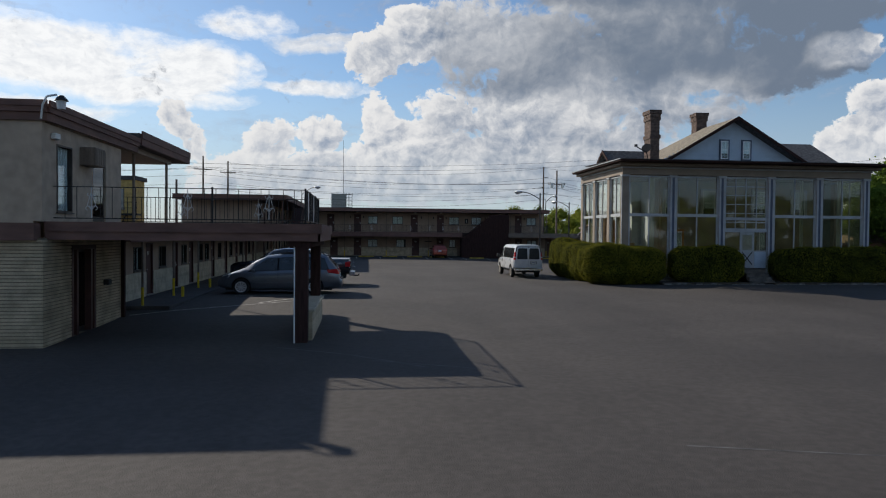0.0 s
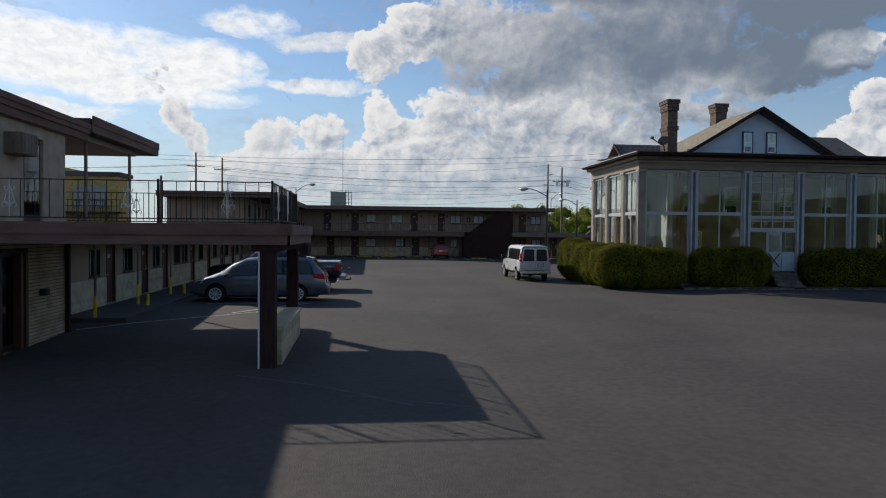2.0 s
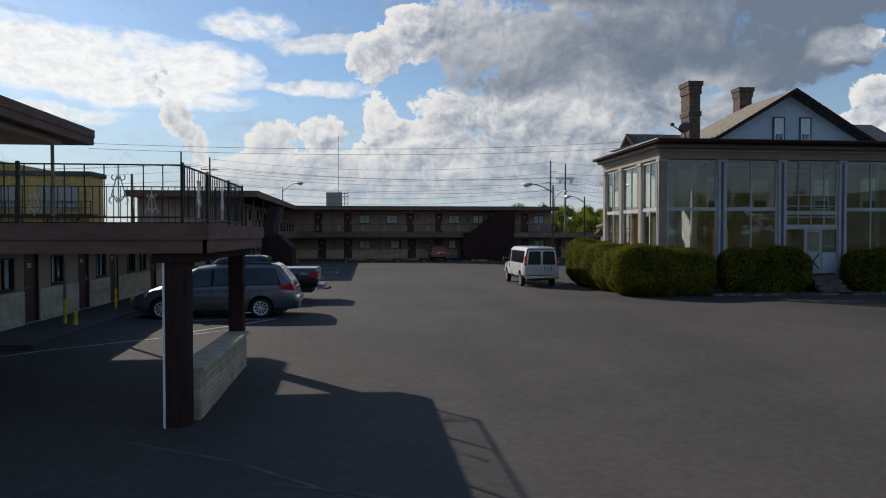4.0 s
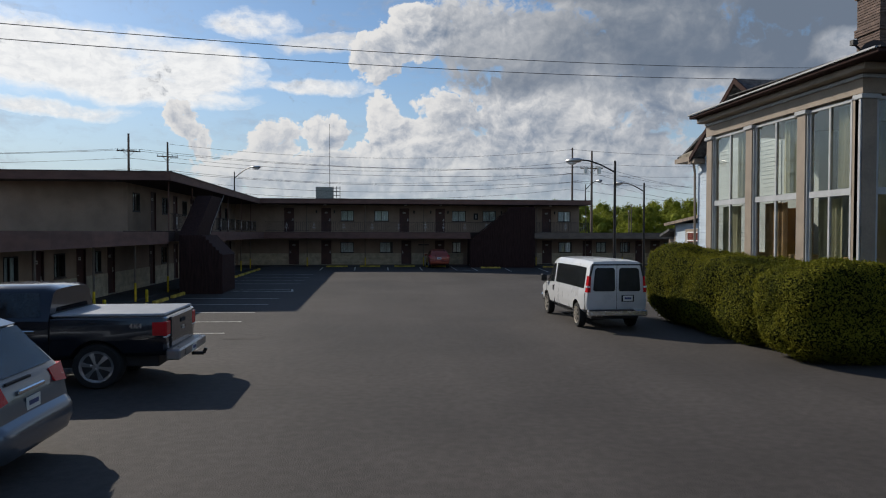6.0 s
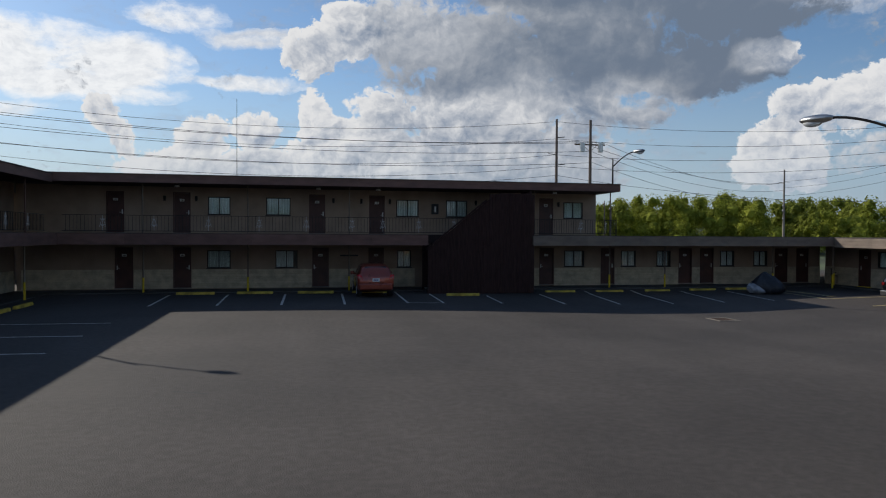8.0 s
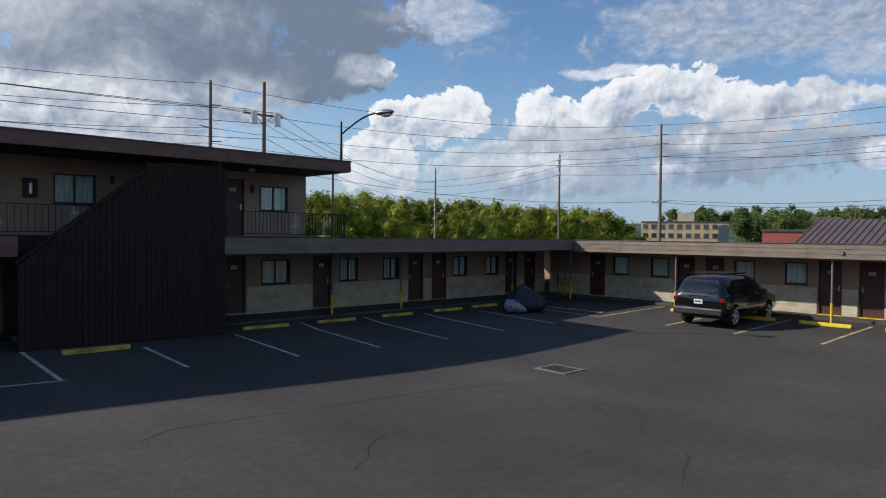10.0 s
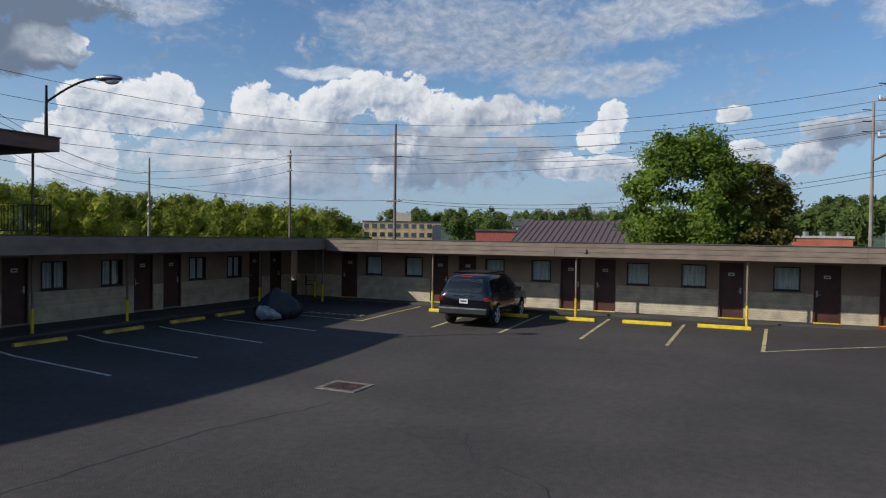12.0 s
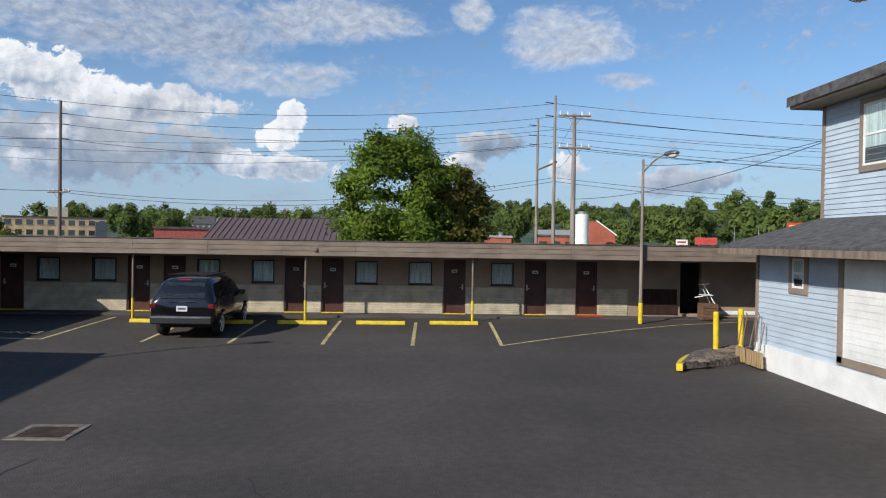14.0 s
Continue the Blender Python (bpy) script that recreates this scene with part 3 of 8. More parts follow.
def door(th, M, u0, u1, z0, material=None, side=1, height=2.03, sill=None):
    material = material or M_DOOR
    bm = MB(M, u0 + 0.03, -0.11, z0 + 0.01, u1 - 0.03, -0.06, z0 + height - 0.04)
    for a, b, c, d in ((u0, u0 + 0.045, z0, z0 + height), (u1 - 0.045, u1, z0, z0 + height), (u0, u1, z0 + height - 0.05, z0 + height)):
        mbox(bm, M, a, -0.12, c, b, 0.012, d)
    d = part("door", bm, material, th, "dark brown flush door")
    w = 0.1 if side > 0 else (u1 - u0) - 0.1
    hb = bmesh.new()
    mbox(hb, M, u0 + w - 0.03, -0.062, z0 + 0.92, u0 + w + 0.03, -0.045, z0 + 1.14, bev=0.006)
    tube(hb, M(u0 + w, -0.05, z0 + 1.0), M(u0 + w, 0.0, z0 + 1.0), 0.012, n=6)
    tube(hb, M(u0 + w, -0.005, z0 + 1.0), M(u0 + w + 0.11 * side, -0.005, z0 + 1.0), 0.012, n=6)
    part("handle", hb, M_METAL, d, "brushed metal lever handle")
    c = (u0 + u1) / 2
    pb = MB(M, c - 0.11, -0.061, z0 + 1.58, c + 0.11, -0.052, z0 + 1.70, bev=0.003)
    part("sign_plate", pb, M_PLATE, d, "small white door plate with dark bar")
    part("sign_bar", MB(M, c - 0.07, -0.052, z0 + 1.62, c + 0.07, -0.049, z0 + 1.66), M_BLACKP, d)
    part("sill", MB(M, u0 - 0.02, -0.1, z0 - 0.03, u1 + 0.02, 0.07, z0 + 0.005, bev=0.004), sill or M_CONC, d)
    return d


def window(th, M, u0, u1, z0, z1, curtain=True, frame=None, mull=True, curtain_mat=None, cover=(0.0, 1.0)):
    frame = frame or M_FRAME
    bm = bmesh.new()
    t = 0.045
    for a, b, c, d in ((u0, u0 + t, z0, z1), (u1 - t, u1, z0, z1), (u0 + t, u1 - t, z1 - t, z1), (u0 + t, u1 - t, z0, z0 + t)):
        mbox(bm, M, a, -0.14, c, b, 0.018, d)
    if mull:
        c = (u0 + u1) / 2
        mbox(bm, M, c - 0.02, -0.1, z0 + t, c + 0.02, -0.03, z1 - t)
    f = part("window", bm, frame, th)
    part("sill", MB(M, u0 - 0.04, -0.02, z0 - 0.035, u1 + 0.04, 0.05, z0 - 0.002, bev=0.005), frame, f)
    p = part("pane", MB(M, u0 + t, -0.075, z0 + t, u1 - t, -0.068, z1 - t), M_GLASS, f)
    p.visible_shadow = False
    if curtain:
        cb = bmesh.new()
        a, b = u0 + (u1 - u0) * cover[0], u0 + (u1 - u0) * cover[1]
        n = max(8, int((b - a) / 0.035))
        last = None
        for i in range(n + 1):
            u = a + (b - a) * i / n
            v = -0.12 + 0.022 * math.sin(i * 1.7) + 0.012 * math.sin(i * 0.61 + u0)
            pair = [cb.verts.new(M(u, v, zz)) for zz in (z0 - 0.05, z1 + 0.03)]
            if last:
                cb.faces.new((last[0], pair[0], pair[1], last[1]))
            last = pair
        part("curtain", cb, curtain_mat or M_CURT, f, "pale gathered curtain", smooth=True)
    # no real room: one dark sheet gives its shade
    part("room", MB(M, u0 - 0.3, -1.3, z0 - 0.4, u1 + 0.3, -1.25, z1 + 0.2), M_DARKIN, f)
    return f


def dado(th, wall, M, u0, u1, doors, z0, z1, material, course=0.079, v0=0.002, v1=0.035):
    """Courses of long thin bricks, proud of the wall, one piece to a course between the doors."""
    edges = [u0] + [e for d in sorted(doors) if u0 < d[0] and d[1] < u1 for e in (d[0] - 0.03, d[1] + 0.03)] + [u1]
    for a, b in zip(edges[::2], edges[1::2]):
        if b - a < 0.06:
            continue
        z, i = z0, 0
        while z < z1 - 0.02:
            w = v1 - 0.004 * (i % 2)
            part("brick_course", MB(M, a, v0, z + 0.006, b, w, min(z + course, z1), bev=0.004), material, wall)
            z += course
            i += 1


def fascia(th, M, u0, u1, v, z0, z1, material, rows=3, seg=2.9, name="fascia_board"):
    """Lapped boards along a roof edge, in lengths that butt."""
    h = (z1 - z0) / rows
    n = max(1, round((u1 - u0) / seg))
    for i in range(n):
        a, b = u0 + (u1 - u0) * i / n, u0 + (u1 - u0) * (i + 1) / n
        bm = bmesh.new()
        for r in range(rows):
            lo, hi = z0 + r * h, z0 + (r + 1) * h
            pts = [M(a + 0.003, v, lo), M(a + 0.003, v + 0.03, lo), M(a + 0.003, v + 0.012, hi + 0.008), M(a + 0.003, v, hi + 0.008)]
            prism(bm, pts, Vector(M(b - 0.003, 0, 0)) - Vector(M(a + 0.003, 0, 0)))
        part(name, bm, material, th)


def post(th, M, u, v, z0, z1, base=0.75, material=None):
    material = material or M_FASC
    p = part("post", T(M(u, v, z0), M(u, v, z1), 0.038, n=10), material, th, "thin steel canopy post")
    bm = T(M(u, v, z0 - 0.02), M(u, v, z0 + base), 0.047, n=10)
    part("yellow_base", bm, M_YELLOW, p, "yellow painted foot of the post")
    return p


def scroll(bm, M, u, v, z0, z1, r=0.011):
    """A wrought-iron lyre: two curls about a bar."""
    h = z1 - z0
    path_tube(bm, [M(u, v, z0), M(u, v, z1)], r, 5)
    for s in (1, -1):
        pts = []
        for i in range(15):
            a = i / 14 * 4.6
            rr = 0.085 * (1 - i / 20)
            pts.append(M(u + s * (0.09 - rr * math.cos(a)), v, z0 + h * 0.30 + rr * math.sin(a) * 1.1))
        path_tube(bm, pts, r * 0.85, 4)
        pts = []
        for i in range(13):
            a = i / 12 * 4.2
            rr = 0.06 * (1 - i / 18)
            pts.append(M(u + s * (0.065 - rr * math.cos(a)), v, z0 + h * 0.78 - rr * math.sin(a) * 1.1))
        path_tube(bm, pts, r * 0.85, 4)
        path_tube(bm, [M(u + s * 0.012, v, z0 + h * 0.28), M(u + s * 0.1, v, z0 + h * 0.42), M(u + s * 0.02, v, z0 + h * 0.8)], r * 0.85, 4)


def railing(th, M, u0, u1, v, z0, z1, gap=0.13, scrolls=(), posts=()):
    """An iron railing along u: two rails, balusters one by one, scroll panels and thicker posts."""
    bm = bmesh.new()
    mbox(bm, M, u0, v - 0.02, z1 - 0.02, u1, v + 0.02, z1)
    mbox(bm, M, u0, v - 0.013, z0 + 0.09, u1, v + 0.013, z0 + 0.115)
    r = part("railing", bm, M_IRON, th, "black iron balcony railing")
    n = int((u1 - u0) / gap)
    b0 = bmesh.new()
    c = Vector(M(0, v, 0))
    box(b0, -0.007, -0.007, z0 + 0.115, 0.007, 0.007, z1 - 0.02)
    me = bpy.data.meshes.new("baluster")
    b0.to_mesh(me)
    b0.free()
    me.materials.append(M_IRON)
    for i in range(1, n):
        u = u0 + (u1 - u0) * i / n
        if any(abs(u - s) < 0.15 for s in scrolls) or any(abs(u - s) < 0.05 for s in posts):
            continue
        piece("baluster", me, r, WM[r].inverted() @ Vector(M(u, v, 0)))
    for s in scrolls:
        sb = bmesh.new()
        scroll(sb, M, s, v, z0 + 0.11, z1 - 0.02)
        part("scroll", sb, M_SCROLL, r, "white wrought-iron scroll")
    for s in posts:
        part("rail_post", MB(M, s - 0.022, v - 0.022, z0, s + 0.022, v + 0.022, z1 + 0.03), M_IRON, r)
    return r


def wall_lamp(th, M, u, z):
    bm = MB(M, u - 0.06, 0.0, z - 0.1, u + 0.06, 0.07, z + 0.1, bev=0.015)
    tube(bm, M(u, 0.05, z - 0.05), M(u, 0.05, z - 0.16), 0.05, 0.06, n=8)
    part("wall_lamp", bm, M_BLACKP, th, "small dark wall lamp")


def lights_under(th, M, u, v, z):
    bm = T(M(u, v, z - 0.09), M(u, v, z), 0.13, 0.1, n=12)
    part("ceiling_lamp", bm, M_PLATE, th, "round white walkway lamp")


# one-storey east wing
east = thing("motel_wing", "single-storey motel wing with taupe walls and cream brick dado", "motel building", (32.43, 56, 0))
E_DOORS = [(71.81, 72.65), (67.16, 67.98), (65.83, 66.65), (61.27, 62.09), (59.86, 60.68), (55.16, 56.00), (51.99, 52.83), (49.98, 50.80)]
E_WINS = [(70.48, 71.33), (68.40, 69.30), (64.53, 65.40), (62.49, 63.34), (58.55, 59.42), (56.45, 57.36), (53.27, 54.16)]
SIDE_OPEN = (45.8, 46.65)
holes = [(a, b, 0.06, 2.13) for a, b in E_DOORS] + [(a, b, 1.17, 2.04) for a, b in E_WINS] + [(*SIDE_OPEN, 0.14, 2.15)]
wall_e = facade(east, map_e, 36.0, 75.2, -0.15, 2.34, holes, M_TAUPE)
for i, (a, b) in enumerate(E_DOORS):
    door(east, map_e, a, b, 0.06, height=2.07, side=1 if i % 2 else -1, sill=M_YELLOW)
for i, (a, b) in enumerate(E_WINS):
    window(east, map_e, a, b, 1.17, 2.04, mull=False, cover=((0.0, 1.0), (0.0, 0.94), (0.03, 1.0))[i % 3])
dado(east, wall_e, map_e, 48.75, 75.2, E_DOORS, 0.04, 1.09, M_DADO)
part("dado_cap", MB(map_e, 56.15, 0.0, 1.09, 59.8, 0.045, 1.115), M_DADO, east)
part("sidewalk", MB(map_e, 36.0, 0.0, -0.15, 75.2, 0.9, 0.03, bev=0.01), mat("tarred_walk", (0.075, 0.07, 0.066), 0.85, vary=0.15, scale=0.8, fine=45), east, "narrow tarred walk along the doors")
part("roof", MB(map_e, 36.0, -9.5, 2.36, 72.2, 2.04, 2.76), M_ROOF, east, "flat grey roof")
part("roof_end", MB(map_e, 72.2, -9.5, 2.36, 85.0, 0.0, 2.76), M_ROOF, east)
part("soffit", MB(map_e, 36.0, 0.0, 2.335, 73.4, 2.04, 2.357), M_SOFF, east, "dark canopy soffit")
fascia(east, map_e, 36.0, 72.17, 2.06, 2.27, 2.80, M_FASC, rows=3, seg=2.55)
part("gravel_stop", MB(map_e, 36.0, 2.02, 2.80, 72.2, 2.105, 2.83), M_ROOF, east)
part("back_wall", MB(map_e, 36.0, -9.4, 0.0, 85.0, -9.2, 2.36), M_TAUPE, east)
part("end_wall", box(bmesh.new(), 31.95, 36.0, 0.0, 41.8, 36.2, 2.36), M_TAUPE, east)
for u in (67.06, 61.03, 55.04):
    post(east, map_e, u, 1.86, gz(29.9, u), 2.3)
post(east, map_e, 72.5, 1.86, 0.0, 2.3)
part("electric_box", MB(map_e, 60.6, 2.10, 2.42, 60.72, 2.14, 2.56, bev=0.01), M_FASC, east)
part("plywood_screen", MB(map_e, 46.8, 0.02, 0.13, 48.2, 0.07, 1.1), M_DARKB, east, "dark leaning plywood screen")
# dark sheet painted as the shade inside the side opening
part("inner_room", MB(map_e, 45.0, -1.6, 0.0, 47.0, -1.5, 2.34), M_DARKIN, east)
part("white_base", MB(map_e, 43.2, 0.002, 0.13, 45.4, 0.03, 0.27), M_WHITE, east)
part("red_mat", MB(map_e, 49.85, 0.05, 0.03, 50.9, 0.7, 0.055, bev=0.01), mat("red_paint", (0.35, 0.04, 0.04), 0.8), east, "faded red door step")

# two-storey north wing with its one-storey end
north = thing("motel_wing", "two-storey motel wing with balcony walkway and brown boarded stair", "motel building", (3.0, 75.43, 0))
N_DOORS = [(-8.32, -7.48), (-5.6, -4.76), (1.22, 2.06), (4.13, 4.95), (13.62, 14.46), (17.28, 18.1), (22.12, 22.96), (23.5, 24.36), (28.45, 29.3), (29.92, 30.74)]
N_WINS = [(-3.99, -2.86), (-0.64, 0.47), (5.65, 6.4), (15.08, 16.27), (18.51, 19.41), (20.72, 21.6), (24.8, 25.72), (27.0, 27.92)]
U_DOORS = [(-8.7, -7.88), (-5.6, -4.78), (1.05, 1.87), (4.16, 4.98), (13.58, 14.4)]
U_WINS = [(-3.95, -2.86), (-1.11, 0.11), (5.6, 6.8), (8.3, 9.47), (15.0, 16.15)]
holes = [(a, b, 0.11, 2.14) for a, b in N_DOORS] + [(a, b, 1.1, 2.0) for a, b in N_WINS]
wall_n = facade(north, map_n, -12.7, 31.55, 0.0, 2.36, holes, M_TAUPE)
holes = [(a, b, 2.87, 4.9) for a, b in U_DOORS] + [(a, b, 3.8, 4.7) for a, b in U_WINS]
facade(north, map_n, -12.7, 16.94, 2.86, 5.2, holes, M_TAUPE, "upper_wall")
for i, (a, b) in enumerate(N_DOORS):
    door(north, map_n, a, b, 0.11, side=-1 if i % 2 else 1)
for i, (a, b) in enumerate(U_DOORS):
    door(north, map_n, a, b, 2.87, side=-1)
for i, (a, b) in enumerate(N_WINS):
    window(north, map_n, a, b, 1.1, 2.0, cover=((0, 1), (0.0, 0.8), (0, 1), (0, 0.9))[i % 4])
for i, (a, b) in enumerate(U_WINS):
    window(north, map_n, a, b, 3.8, 4.7, cover=(0, 1))
dado(north, wall_n, map_n, 12.3, 31.55, N_DOORS, 0.03, 1.04, M_DADO)
dado(north, wall_n, map_n, -12.5, 6.6, N_DOORS, 0.08, 1.04, M_DADO, course=0.12)
part("sidewalk", MB(map_n, -12.7, 0.0, -0.25, 31.3, 1.9, 0.05, bev=0.01), MATS["tarred_walk"], north, "tarred walk along the doors")
for a, b, v in ((-12.7, 6.75, 3.2), (6.75, 12.1, 1.5), (12.1, 17.0, 3.2)):
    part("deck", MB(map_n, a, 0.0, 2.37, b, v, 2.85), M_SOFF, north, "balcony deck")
part("roof", MB(map_n, 17.0, -9.5, 2.37, 32.0, 3.2, 2.77), M_ROOF, north, "flat grey roof of the one-storey end")
fascia(north, map_n, -9.9, 6.75, 3.21, 2.33, 2.82, M_FASCB, rows=4)
fascia(north, map_n, 12.15, 29.68, 3.21, 2.33, 2.82, M_FASC, rows=4)
part("gravel_stop", MB(map_n, 16.4, 3.17, 2.82, 29.72, 3.25, 2.845), M_ROOF, north)
part("upper_roof", MB(map_n, -18.6, -9.5, 5.2, 17.06, 2.66, 5.5), M_ROOF, north, "flat roof with deep eaves")
part("soffit", MB(map_n, -10.6, 0.0, 5.165, 17.0, 2.62, 5.198), M_SOFF, north)
fascia(north, map_n, -10.45, 17.1, 2.66, 5.17, 5.54, M_FASCB, rows=1, seg=4.6)
part("roof_edge", MB(map_n, -10.5, 2.62, 5.54, 17.14, 2.72, 5.575), M_ROOF, north)
part("end_fascia", B(17.06, 72.75, 5.17, 17.12, 84.9, 5.54), M_FASC, north)
part("end_wall", box(bmesh.new(), 16.74, 75.45, 2.8, 16.94, 84.6, 5.2), M_TAUPE, north)
part("back_wall", box(bmesh.new(), -18.4, 84.6, 0.0, 16.9, 84.8, 5.19), M_TAUPE, north)
part("low_back_wall", box(bmesh.new(), 16.9, 84.6, 0.0, 32.4, 84.8, 2.36), M_TAUPE, north)
for u in (-6.63, -1.87, 3.0, 12.64, 16.98):
    post(north, map_n, u, 1.765, 0.0, 2.37)
    part("upper_post", T(map_n(u, 1.9 if u < 16 else 1.77, 2.85), map_n(u, 1.9 if u < 16 else 1.77, 5.17), 0.035, n=8), M_FASC, north)
for u in (20.25, 26.97, 31.0):
    post(north, map_n, u, 1.765, 0.0, 2.37)
railing(north, map_n, -9.9, 9.0, 2.5, 2.85, 3.68, gap=0.155, scrolls=(-8.2, -6.0, -3.6, -1.3, 0.9, 3.1, 4.6, 6.4, 8.2))
railing(north, map_n, 12.2, 16.98, 2.5, 2.85, 3.68, scrolls=(15.0,), posts=(12.2, 16.98))


def map_ret(u, v, z):
    return (16.98 - v, u, z)


railing(north, map_ret, 72.95, 75.4, 0.0, 2.85, 3.68, scrolls=(74.2,))
for u, z in ((-4.5, 4.62), (-6.0, 4.62), (3.75, 4.62), (5.25, 4.62), (2.3, 4.62), (9.95, 4.62), (14.7, 4.6)):
    wall_lamp(north, map_n, u, z)
for u in (-5.2, 1.5, 4.5, 14.0):
    lights_under(north, map_n, u, 1.3, 5.165)
bm = MB(map_n, 7.5, 0.0, 3.95, 7.87, 0.12, 4.5, bev=0.01)
cab = part("extinguisher_cabinet", bm, M_BLACKP, north, "dark cabinet with a fire extinguisher")
part("extinguisher", T(map_n(7.68, 0.13, 4.05), map_n(7.68, 0.13, 4.36), 0.055, 0.05, n=10), M_METAL, cab)
part("pipe_rack", MB(map_n, 2.55, 1.7, 1.75, 3.45, 1.8, 1.83), M_IRON, north)
# boarded stair
bm = bmesh.new()
prism(bm, [(6.75, 72.3, -0.08), (12.1, 72.3, -0.08), (12.1, 72.3, 4.95), (10.4, 72.3, 4.95), (9.75, 72.3, 4.55), (6.75, 72.3, 2.12)], (0, 0.08, 0))
stair = part("stair_wall", bm, M_DARKB, north, "dark brown boarded stair wall with sloping top")
x = 6.75
i = 0
while x < 12.08:
    z = 2.12 + (x - 6.75) * 0.81 if x < 9.75 else 4.9
    z = min(z, 4.9)
    part("board", B(x + 0.006, 72.265 - 0.002 * (i % 2), -0.06, x + 0.145, 72.3, z, bev=0.004), M_DARKB, stair)
    x += 0.148
    i += 1
part("stair_side", B(12.02, 72.38, -0.05, 12.1, 73.9, 5.1), M_DARKB, north)
part("stair_flank", B(6.75, 73.85, 0.0, 12.1, 73.9, 2.3), M_DARKB, north)
for k in range(15):
    part("stair_tread", B(6.85 + k * 0.29, 72.5, 0.19 * k + 0.1, 7.16 + k * 0.29, 73.8, 0.19 * k + 0.15), M_CONC, stair)
part("stair_cap", PR([(6.7, 72.25, 2.12), (9.75, 72.25, 4.58), (9.75, 72.25, 4.66), (6.7, 72.25, 2.20)], (0, 0.16, 0)), M_DARKB, stair)

# west wing: one storey, then two
west = thing("motel_wing", "long motel wing of one storey rising to two with boarded stair", "motel building", (-12.7, 45, 0))
W_DOORS = [(22.65, 23.5), (26.3, 27.15), (29.1, 29.95), (33.85, 34.7), (37.4, 38.25), (40.8, 41.65), (44.3, 45.15), (47.4, 48.25), (53.0, 53.85), (57.3, 58.15), (61.0, 61.85), (65.2, 66.05), (69.0, 69.85), (72.6, 73.45)]
W_WINS = [(21.2, 22.1), (24.3, 25.3), (27.8, 28.7), (31.0, 31.9), (32.4, 33.3), (35.6, 36.5), (39.0, 39.9), (42.4, 43.3), (45.8, 46.7), (55.0, 56.1), (59.2, 60.2), (63.2, 64.2), (67.2, 68.2), (70.6, 71.6)]
WU_DOORS = [(53.3, 54.15), (57.3, 58.15), (61.0, 61.85), (65.2, 66.05), (69.0, 69.85)]
WU_WINS = [(50.6, 51.6), (55.2, 56.3), (59.2, 60.2), (63.2, 64.2), (67.2, 68.2), (71.2, 72.2)]
holes = [(a, b, 0.1, 2.13) for a, b in W_DOORS] + [(a, b, 1.1, 2.0) for a, b in W_WINS]
wall_w = facade(west, map_w, 17.2, 75.2, -0.2, 2.36, holes, M_TAUPE)
holes = [(a, b, 2.87, 4.9) for a, b in WU_DOORS] + [(a, b, 3.8, 4.7) for a, b in WU_WINS]
facade(west, map_w, 49.9, 75.2, 2.86, 5.2, holes, M_TAUPE, "upper_wall")
for i, (a, b) in enumerate(W_DOORS):
    door(west, map_w, a, b, 0.1, side=-1 if i % 2 else 1)
for i, (a, b) in enumerate(WU_DOORS):
    door(west, map_w, a, b, 2.87)
for i, (a, b) in enumerate(W_WINS):
    window(west, map_w, a, b, 1.1, 2.0, cover=((0, 1), (0, 0.6))[i % 2])
for i, (a, b) in enumerate(WU_WINS):
    window(west, map_w, a, b, 3.8, 4.7, cover=((0, 0.6), (0, 1))[i % 2])
dado(west, wall_w, map_w, 17.3, 75.0, W_DOORS, 0.06, 1.04, M_DADO, course=0.12)
part("sidewalk", MB(map_w, 19.0, 0.0, -0.25, 73.5, 1.9, 0.05, bev=0.01), MATS["tarred_walk"], west)
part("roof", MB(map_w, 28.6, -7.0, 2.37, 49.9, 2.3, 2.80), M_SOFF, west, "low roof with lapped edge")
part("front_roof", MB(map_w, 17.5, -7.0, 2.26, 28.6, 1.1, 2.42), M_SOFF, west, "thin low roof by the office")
part("front_roof_edge", MB(map_w, 17.5, 1.1, 2.24, 28.6, 1.13, 2.43), M_FASCB, west)
part("drip_edge", MB(map_w, 17.5, 1.08, 2.43, 28.6, 1.15, 2.45), M_CONC, west, "pale metal drip edge")
part("roof_slope", PR([map_w(28.6, 2.28, 2.81), map_w(49.9, 2.28, 2.81), map_w(49.9, -3.0, 2.79), map_w(28.6, -3.0, 2.79)], (0, 0, -0.05)), M_SOFF, west)
fascia(west, map_w, 28.6, 48.2, 2.31, 2.28, 2.80, M_FASCB, rows=5)
fascia(west, map_w, 52.0, 72.2, 2.81, 2.33, 2.82, M_FASCB, rows=4)
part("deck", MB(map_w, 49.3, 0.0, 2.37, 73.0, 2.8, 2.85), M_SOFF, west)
part("upper_roof", box(bmesh.new(), -18.63, 48.12, 5.14, -10.27, 72.7, 5.44), M_ROOF, west)
fascia(west, map_w, 48.12, 72.72, 2.45, 5.11, 5.48, M_FASCB, rows=1, seg=4.7)
part("south_fascia", B(-18.63, 48.05, 5.11, -10.22, 48.12, 5.48), M_FASCB, west)
part("roof_edge", MB(map_w, 48.07, 2.42, 5.48, 72.7, 2.51, 5.515), M_ROOF, west)
part("roof_edge_end", B(-18.66, 48.02, 5.48, -10.18, 48.12, 5.515), M_ROOF, west)
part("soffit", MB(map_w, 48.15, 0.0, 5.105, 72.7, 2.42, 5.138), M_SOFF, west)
endw = part("end_wall", B(-18.4, 49.9, 0.0, -12.9, 50.1, 5.2), M_TAUPE, west)
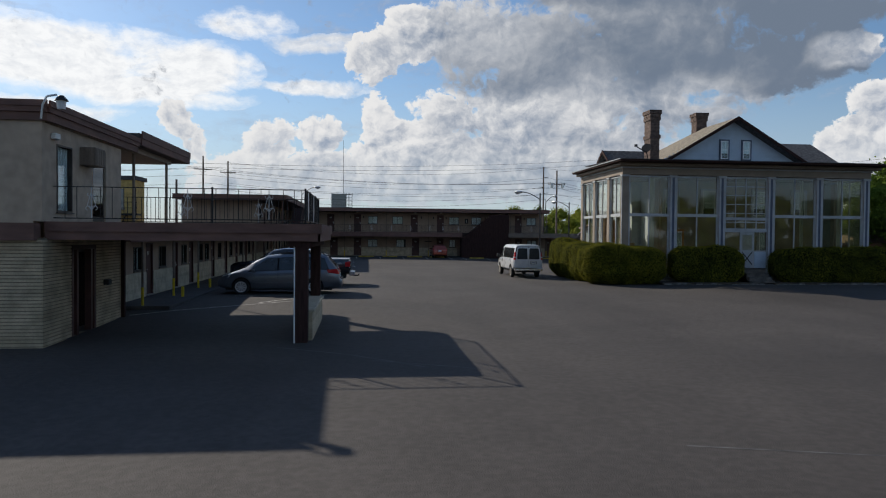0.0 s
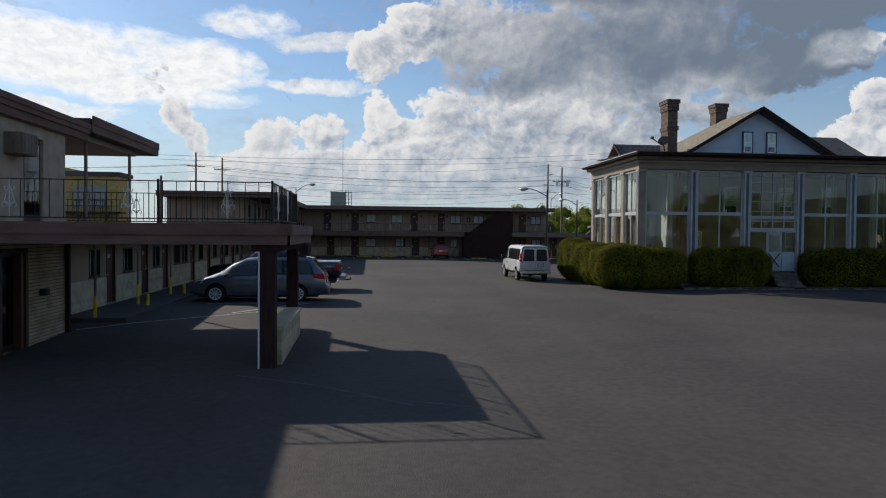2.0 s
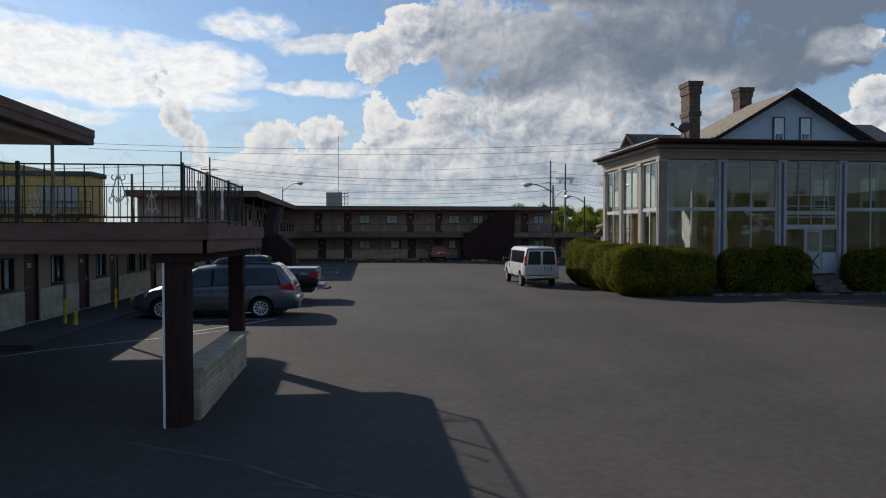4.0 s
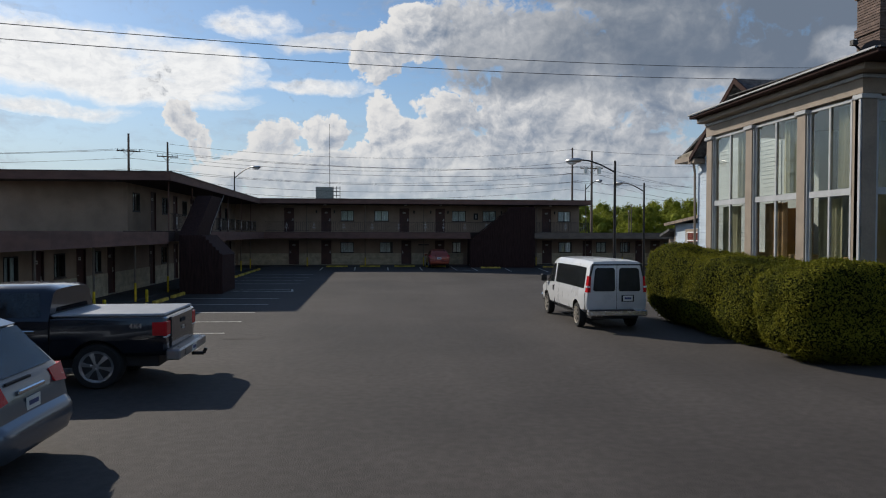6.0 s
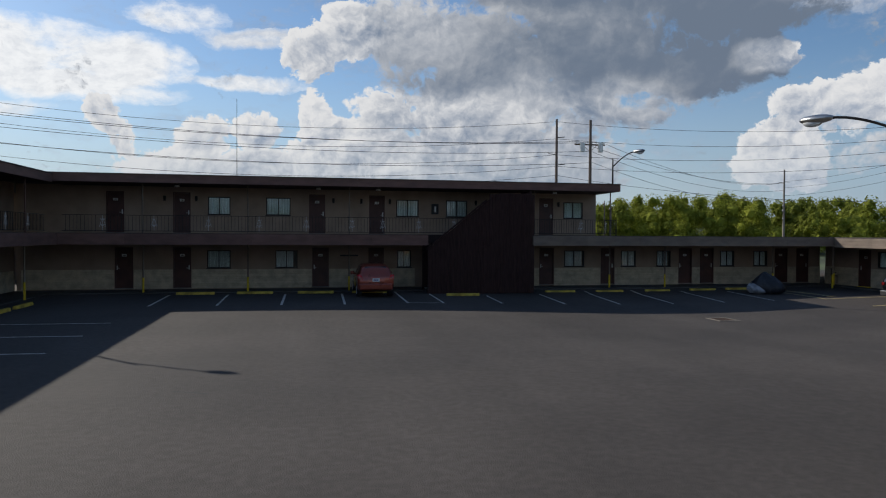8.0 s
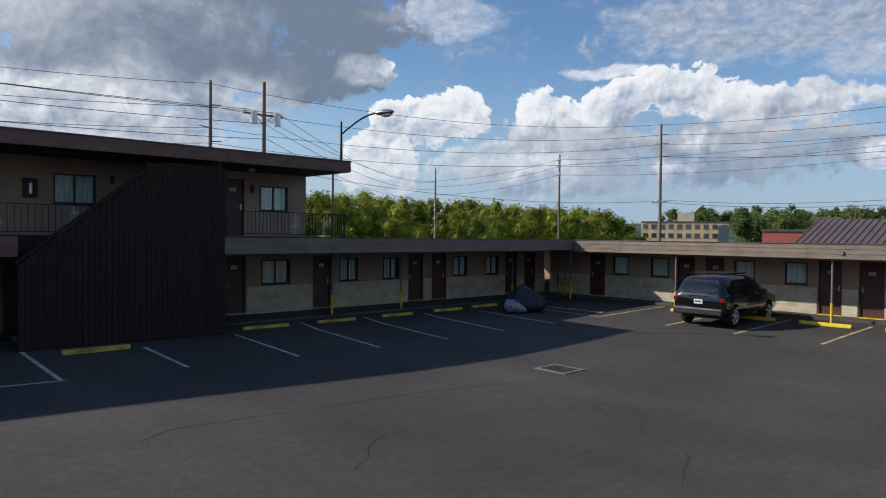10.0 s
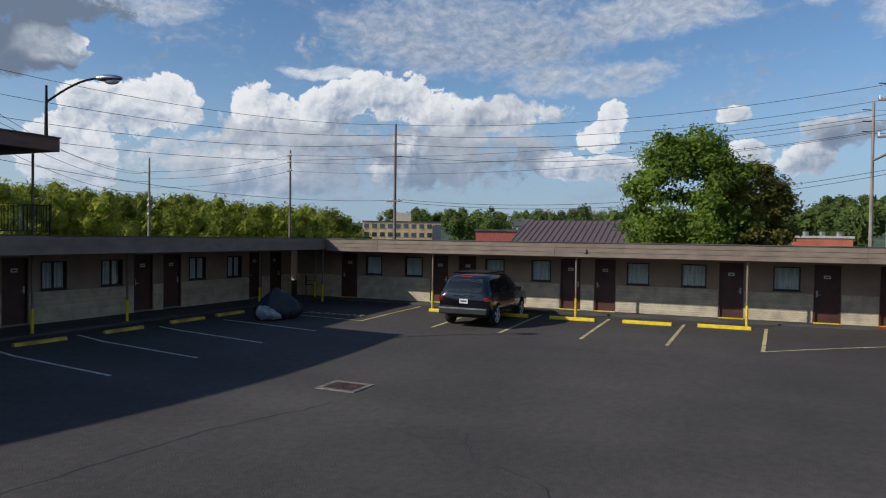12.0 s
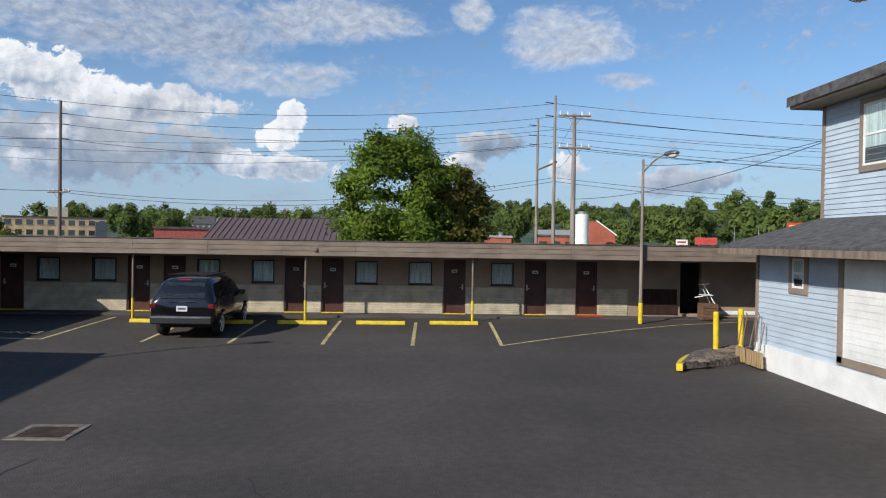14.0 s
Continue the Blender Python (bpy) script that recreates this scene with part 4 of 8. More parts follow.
for k in range(16):
    part("siding_board", PR([(-18.4, 49.895, 2.86 + k * 0.145), (-18.4, 49.87, 2.86 + k * 0.145), (-18.4, 49.885, 3.0 + k * 0.145), (-18.4, 49.895, 3.0 + k * 0.145)], (5.5, 0, 0)), M_TAUPE, endw)
part("back_wall", B(-19.0, 17.2, 0.0, -18.8, 84.6, 2.37), M_TAUPE, west)
for u in (19.2, 23.0, 27.0, 32.6, 36.8, 40.9, 45.0, 49.4, 53.6, 58.0, 62.5, 67.2, 71.0):
    post(west, map_w, u, 1.95 if u > 28.6 else 0.95, gz(-10.7, u), 2.37 if u > 28.6 else 2.26)
    if u > 49:
        part("upper_post", T(map_w(u, 2.0, 2.85), map_w(u, 2.0, 5.17), 0.035, n=8), M_FASCB, west)
railing(west, map_w, 58.5, 72.9, 2.1, 2.85, 3.68, gap=0.155, scrolls=(60, 62.2, 64.4, 66.6, 68.8, 71))
railing(west, map_w, 49.4, 53.0, 2.1, 2.85, 3.68, gap=0.155, scrolls=(50.4, 52.2))
# its stair: boarded box below, slanting boarded guard above
wst = part("stair_wall", PR([(-9.95, 48.35, -0.02), (-9.95, 48.35, 2.66), (-8.95, 48.35, 2.66), (-8.1, 48.35, 1.75), (-8.1, 48.35, -0.02)], (0, 3.0, 0)), M_DARKB, west, "dark brown boarded stair box")
i = 0
x = -9.95
while x < -8.12:
    z = 2.66 if x < -8.95 else 2.66 - (x + 8.95) * 1.07
    part("board", B(x + 0.005, 48.315 - 0.002 * (i % 2), 0.0, x + 0.144, 48.35, z - 0.03, bev=0.003), M_DARKB, wst)
    x += 0.146
    i += 1
part("stair_guard", PR([(-9.4, 49.0, 2.66), (-9.4, 52.3, 4.65), (-9.4, 54.6, 4.65), (-9.4, 52.0, 2.66), (-9.4, 51.4, 2.3), (-9.4, 50.0, 2.3)], (-0.75, 0, 0)), M_DARKB, west)
part("stair_rail", path_tube(bmesh.new(), [(-9.38, 51.8, 2.7), (-9.38, 52.2, 3.1), (-9.38, 55.0, 4.8)], 0.02), M_CONC, west)

# ---- front office with its canopy ----
office = thing("motel_office", "two-storey motel office in tan brick with a deep roof", "office building", (-11.9, 12.2, -0.25))


def map_o(u, v, z):
    return (-11.85 + v, u, z)


def map_os(u, v, z):
    return (u, 12.15 - v, z)


def map_deck(u, v, z):
    return (u, 12.62 - v, z)


def map_decke(u, v, z):
    return (-5.69 + v, u, z)


OD = (13.75, 15.35)
wall_o = facade(office, map_o, 12.15, 17.45, -0.3, 2.4, [(*OD, -0.2, 2.2)], M_MORTAR, label="cream roman brick wall")
wall_os = part("south_wall", box(bmesh.new(), -26.0, 12.15, -0.3, -12.05, 12.35, 2.4), M_MORTAR, office)
for k in range(31):
    z = -0.3 + k * 0.086
    for a, b in (((12.115, OD[0] - 0.02), (OD[1] + 0.02, 17.45)) if z < 2.15 else ((12.115, 17.45),)):
        part("brick_course", MB(map_o, a, 0.002, z + 0.008, b, 0.035 - 0.006 * (k % 2), z + 0.074, bev=0.006), M_BRICK, wall_o)
    part("brick_course", B(-26.0, 12.115 + 0.004 * (k % 2), z + 0.008, -11.852, 12.148, z + 0.074, bev=0.006), M_BRICK, wall_os)
part("belt", B(-26.0, 11.95, 2.34, -11.95, 12.3, 2.76), M_FASCB, office)
UW, UD = (12.93, 13.82), (15.2, 16.2)
facade(office, map_o, 12.15, 17.45, 2.8, 5.4, [(*UW, 3.05, 4.75), (*UD, 2.82, 4.9)], mat("taupe_stucco", (0.45, 0.35, 0.26), 0.85, vary=0.08), "upper_wall")
part("upper_south_wall", box(bmesh.new(), -26.0, 12.15, 2.76, -12.05, 12.35, 5.4), MATS["taupe_stucco"], office)
part("north_wall", box(bmesh.new(), -26.0, 17.25, -0.3, -12.05, 17.45, 5.4), MATS["taupe_stucco"], office)
window(office, map_o, *UW, 3.05, 4.75, mull=False, curtain=True, cover=(0.0, 0.92))
dd = part("balcony_door", MB(map_o, UD[0] + 0.06, -0.1, 2.86, UD[1] - 0.06, -0.05, 4.85), M_FRAME, office, "glazed balcony door")
part("pane", MB(map_o, UD[0] + 0.14, -0.05, 3.0, UD[1] - 0.14, -0.042, 4.75), glass_mat("dark_glass", (0.25, 0.27, 0.28)), dd)
ac = part("air_conditioner", MB(map_o, 14.3, 0.0, 4.35, 15.0, 0.42, 4.85, bev=0.02), M_WOOD, office, "window air conditioner")
for k in range(4):
    part("slat", MB(map_o, 14.36 + 0.155 * k, 0.42, 4.4, 14.49 + 0.155 * k, 0.435, 4.8), M_WOOD, ac)
ed = part("entrance", MB(map_o, OD[0], -0.22, -0.25, OD[1], -0.15, 2.2), M_FRAME, office, "dark bronze entrance door")
part("pane", MB(map_o, OD[0] + 0.35, -0.15, -0.05, OD[1] - 0.35, -0.142, 2.0), glass_mat("dark_glass"), ed)
for a in (OD[0], OD[1] - 0.12, OD[0] + 0.3, OD[1] - 0.36):
    part("jamb", MB(map_o, a, -0.2, -0.25, a + 0.12, 0.03, 2.2), M_DOOR, ed)
part("header", MB(map_o, OD[0], -0.2, 2.08, OD[1], 0.03, 2.2), M_DOOR, ed)
part("mailbox", MB(map_o, 15.85, 0.04, 1.0, 16.1, 0.2, 1.16, bev=0.02), M_BLACKP, office, "black wall mailbox")
part("downspout", MB(map_o, 17.32, 0.04, -0.3, 17.44, 0.14, 2.4), M_DARKB, office)
# roofs
part("roof", box(bmesh.new(), -26.0, 12.2, 5.230, -11.75, 18.6, 5.620), M_ROOF, office, "flat roof")
part("soffit", box(bmesh.new(), -26.0, 12.3, 5.180, -11.8, 18.5, 5.225), M_TRIM, office)


def map_or(u, v, z):
    return (-11.72 + v, u, z)


for k, (z0, z1, v) in enumerate(((5.200, 5.400, 0.0), (5.400, 5.530, 0.05), (5.530, 5.680, 0.08))):
    part("fascia_board", MB(map_or, 12.1, v - 0.03, z0, 18.6, v + 0.02, z1), M_FASCB, office)
    part("fascia_board", B(-26.0, 12.1 - v - 0.02, z0, -11.72 + v - 0.03, 12.1 - v + 0.03, z1), M_FASCB, office)
part("porch_roof", box(bmesh.new(), -22.0, 18.6, 5.45, -11.65, 24.75, 5.86), M_ROOF, office)
part("porch_beam", box(bmesh.new(), -22.0, 18.6, 5.28, -11.95, 23.4, 5.448), M_TRIM, office)
for k, (z0, z1, v) in enumerate(((5.46, 5.68, 0.12), (5.68, 5.93, 0.15))):
    part("fascia_board", MB(map_or, 18.62, v - 0.03, z0, 24.8, v + 0.02, z1), M_FASCB, office)
    part("fascia_board", B(-22.0, 24.76 + 0.02 * k, z0, -11.6 + 0.03 * k, 24.82 + 0.02 * k, z1), M_FASCB, office)
for p in ((-12.2, 19.7), (-12.0, 22.9), (-18.0, 22.9)):
    part("porch_post", T((*p, 2.8), (*p, 5.3), 0.05, n=10), M_TRIM, office)
part("porch_floor", box(bmesh.new(), -22.0, 17.45, 2.4, -11.87, 24.4, 2.79), M_SOFF, office)
fl = part("floodlight", path_tube(bmesh.new(), [(-11.8, 12.0, 5.230), (-11.72, 11.9, 5.530), (-11.6, 11.85, 5.730), (-11.4, 11.9, 5.780)], 0.025), M_WHITE, office, "gooseneck floodlight at the eave")
part("shade", T((-11.3, 11.9, 5.760), (-11.3, 11.9, 5.640), 0.06, 0.16, n=14), M_IRON, fl)
part("globe", T((-11.3, 11.9, 5.640), (-11.3, 11.9, 5.440), 0.11, 0.09, n=12), M_LAMPG, fl)
part("wall_box", MB(map_o, 12.6, 0.0, 4.830, 12.85, 0.14, 4.980, bev=0.02), M_PLATE, office)

canopy = thing("entrance_canopy", "drive-through canopy deck on dark columns with iron railing", "canopy", (-8.5, 15.5, -0.25))
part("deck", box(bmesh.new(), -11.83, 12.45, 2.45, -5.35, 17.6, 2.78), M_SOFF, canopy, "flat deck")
for k, (z0, z1, v) in enumerate(((2.36, 2.56, 0.0), (2.56, 2.80, 0.04))):
    part("fascia_board", B(-11.9, 12.40 - v, z0, -5.3 + v, 12.45 - v, z1), M_FASCB, canopy)
    part("fascia_board", B(-5.35 + v, 12.40, z0, -5.30 + v, 17.65, z1), M_FASCB, canopy)
    part("fascia_board", B(-11.9, 17.6 + v, z0, -5.3 + v, 17.65 + v, z1), M_FASCB, canopy)
part("column", B(-5.95, 12.55, -0.27, -5.62, 12.9, 2.45, bev=0.01), M_DARKB, canopy, "square dark brown column")
part("conduit", T((-5.95, 12.53, -0.25), (-5.95, 12.53, 2.4), 0.018), M_WHITE, canopy)
part("column", B(-5.90, 16.95, -0.1, -5.60, 17.25, 2.45, bev=0.01), M_DARKB, canopy)
part("beam", B(-6.1, 12.5, 2.22, -5.5, 17.5, 2.45), M_DARKB, canopy)
railing(canopy, map_deck, -11.8, -5.69, 0.0, 2.79, 3.68, gap=0.27, scrolls=(-10.9, -8.6, -6.6), posts=(-8.0, -5.69))
railing(canopy, map_decke, 12.62, 17.45, 0.0, 2.79, 3.68, gap=0.14, scrolls=(13.6, 15.4), posts=(14.2, 16.0, 17.45))
railing(canopy, lambda u, v, z: (u, 17.45 + v, z), -11.8, -5.69, 0.0, 2.79, 3.68, gap=0.14, scrolls=(-10.0, -7.6))
pony = thing("planter_wall", "low tan brick wall with a pale cap between the columns", "low wall", (-5.75, 15.3, -0.2))
pw = part("brick_core", B(-5.86, 12.95, -0.28, -5.54, 16.9, 0.50), M_BRICK, pony)
for k in range(9):
    part("brick_course", B(-5.88, 12.93, -0.27 + k * 0.086, -5.52, 16.92, -0.195 + k * 0.086, bev=0.006), M_BRICK, pony)
part("cap", B(-5.93, 12.92, 0.51, -5.47, 16.94, 0.58, bev=0.01), M_DADO, pony, "pale concrete cap")


# ---- the house ----
house = thing("house", "large pale blue clapboard house with a tall glazed porch", "house", (17.0, 38.0, 0))
PZ = 6.05                      # underside of the porch entablature


def map_ps(u, v, z):
    return (u, 31.2 - v, z)


def map_pw(u, v, z):
    return (9.92 - v, u, z)


def map_pe(u, v, z):
    return (24.6 + v, u, z)


def porch_bay(th, M, u0, u1, z0=0.75, zm=3.78, z1=5.95, grid=False):
    """One glazed bay between two columns: lower and upper sashes, two lights each."""
    t = 0.06
    cols = [u0, (u0 + u1) / 2 - t / 2, u1 - t]
    f = part("porch_window", MB(M, u0, -0.105, zm - 0.09, u1, -0.02, zm + 0.07), M_PFRAME, th, "grey-white framed porch sash")
    for c in cols:
        part("stile", MB(M, c, -0.10, z0, c + t, -0.03, z1), M_PFRAME, f)
    for z in (z0, z1 - 0.07):
        part("rail", MB(M, u0, -0.105, z, u1, -0.02, z + 0.07), M_PFRAME, f)
    for a, b in ((u0 + t, cols[1]), (cols[1] + t, u1 - t)):
        for c, d in ((z0 + 0.07, zm - 0.09), (zm + 0.07, z1 - 0.07)):
            p = part("pane", MB(M, a, -0.072, c, b, -0.066, d), M_PGLASS, f)
            p.visible_shadow = False
    if grid:
        gb = bmesh.new()
        for k in range(1, 4):
            u = u0 + (u1 - u0) * k / 4
            mbox(gb, M, u - 0.02, -0.06, zm - 0.6, u + 0.02, -0.02, z1 - 0.05)
        for k in range(1, 6):
            z = zm - 0.7 + k * 0.5
            mbox(gb, M, u0, -0.06, z - 0.02, u1, -0.018, z + 0.02)
        part("muntins", gb, M_PFRAME, f)
    return f


def porch_col(th, M, u, w=0.36, z0=0.3, z1=6.0, striped=False):
    c = part("column", MB(M, u - w / 2, -0.22, z0, u + w / 2, 0.05, z1, bev=0.012), M_TRIM, th, "square taupe porch column")
    part("capital", MB(M, u - w / 2 - 0.06, -0.24, z1 - 0.13, u + w / 2 + 0.06, 0.10, z1 - 0.02, bev=0.012), M_PFRAME, c, "white capital")
    for s in (-1, 1):
        part("edge_trim", MB(M, u + s * (w / 2 + 0.012) - 0.025, -0.05, z0, u + s * (w / 2 + 0.012) + 0.025, 0.02, z1 - 0.14), M_PFRAME, c)
        if striped:
            part("pilaster_board", MB(M, u + s * 0.125 - 0.055, 0.052, z0, u + s * 0.125 + 0.055, 0.072, z1 - 0.14, bev=0.004), M_PFRAME, c, "grey-white pilaster board")
    if striped:
        part("centre_board", MB(M, u - 0.066, 0.052, z0, u + 0.066, 0.062, z1 - 0.14), M_BLUEC, c, "dark blue board between")


SCOLS = [10.06, 12.80, 15.67, 18.60, 21.52, 24.42]
for u in SCOLS:
    porch_col(house, map_ps, u, striped=u > 11)
for i, (a, b) in enumerate(zip(SCOLS, SCOLS[1:])):
    if i == 2:
        continue
    porch_bay(house, map_ps, a + 0.22, b - 0.22)
    part("apron", MB(map_ps, a + 0.2, -0.14, 0.2, b - 0.2, -0.02, 0.75), M_SID, house)
# the door bay
a, b = SCOLS[2] + 0.22, SCOLS[3] - 0.22
porch_bay(house, map_ps, a, b, z0=3.0, zm=3.62, grid=True)
dm = 17.25
part("door_header", MB(map_ps, a, -0.12, 2.86, b, 0.0, 3.02), M_PFRAME, house)
pd = part("porch_door", MB(map_ps, dm - 0.42, -0.1, 0.85, dm + 0.42, -0.05, 2.86), M_PFRAME, house, "white half-glazed door with crossed panel")
part("pane", MB(map_ps, dm - 0.3, -0.05, 1.85, dm + 0.3, -0.044, 2.72), M_PGLASS, pd)
for s in (1, -1):
    part("cross_brace", PR([map_ps(dm - 0.3, -0.045, 1.35 - s * 0.36), map_ps(dm - 0.3, -0.045, 1.43 - s * 0.36), map_ps(dm + 0.3, -0.045, 1.43 + s * 0.36), map_ps(dm + 0.3, -0.045, 1.35 + s * 0.36)], (0, -0.02, 0)), M_FRAME, pd)
for q in ((a, dm - 0.45), (dm + 0.45, b)):
    sl = part("sidelight", MB(map_ps, q[0], -0.1, 1.75, q[1], -0.06, 1.83), M_PFRAME, house)
    part("pane", MB(map_ps, q[0], -0.09, 1.83, q[1], -0.084, 2.86), M_PGLASS, sl)
    part("panel", MB(map_ps, q[0], -0.1, 0.85, q[1], -0.05, 1.75), M_SID, sl)
M_DSTEP = mat("dark_step_concrete", (0.12, 0.105, 0.09), 0.9, vary=0.2)
for k in range(4):
    part("step", B(16.7, 30.6 - k * 0.3, 0.0, 18.0, 31.1 - k * 0.05, 0.78 - k * 0.19, bev=0.01), M_DSTEP, house, "concrete step")
WCOLS = [31.38, 33.40, 35.9, 38.3]
for u in WCOLS[1:]:
    porch_col(house, map_pw, u)
part("corner_post", B(9.88, 31.16, 0.3, 10.24, 31.5, 6.0, bev=0.01), M_TRIM, house)
for a, b in zip(WCOLS, WCOLS[1:]):
    porch_bay(house, map_pw, a + 0.22, b - 0.22)
    part("apron", MB(map_pw, a + 0.2, -0.14, 0.2, b - 0.2, -0.02, 0.75), M_SID, house)
ECOLS = [31.4, 34.0, 36.6, 38.4]
for u in ECOLS[1:]:
    porch_col(house, map_pe, u)
for a, b in zip(ECOLS, ECOLS[1:]):
    porch_bay(house, map_pe, a + 0.22, b - 0.22)
# curtains and furniture behind the porch glass
def porch_curtain(M, u0, u1, z0, z1, seed, material, depth=-0.35):
    rnd = random.Random(seed)
    cb = bmesh.new()
    n = max(6, int((u1 - u0) / 0.05))
    last = None
    for i in range(n + 1):
        u = u0 + (u1 - u0) * i / n
        v = depth + 0.04 * math.sin(i * 1.5 + seed) + rnd.uniform(-0.01, 0.01)
        pair = [cb.verts.new(M(u, v, zz)) for zz in (z0, z1)]
        if last:
            cb.faces.new((last[0], pair[0], pair[1], last[1]))
        last = pair
    part("curtain", cb, material, house, "pale gathered porch curtain", smooth=True)


M_PCURT = mat("greenish_porch_curtain", (0.42, 0.44, 0.36), 0.9, vary=0.15, scale=2, fine=15, stretch=(4, 4, 0.4))
M_PPANEL = mat("tan_porch_panel", (0.34, 0.24, 0.15), 0.8, vary=0.15, scale=2, fine=20)
for k, (a, b) in enumerate(zip(WCOLS, WCOLS[1:])):
    w = b - a
    porch_curtain(map_pw, a + 0.25, a + w * 0.55, 3.9, 5.9, 3 + k, M_PCURT)
    porch_curtain(map_pw, a + w * 0.45, b - 0.25, 0.8, 3.65, 7 + k, M_PCURT if k != 1 else M_PPANEL)
    part("low_cabinet", MB(map_pw, a + 0.3, -0.9, 0.72, a + w * 0.45, -0.35, 2.2, bev=0.02), M_PPANEL, house)
for k, (a, b, m_) in enumerate(((11.75, 12.1, M_PCURT), (12.3, 12.55, M_PPANEL), (23.2, 23.5, M_PCURT), (20.9, 21.1, M_PCURT))):
    porch_curtain(map_ps, a, b, 0.8, 5.9, 20 + k, m_, -0.8)
for x in (14.0, 16.2, 19.4, 22.3):
    part("porch_chair", B(x, 32.6, 0.7, x + 0.6, 33.2, 1.15, bev=0.03), M_WOOD, house)
    part("porch_chair_back", B(x, 33.12, 1.15, x + 0.6, 33.2, 1.75, bev=0.03), M_WOOD, house)
# entablature and porch roof
part("entablature", B(9.86, 31.14, 6.0, 24.66, 38.5, 6.42), M_TRIM, house, "taupe porch beam")
part("white_band", B(9.80, 31.08, 6.34, 24.72, 31.14, 6.42), M_PFRAME, house)
part("white_band_side", B(9.80, 31.14, 6.34, 9.86, 38.5, 6.42), M_PFRAME, house)
part("cornice", B(9.55, 30.7, 6.44, 24.97, 38.55, 6.60, bev=0.02), M_TRIM, house)
part("gutter", B(9.3, 29.95, 6.60, 25.1, 38.6, 6.70, bev=0.02), M_DARKB, house, "dark overhanging porch eave")
part("gutter_lip", B(9.24, 30.0, 6.70, 9.31, 38.6, 6.74), M_PFRAME, house)
part("porch_roof", PR([(9.3, 29.9, 6.70), (25.1, 29.9, 6.70), (25.1, 36.0, 6.86), (9.3, 36.0, 6.86)], (0, 0, 0.03)), M_SHING, house)
part("porch_floor", B(9.95, 31.2, 0.3, 24.6, 38.5, 0.7), M_CONC, house)
part("plinth", B(9.9, 31.22, 0.0, 24.6, 38.4, 0.3), M_CONC, house)


def siding(th, wall, pts, course=0.145, material=None):
    """Clapboards, one by one, on a wall that runs from p to q between z0 and z1; out is the way outwards."""
    (p, q, z0, z1, out) = pts
    p, q, out = Vector((*p, 0)), Vector((*q, 0)), Vector((*out, 0))
    z = z0
    while z < z1 - 0.02:
        h = min(course, z1 - z)
        a = [p + Vector((0, 0, z)), p + out * 0.03 + Vector((0, 0, z)), p + out * 0.008 + Vector((0, 0, z + h + 0.012)), p + Vector((0, 0, z + h + 0.012))]
        part("clapboard", PR(a, q - p), material or M_SID, wall)
        z += course


def sash(th, M, u0, u1, z0, z1, trim=None, blind=True, w=0.13):
    """A sash window with a wide casing."""
    trim = trim or M_TRIM
    bm = bmesh.new()
    for a, b, c, d in ((u0 - w, u0, z0 - w, z1 + w), (u1, u1 + w, z0 - w, z1 + w), (u0, u1, z1, z1 + w), (u0, u1, z0 - w, z0)):
        mbox(bm, M, a, -0.04, c, b, 0.06, d)
    f = part("window", bm, trim, th, "sash window with taupe casing")
    sb = bmesh.new()
    m = (z0 + z1) / 2
    t = 0.05
    for a, b, c, d in ((u0, u0 + t, z0, z1), (u1 - t, u1, z0, z1), (u0 + t, u1 - t, z1 - t, z1), (u0 + t, u1 - t, z0, z0 + t), (u0 + t, u1 - t, m - 0.025, m + 0.025)):
        mbox(sb, M, a, -0.03, c, b, 0.058, d)
    part("sash_frame", sb, M_WHITE, f)
    # thin dark sheet close behind the pane, coloured as an unlit room
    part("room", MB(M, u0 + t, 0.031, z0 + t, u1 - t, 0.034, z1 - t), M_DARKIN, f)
    part("pane", MB(M, u0 + t, 0.046, z0 + t, u1 - t, 0.05, z1 - t), M_GLASS, f)
    if blind:
        part("blind", MB(M, u0 + t, 0.036, z0 + t + (z1 - z0) * 0.25, u1 - t, 0.04, z1 - t), M_CURT, f)
    return f


def map_hs(u, v, z):
    return (u, 34.66 - v if z < 6.2 else 34.46 - v, z)


def map_hw(u, v, z):
    return (12.6 - v, u, z)


def map_an(u, v, z):
    return (u, 48.85 + v, z)


def map_un(u, v, z):
    return (u, 47.4 + v, z)


# main body
part("body_wall", B(13.2, 34.92, 0.0, 23.6, 44.6, 6.4), M_SID, house)
mb = part("porch_back_wall", B(13.2, 34.7, 0.0, 24.0, 34.9, 6.4), M_PWALL, house)
siding(house, mb, ((13.4, 34.695), (23.8, 34.695), 0.72, 5.95, (0, -1)), 0.2, M_PWALL)
gb = part("gable_wall", PR([(13.2, 34.5, 6.3), (22.95, 34.5, 6.3), (22.95, 34.5, 6.9), (18.1, 34.5, 9.62), (13.2, 34.5, 6.9)], (0, 0.2, 0)), M_SID, house)
z = 6.75
while z < 9.6:
    half = 4.85 * min(1, (9.62 - z) / 2.72)
    if half > 0.15:
        part("clapboard", PR([(18.1 - half, 34.495, z), (18.1 - half, 34.465, z), (18.1 - half, 34.487, z + 0.155), (18.1 - half, 34.495, z + 0.155)], (2 * half, 0, 0)), M_SID, gb)
    z += 0.145
sash(house, map_hs, 17.3, 17.78, 7.35, 8.45, M_BLUEC, w=0.08)
sash(house, map_hs, 18.72, 19.2, 7.35, 8.45, M_BLUEC, w=0.08)
for u in (13.9, 16.3, 19.6, 22.2):
    sash(house, map_hs, u, u + 0.8, 3.9, 5.4, M_PFRAME)
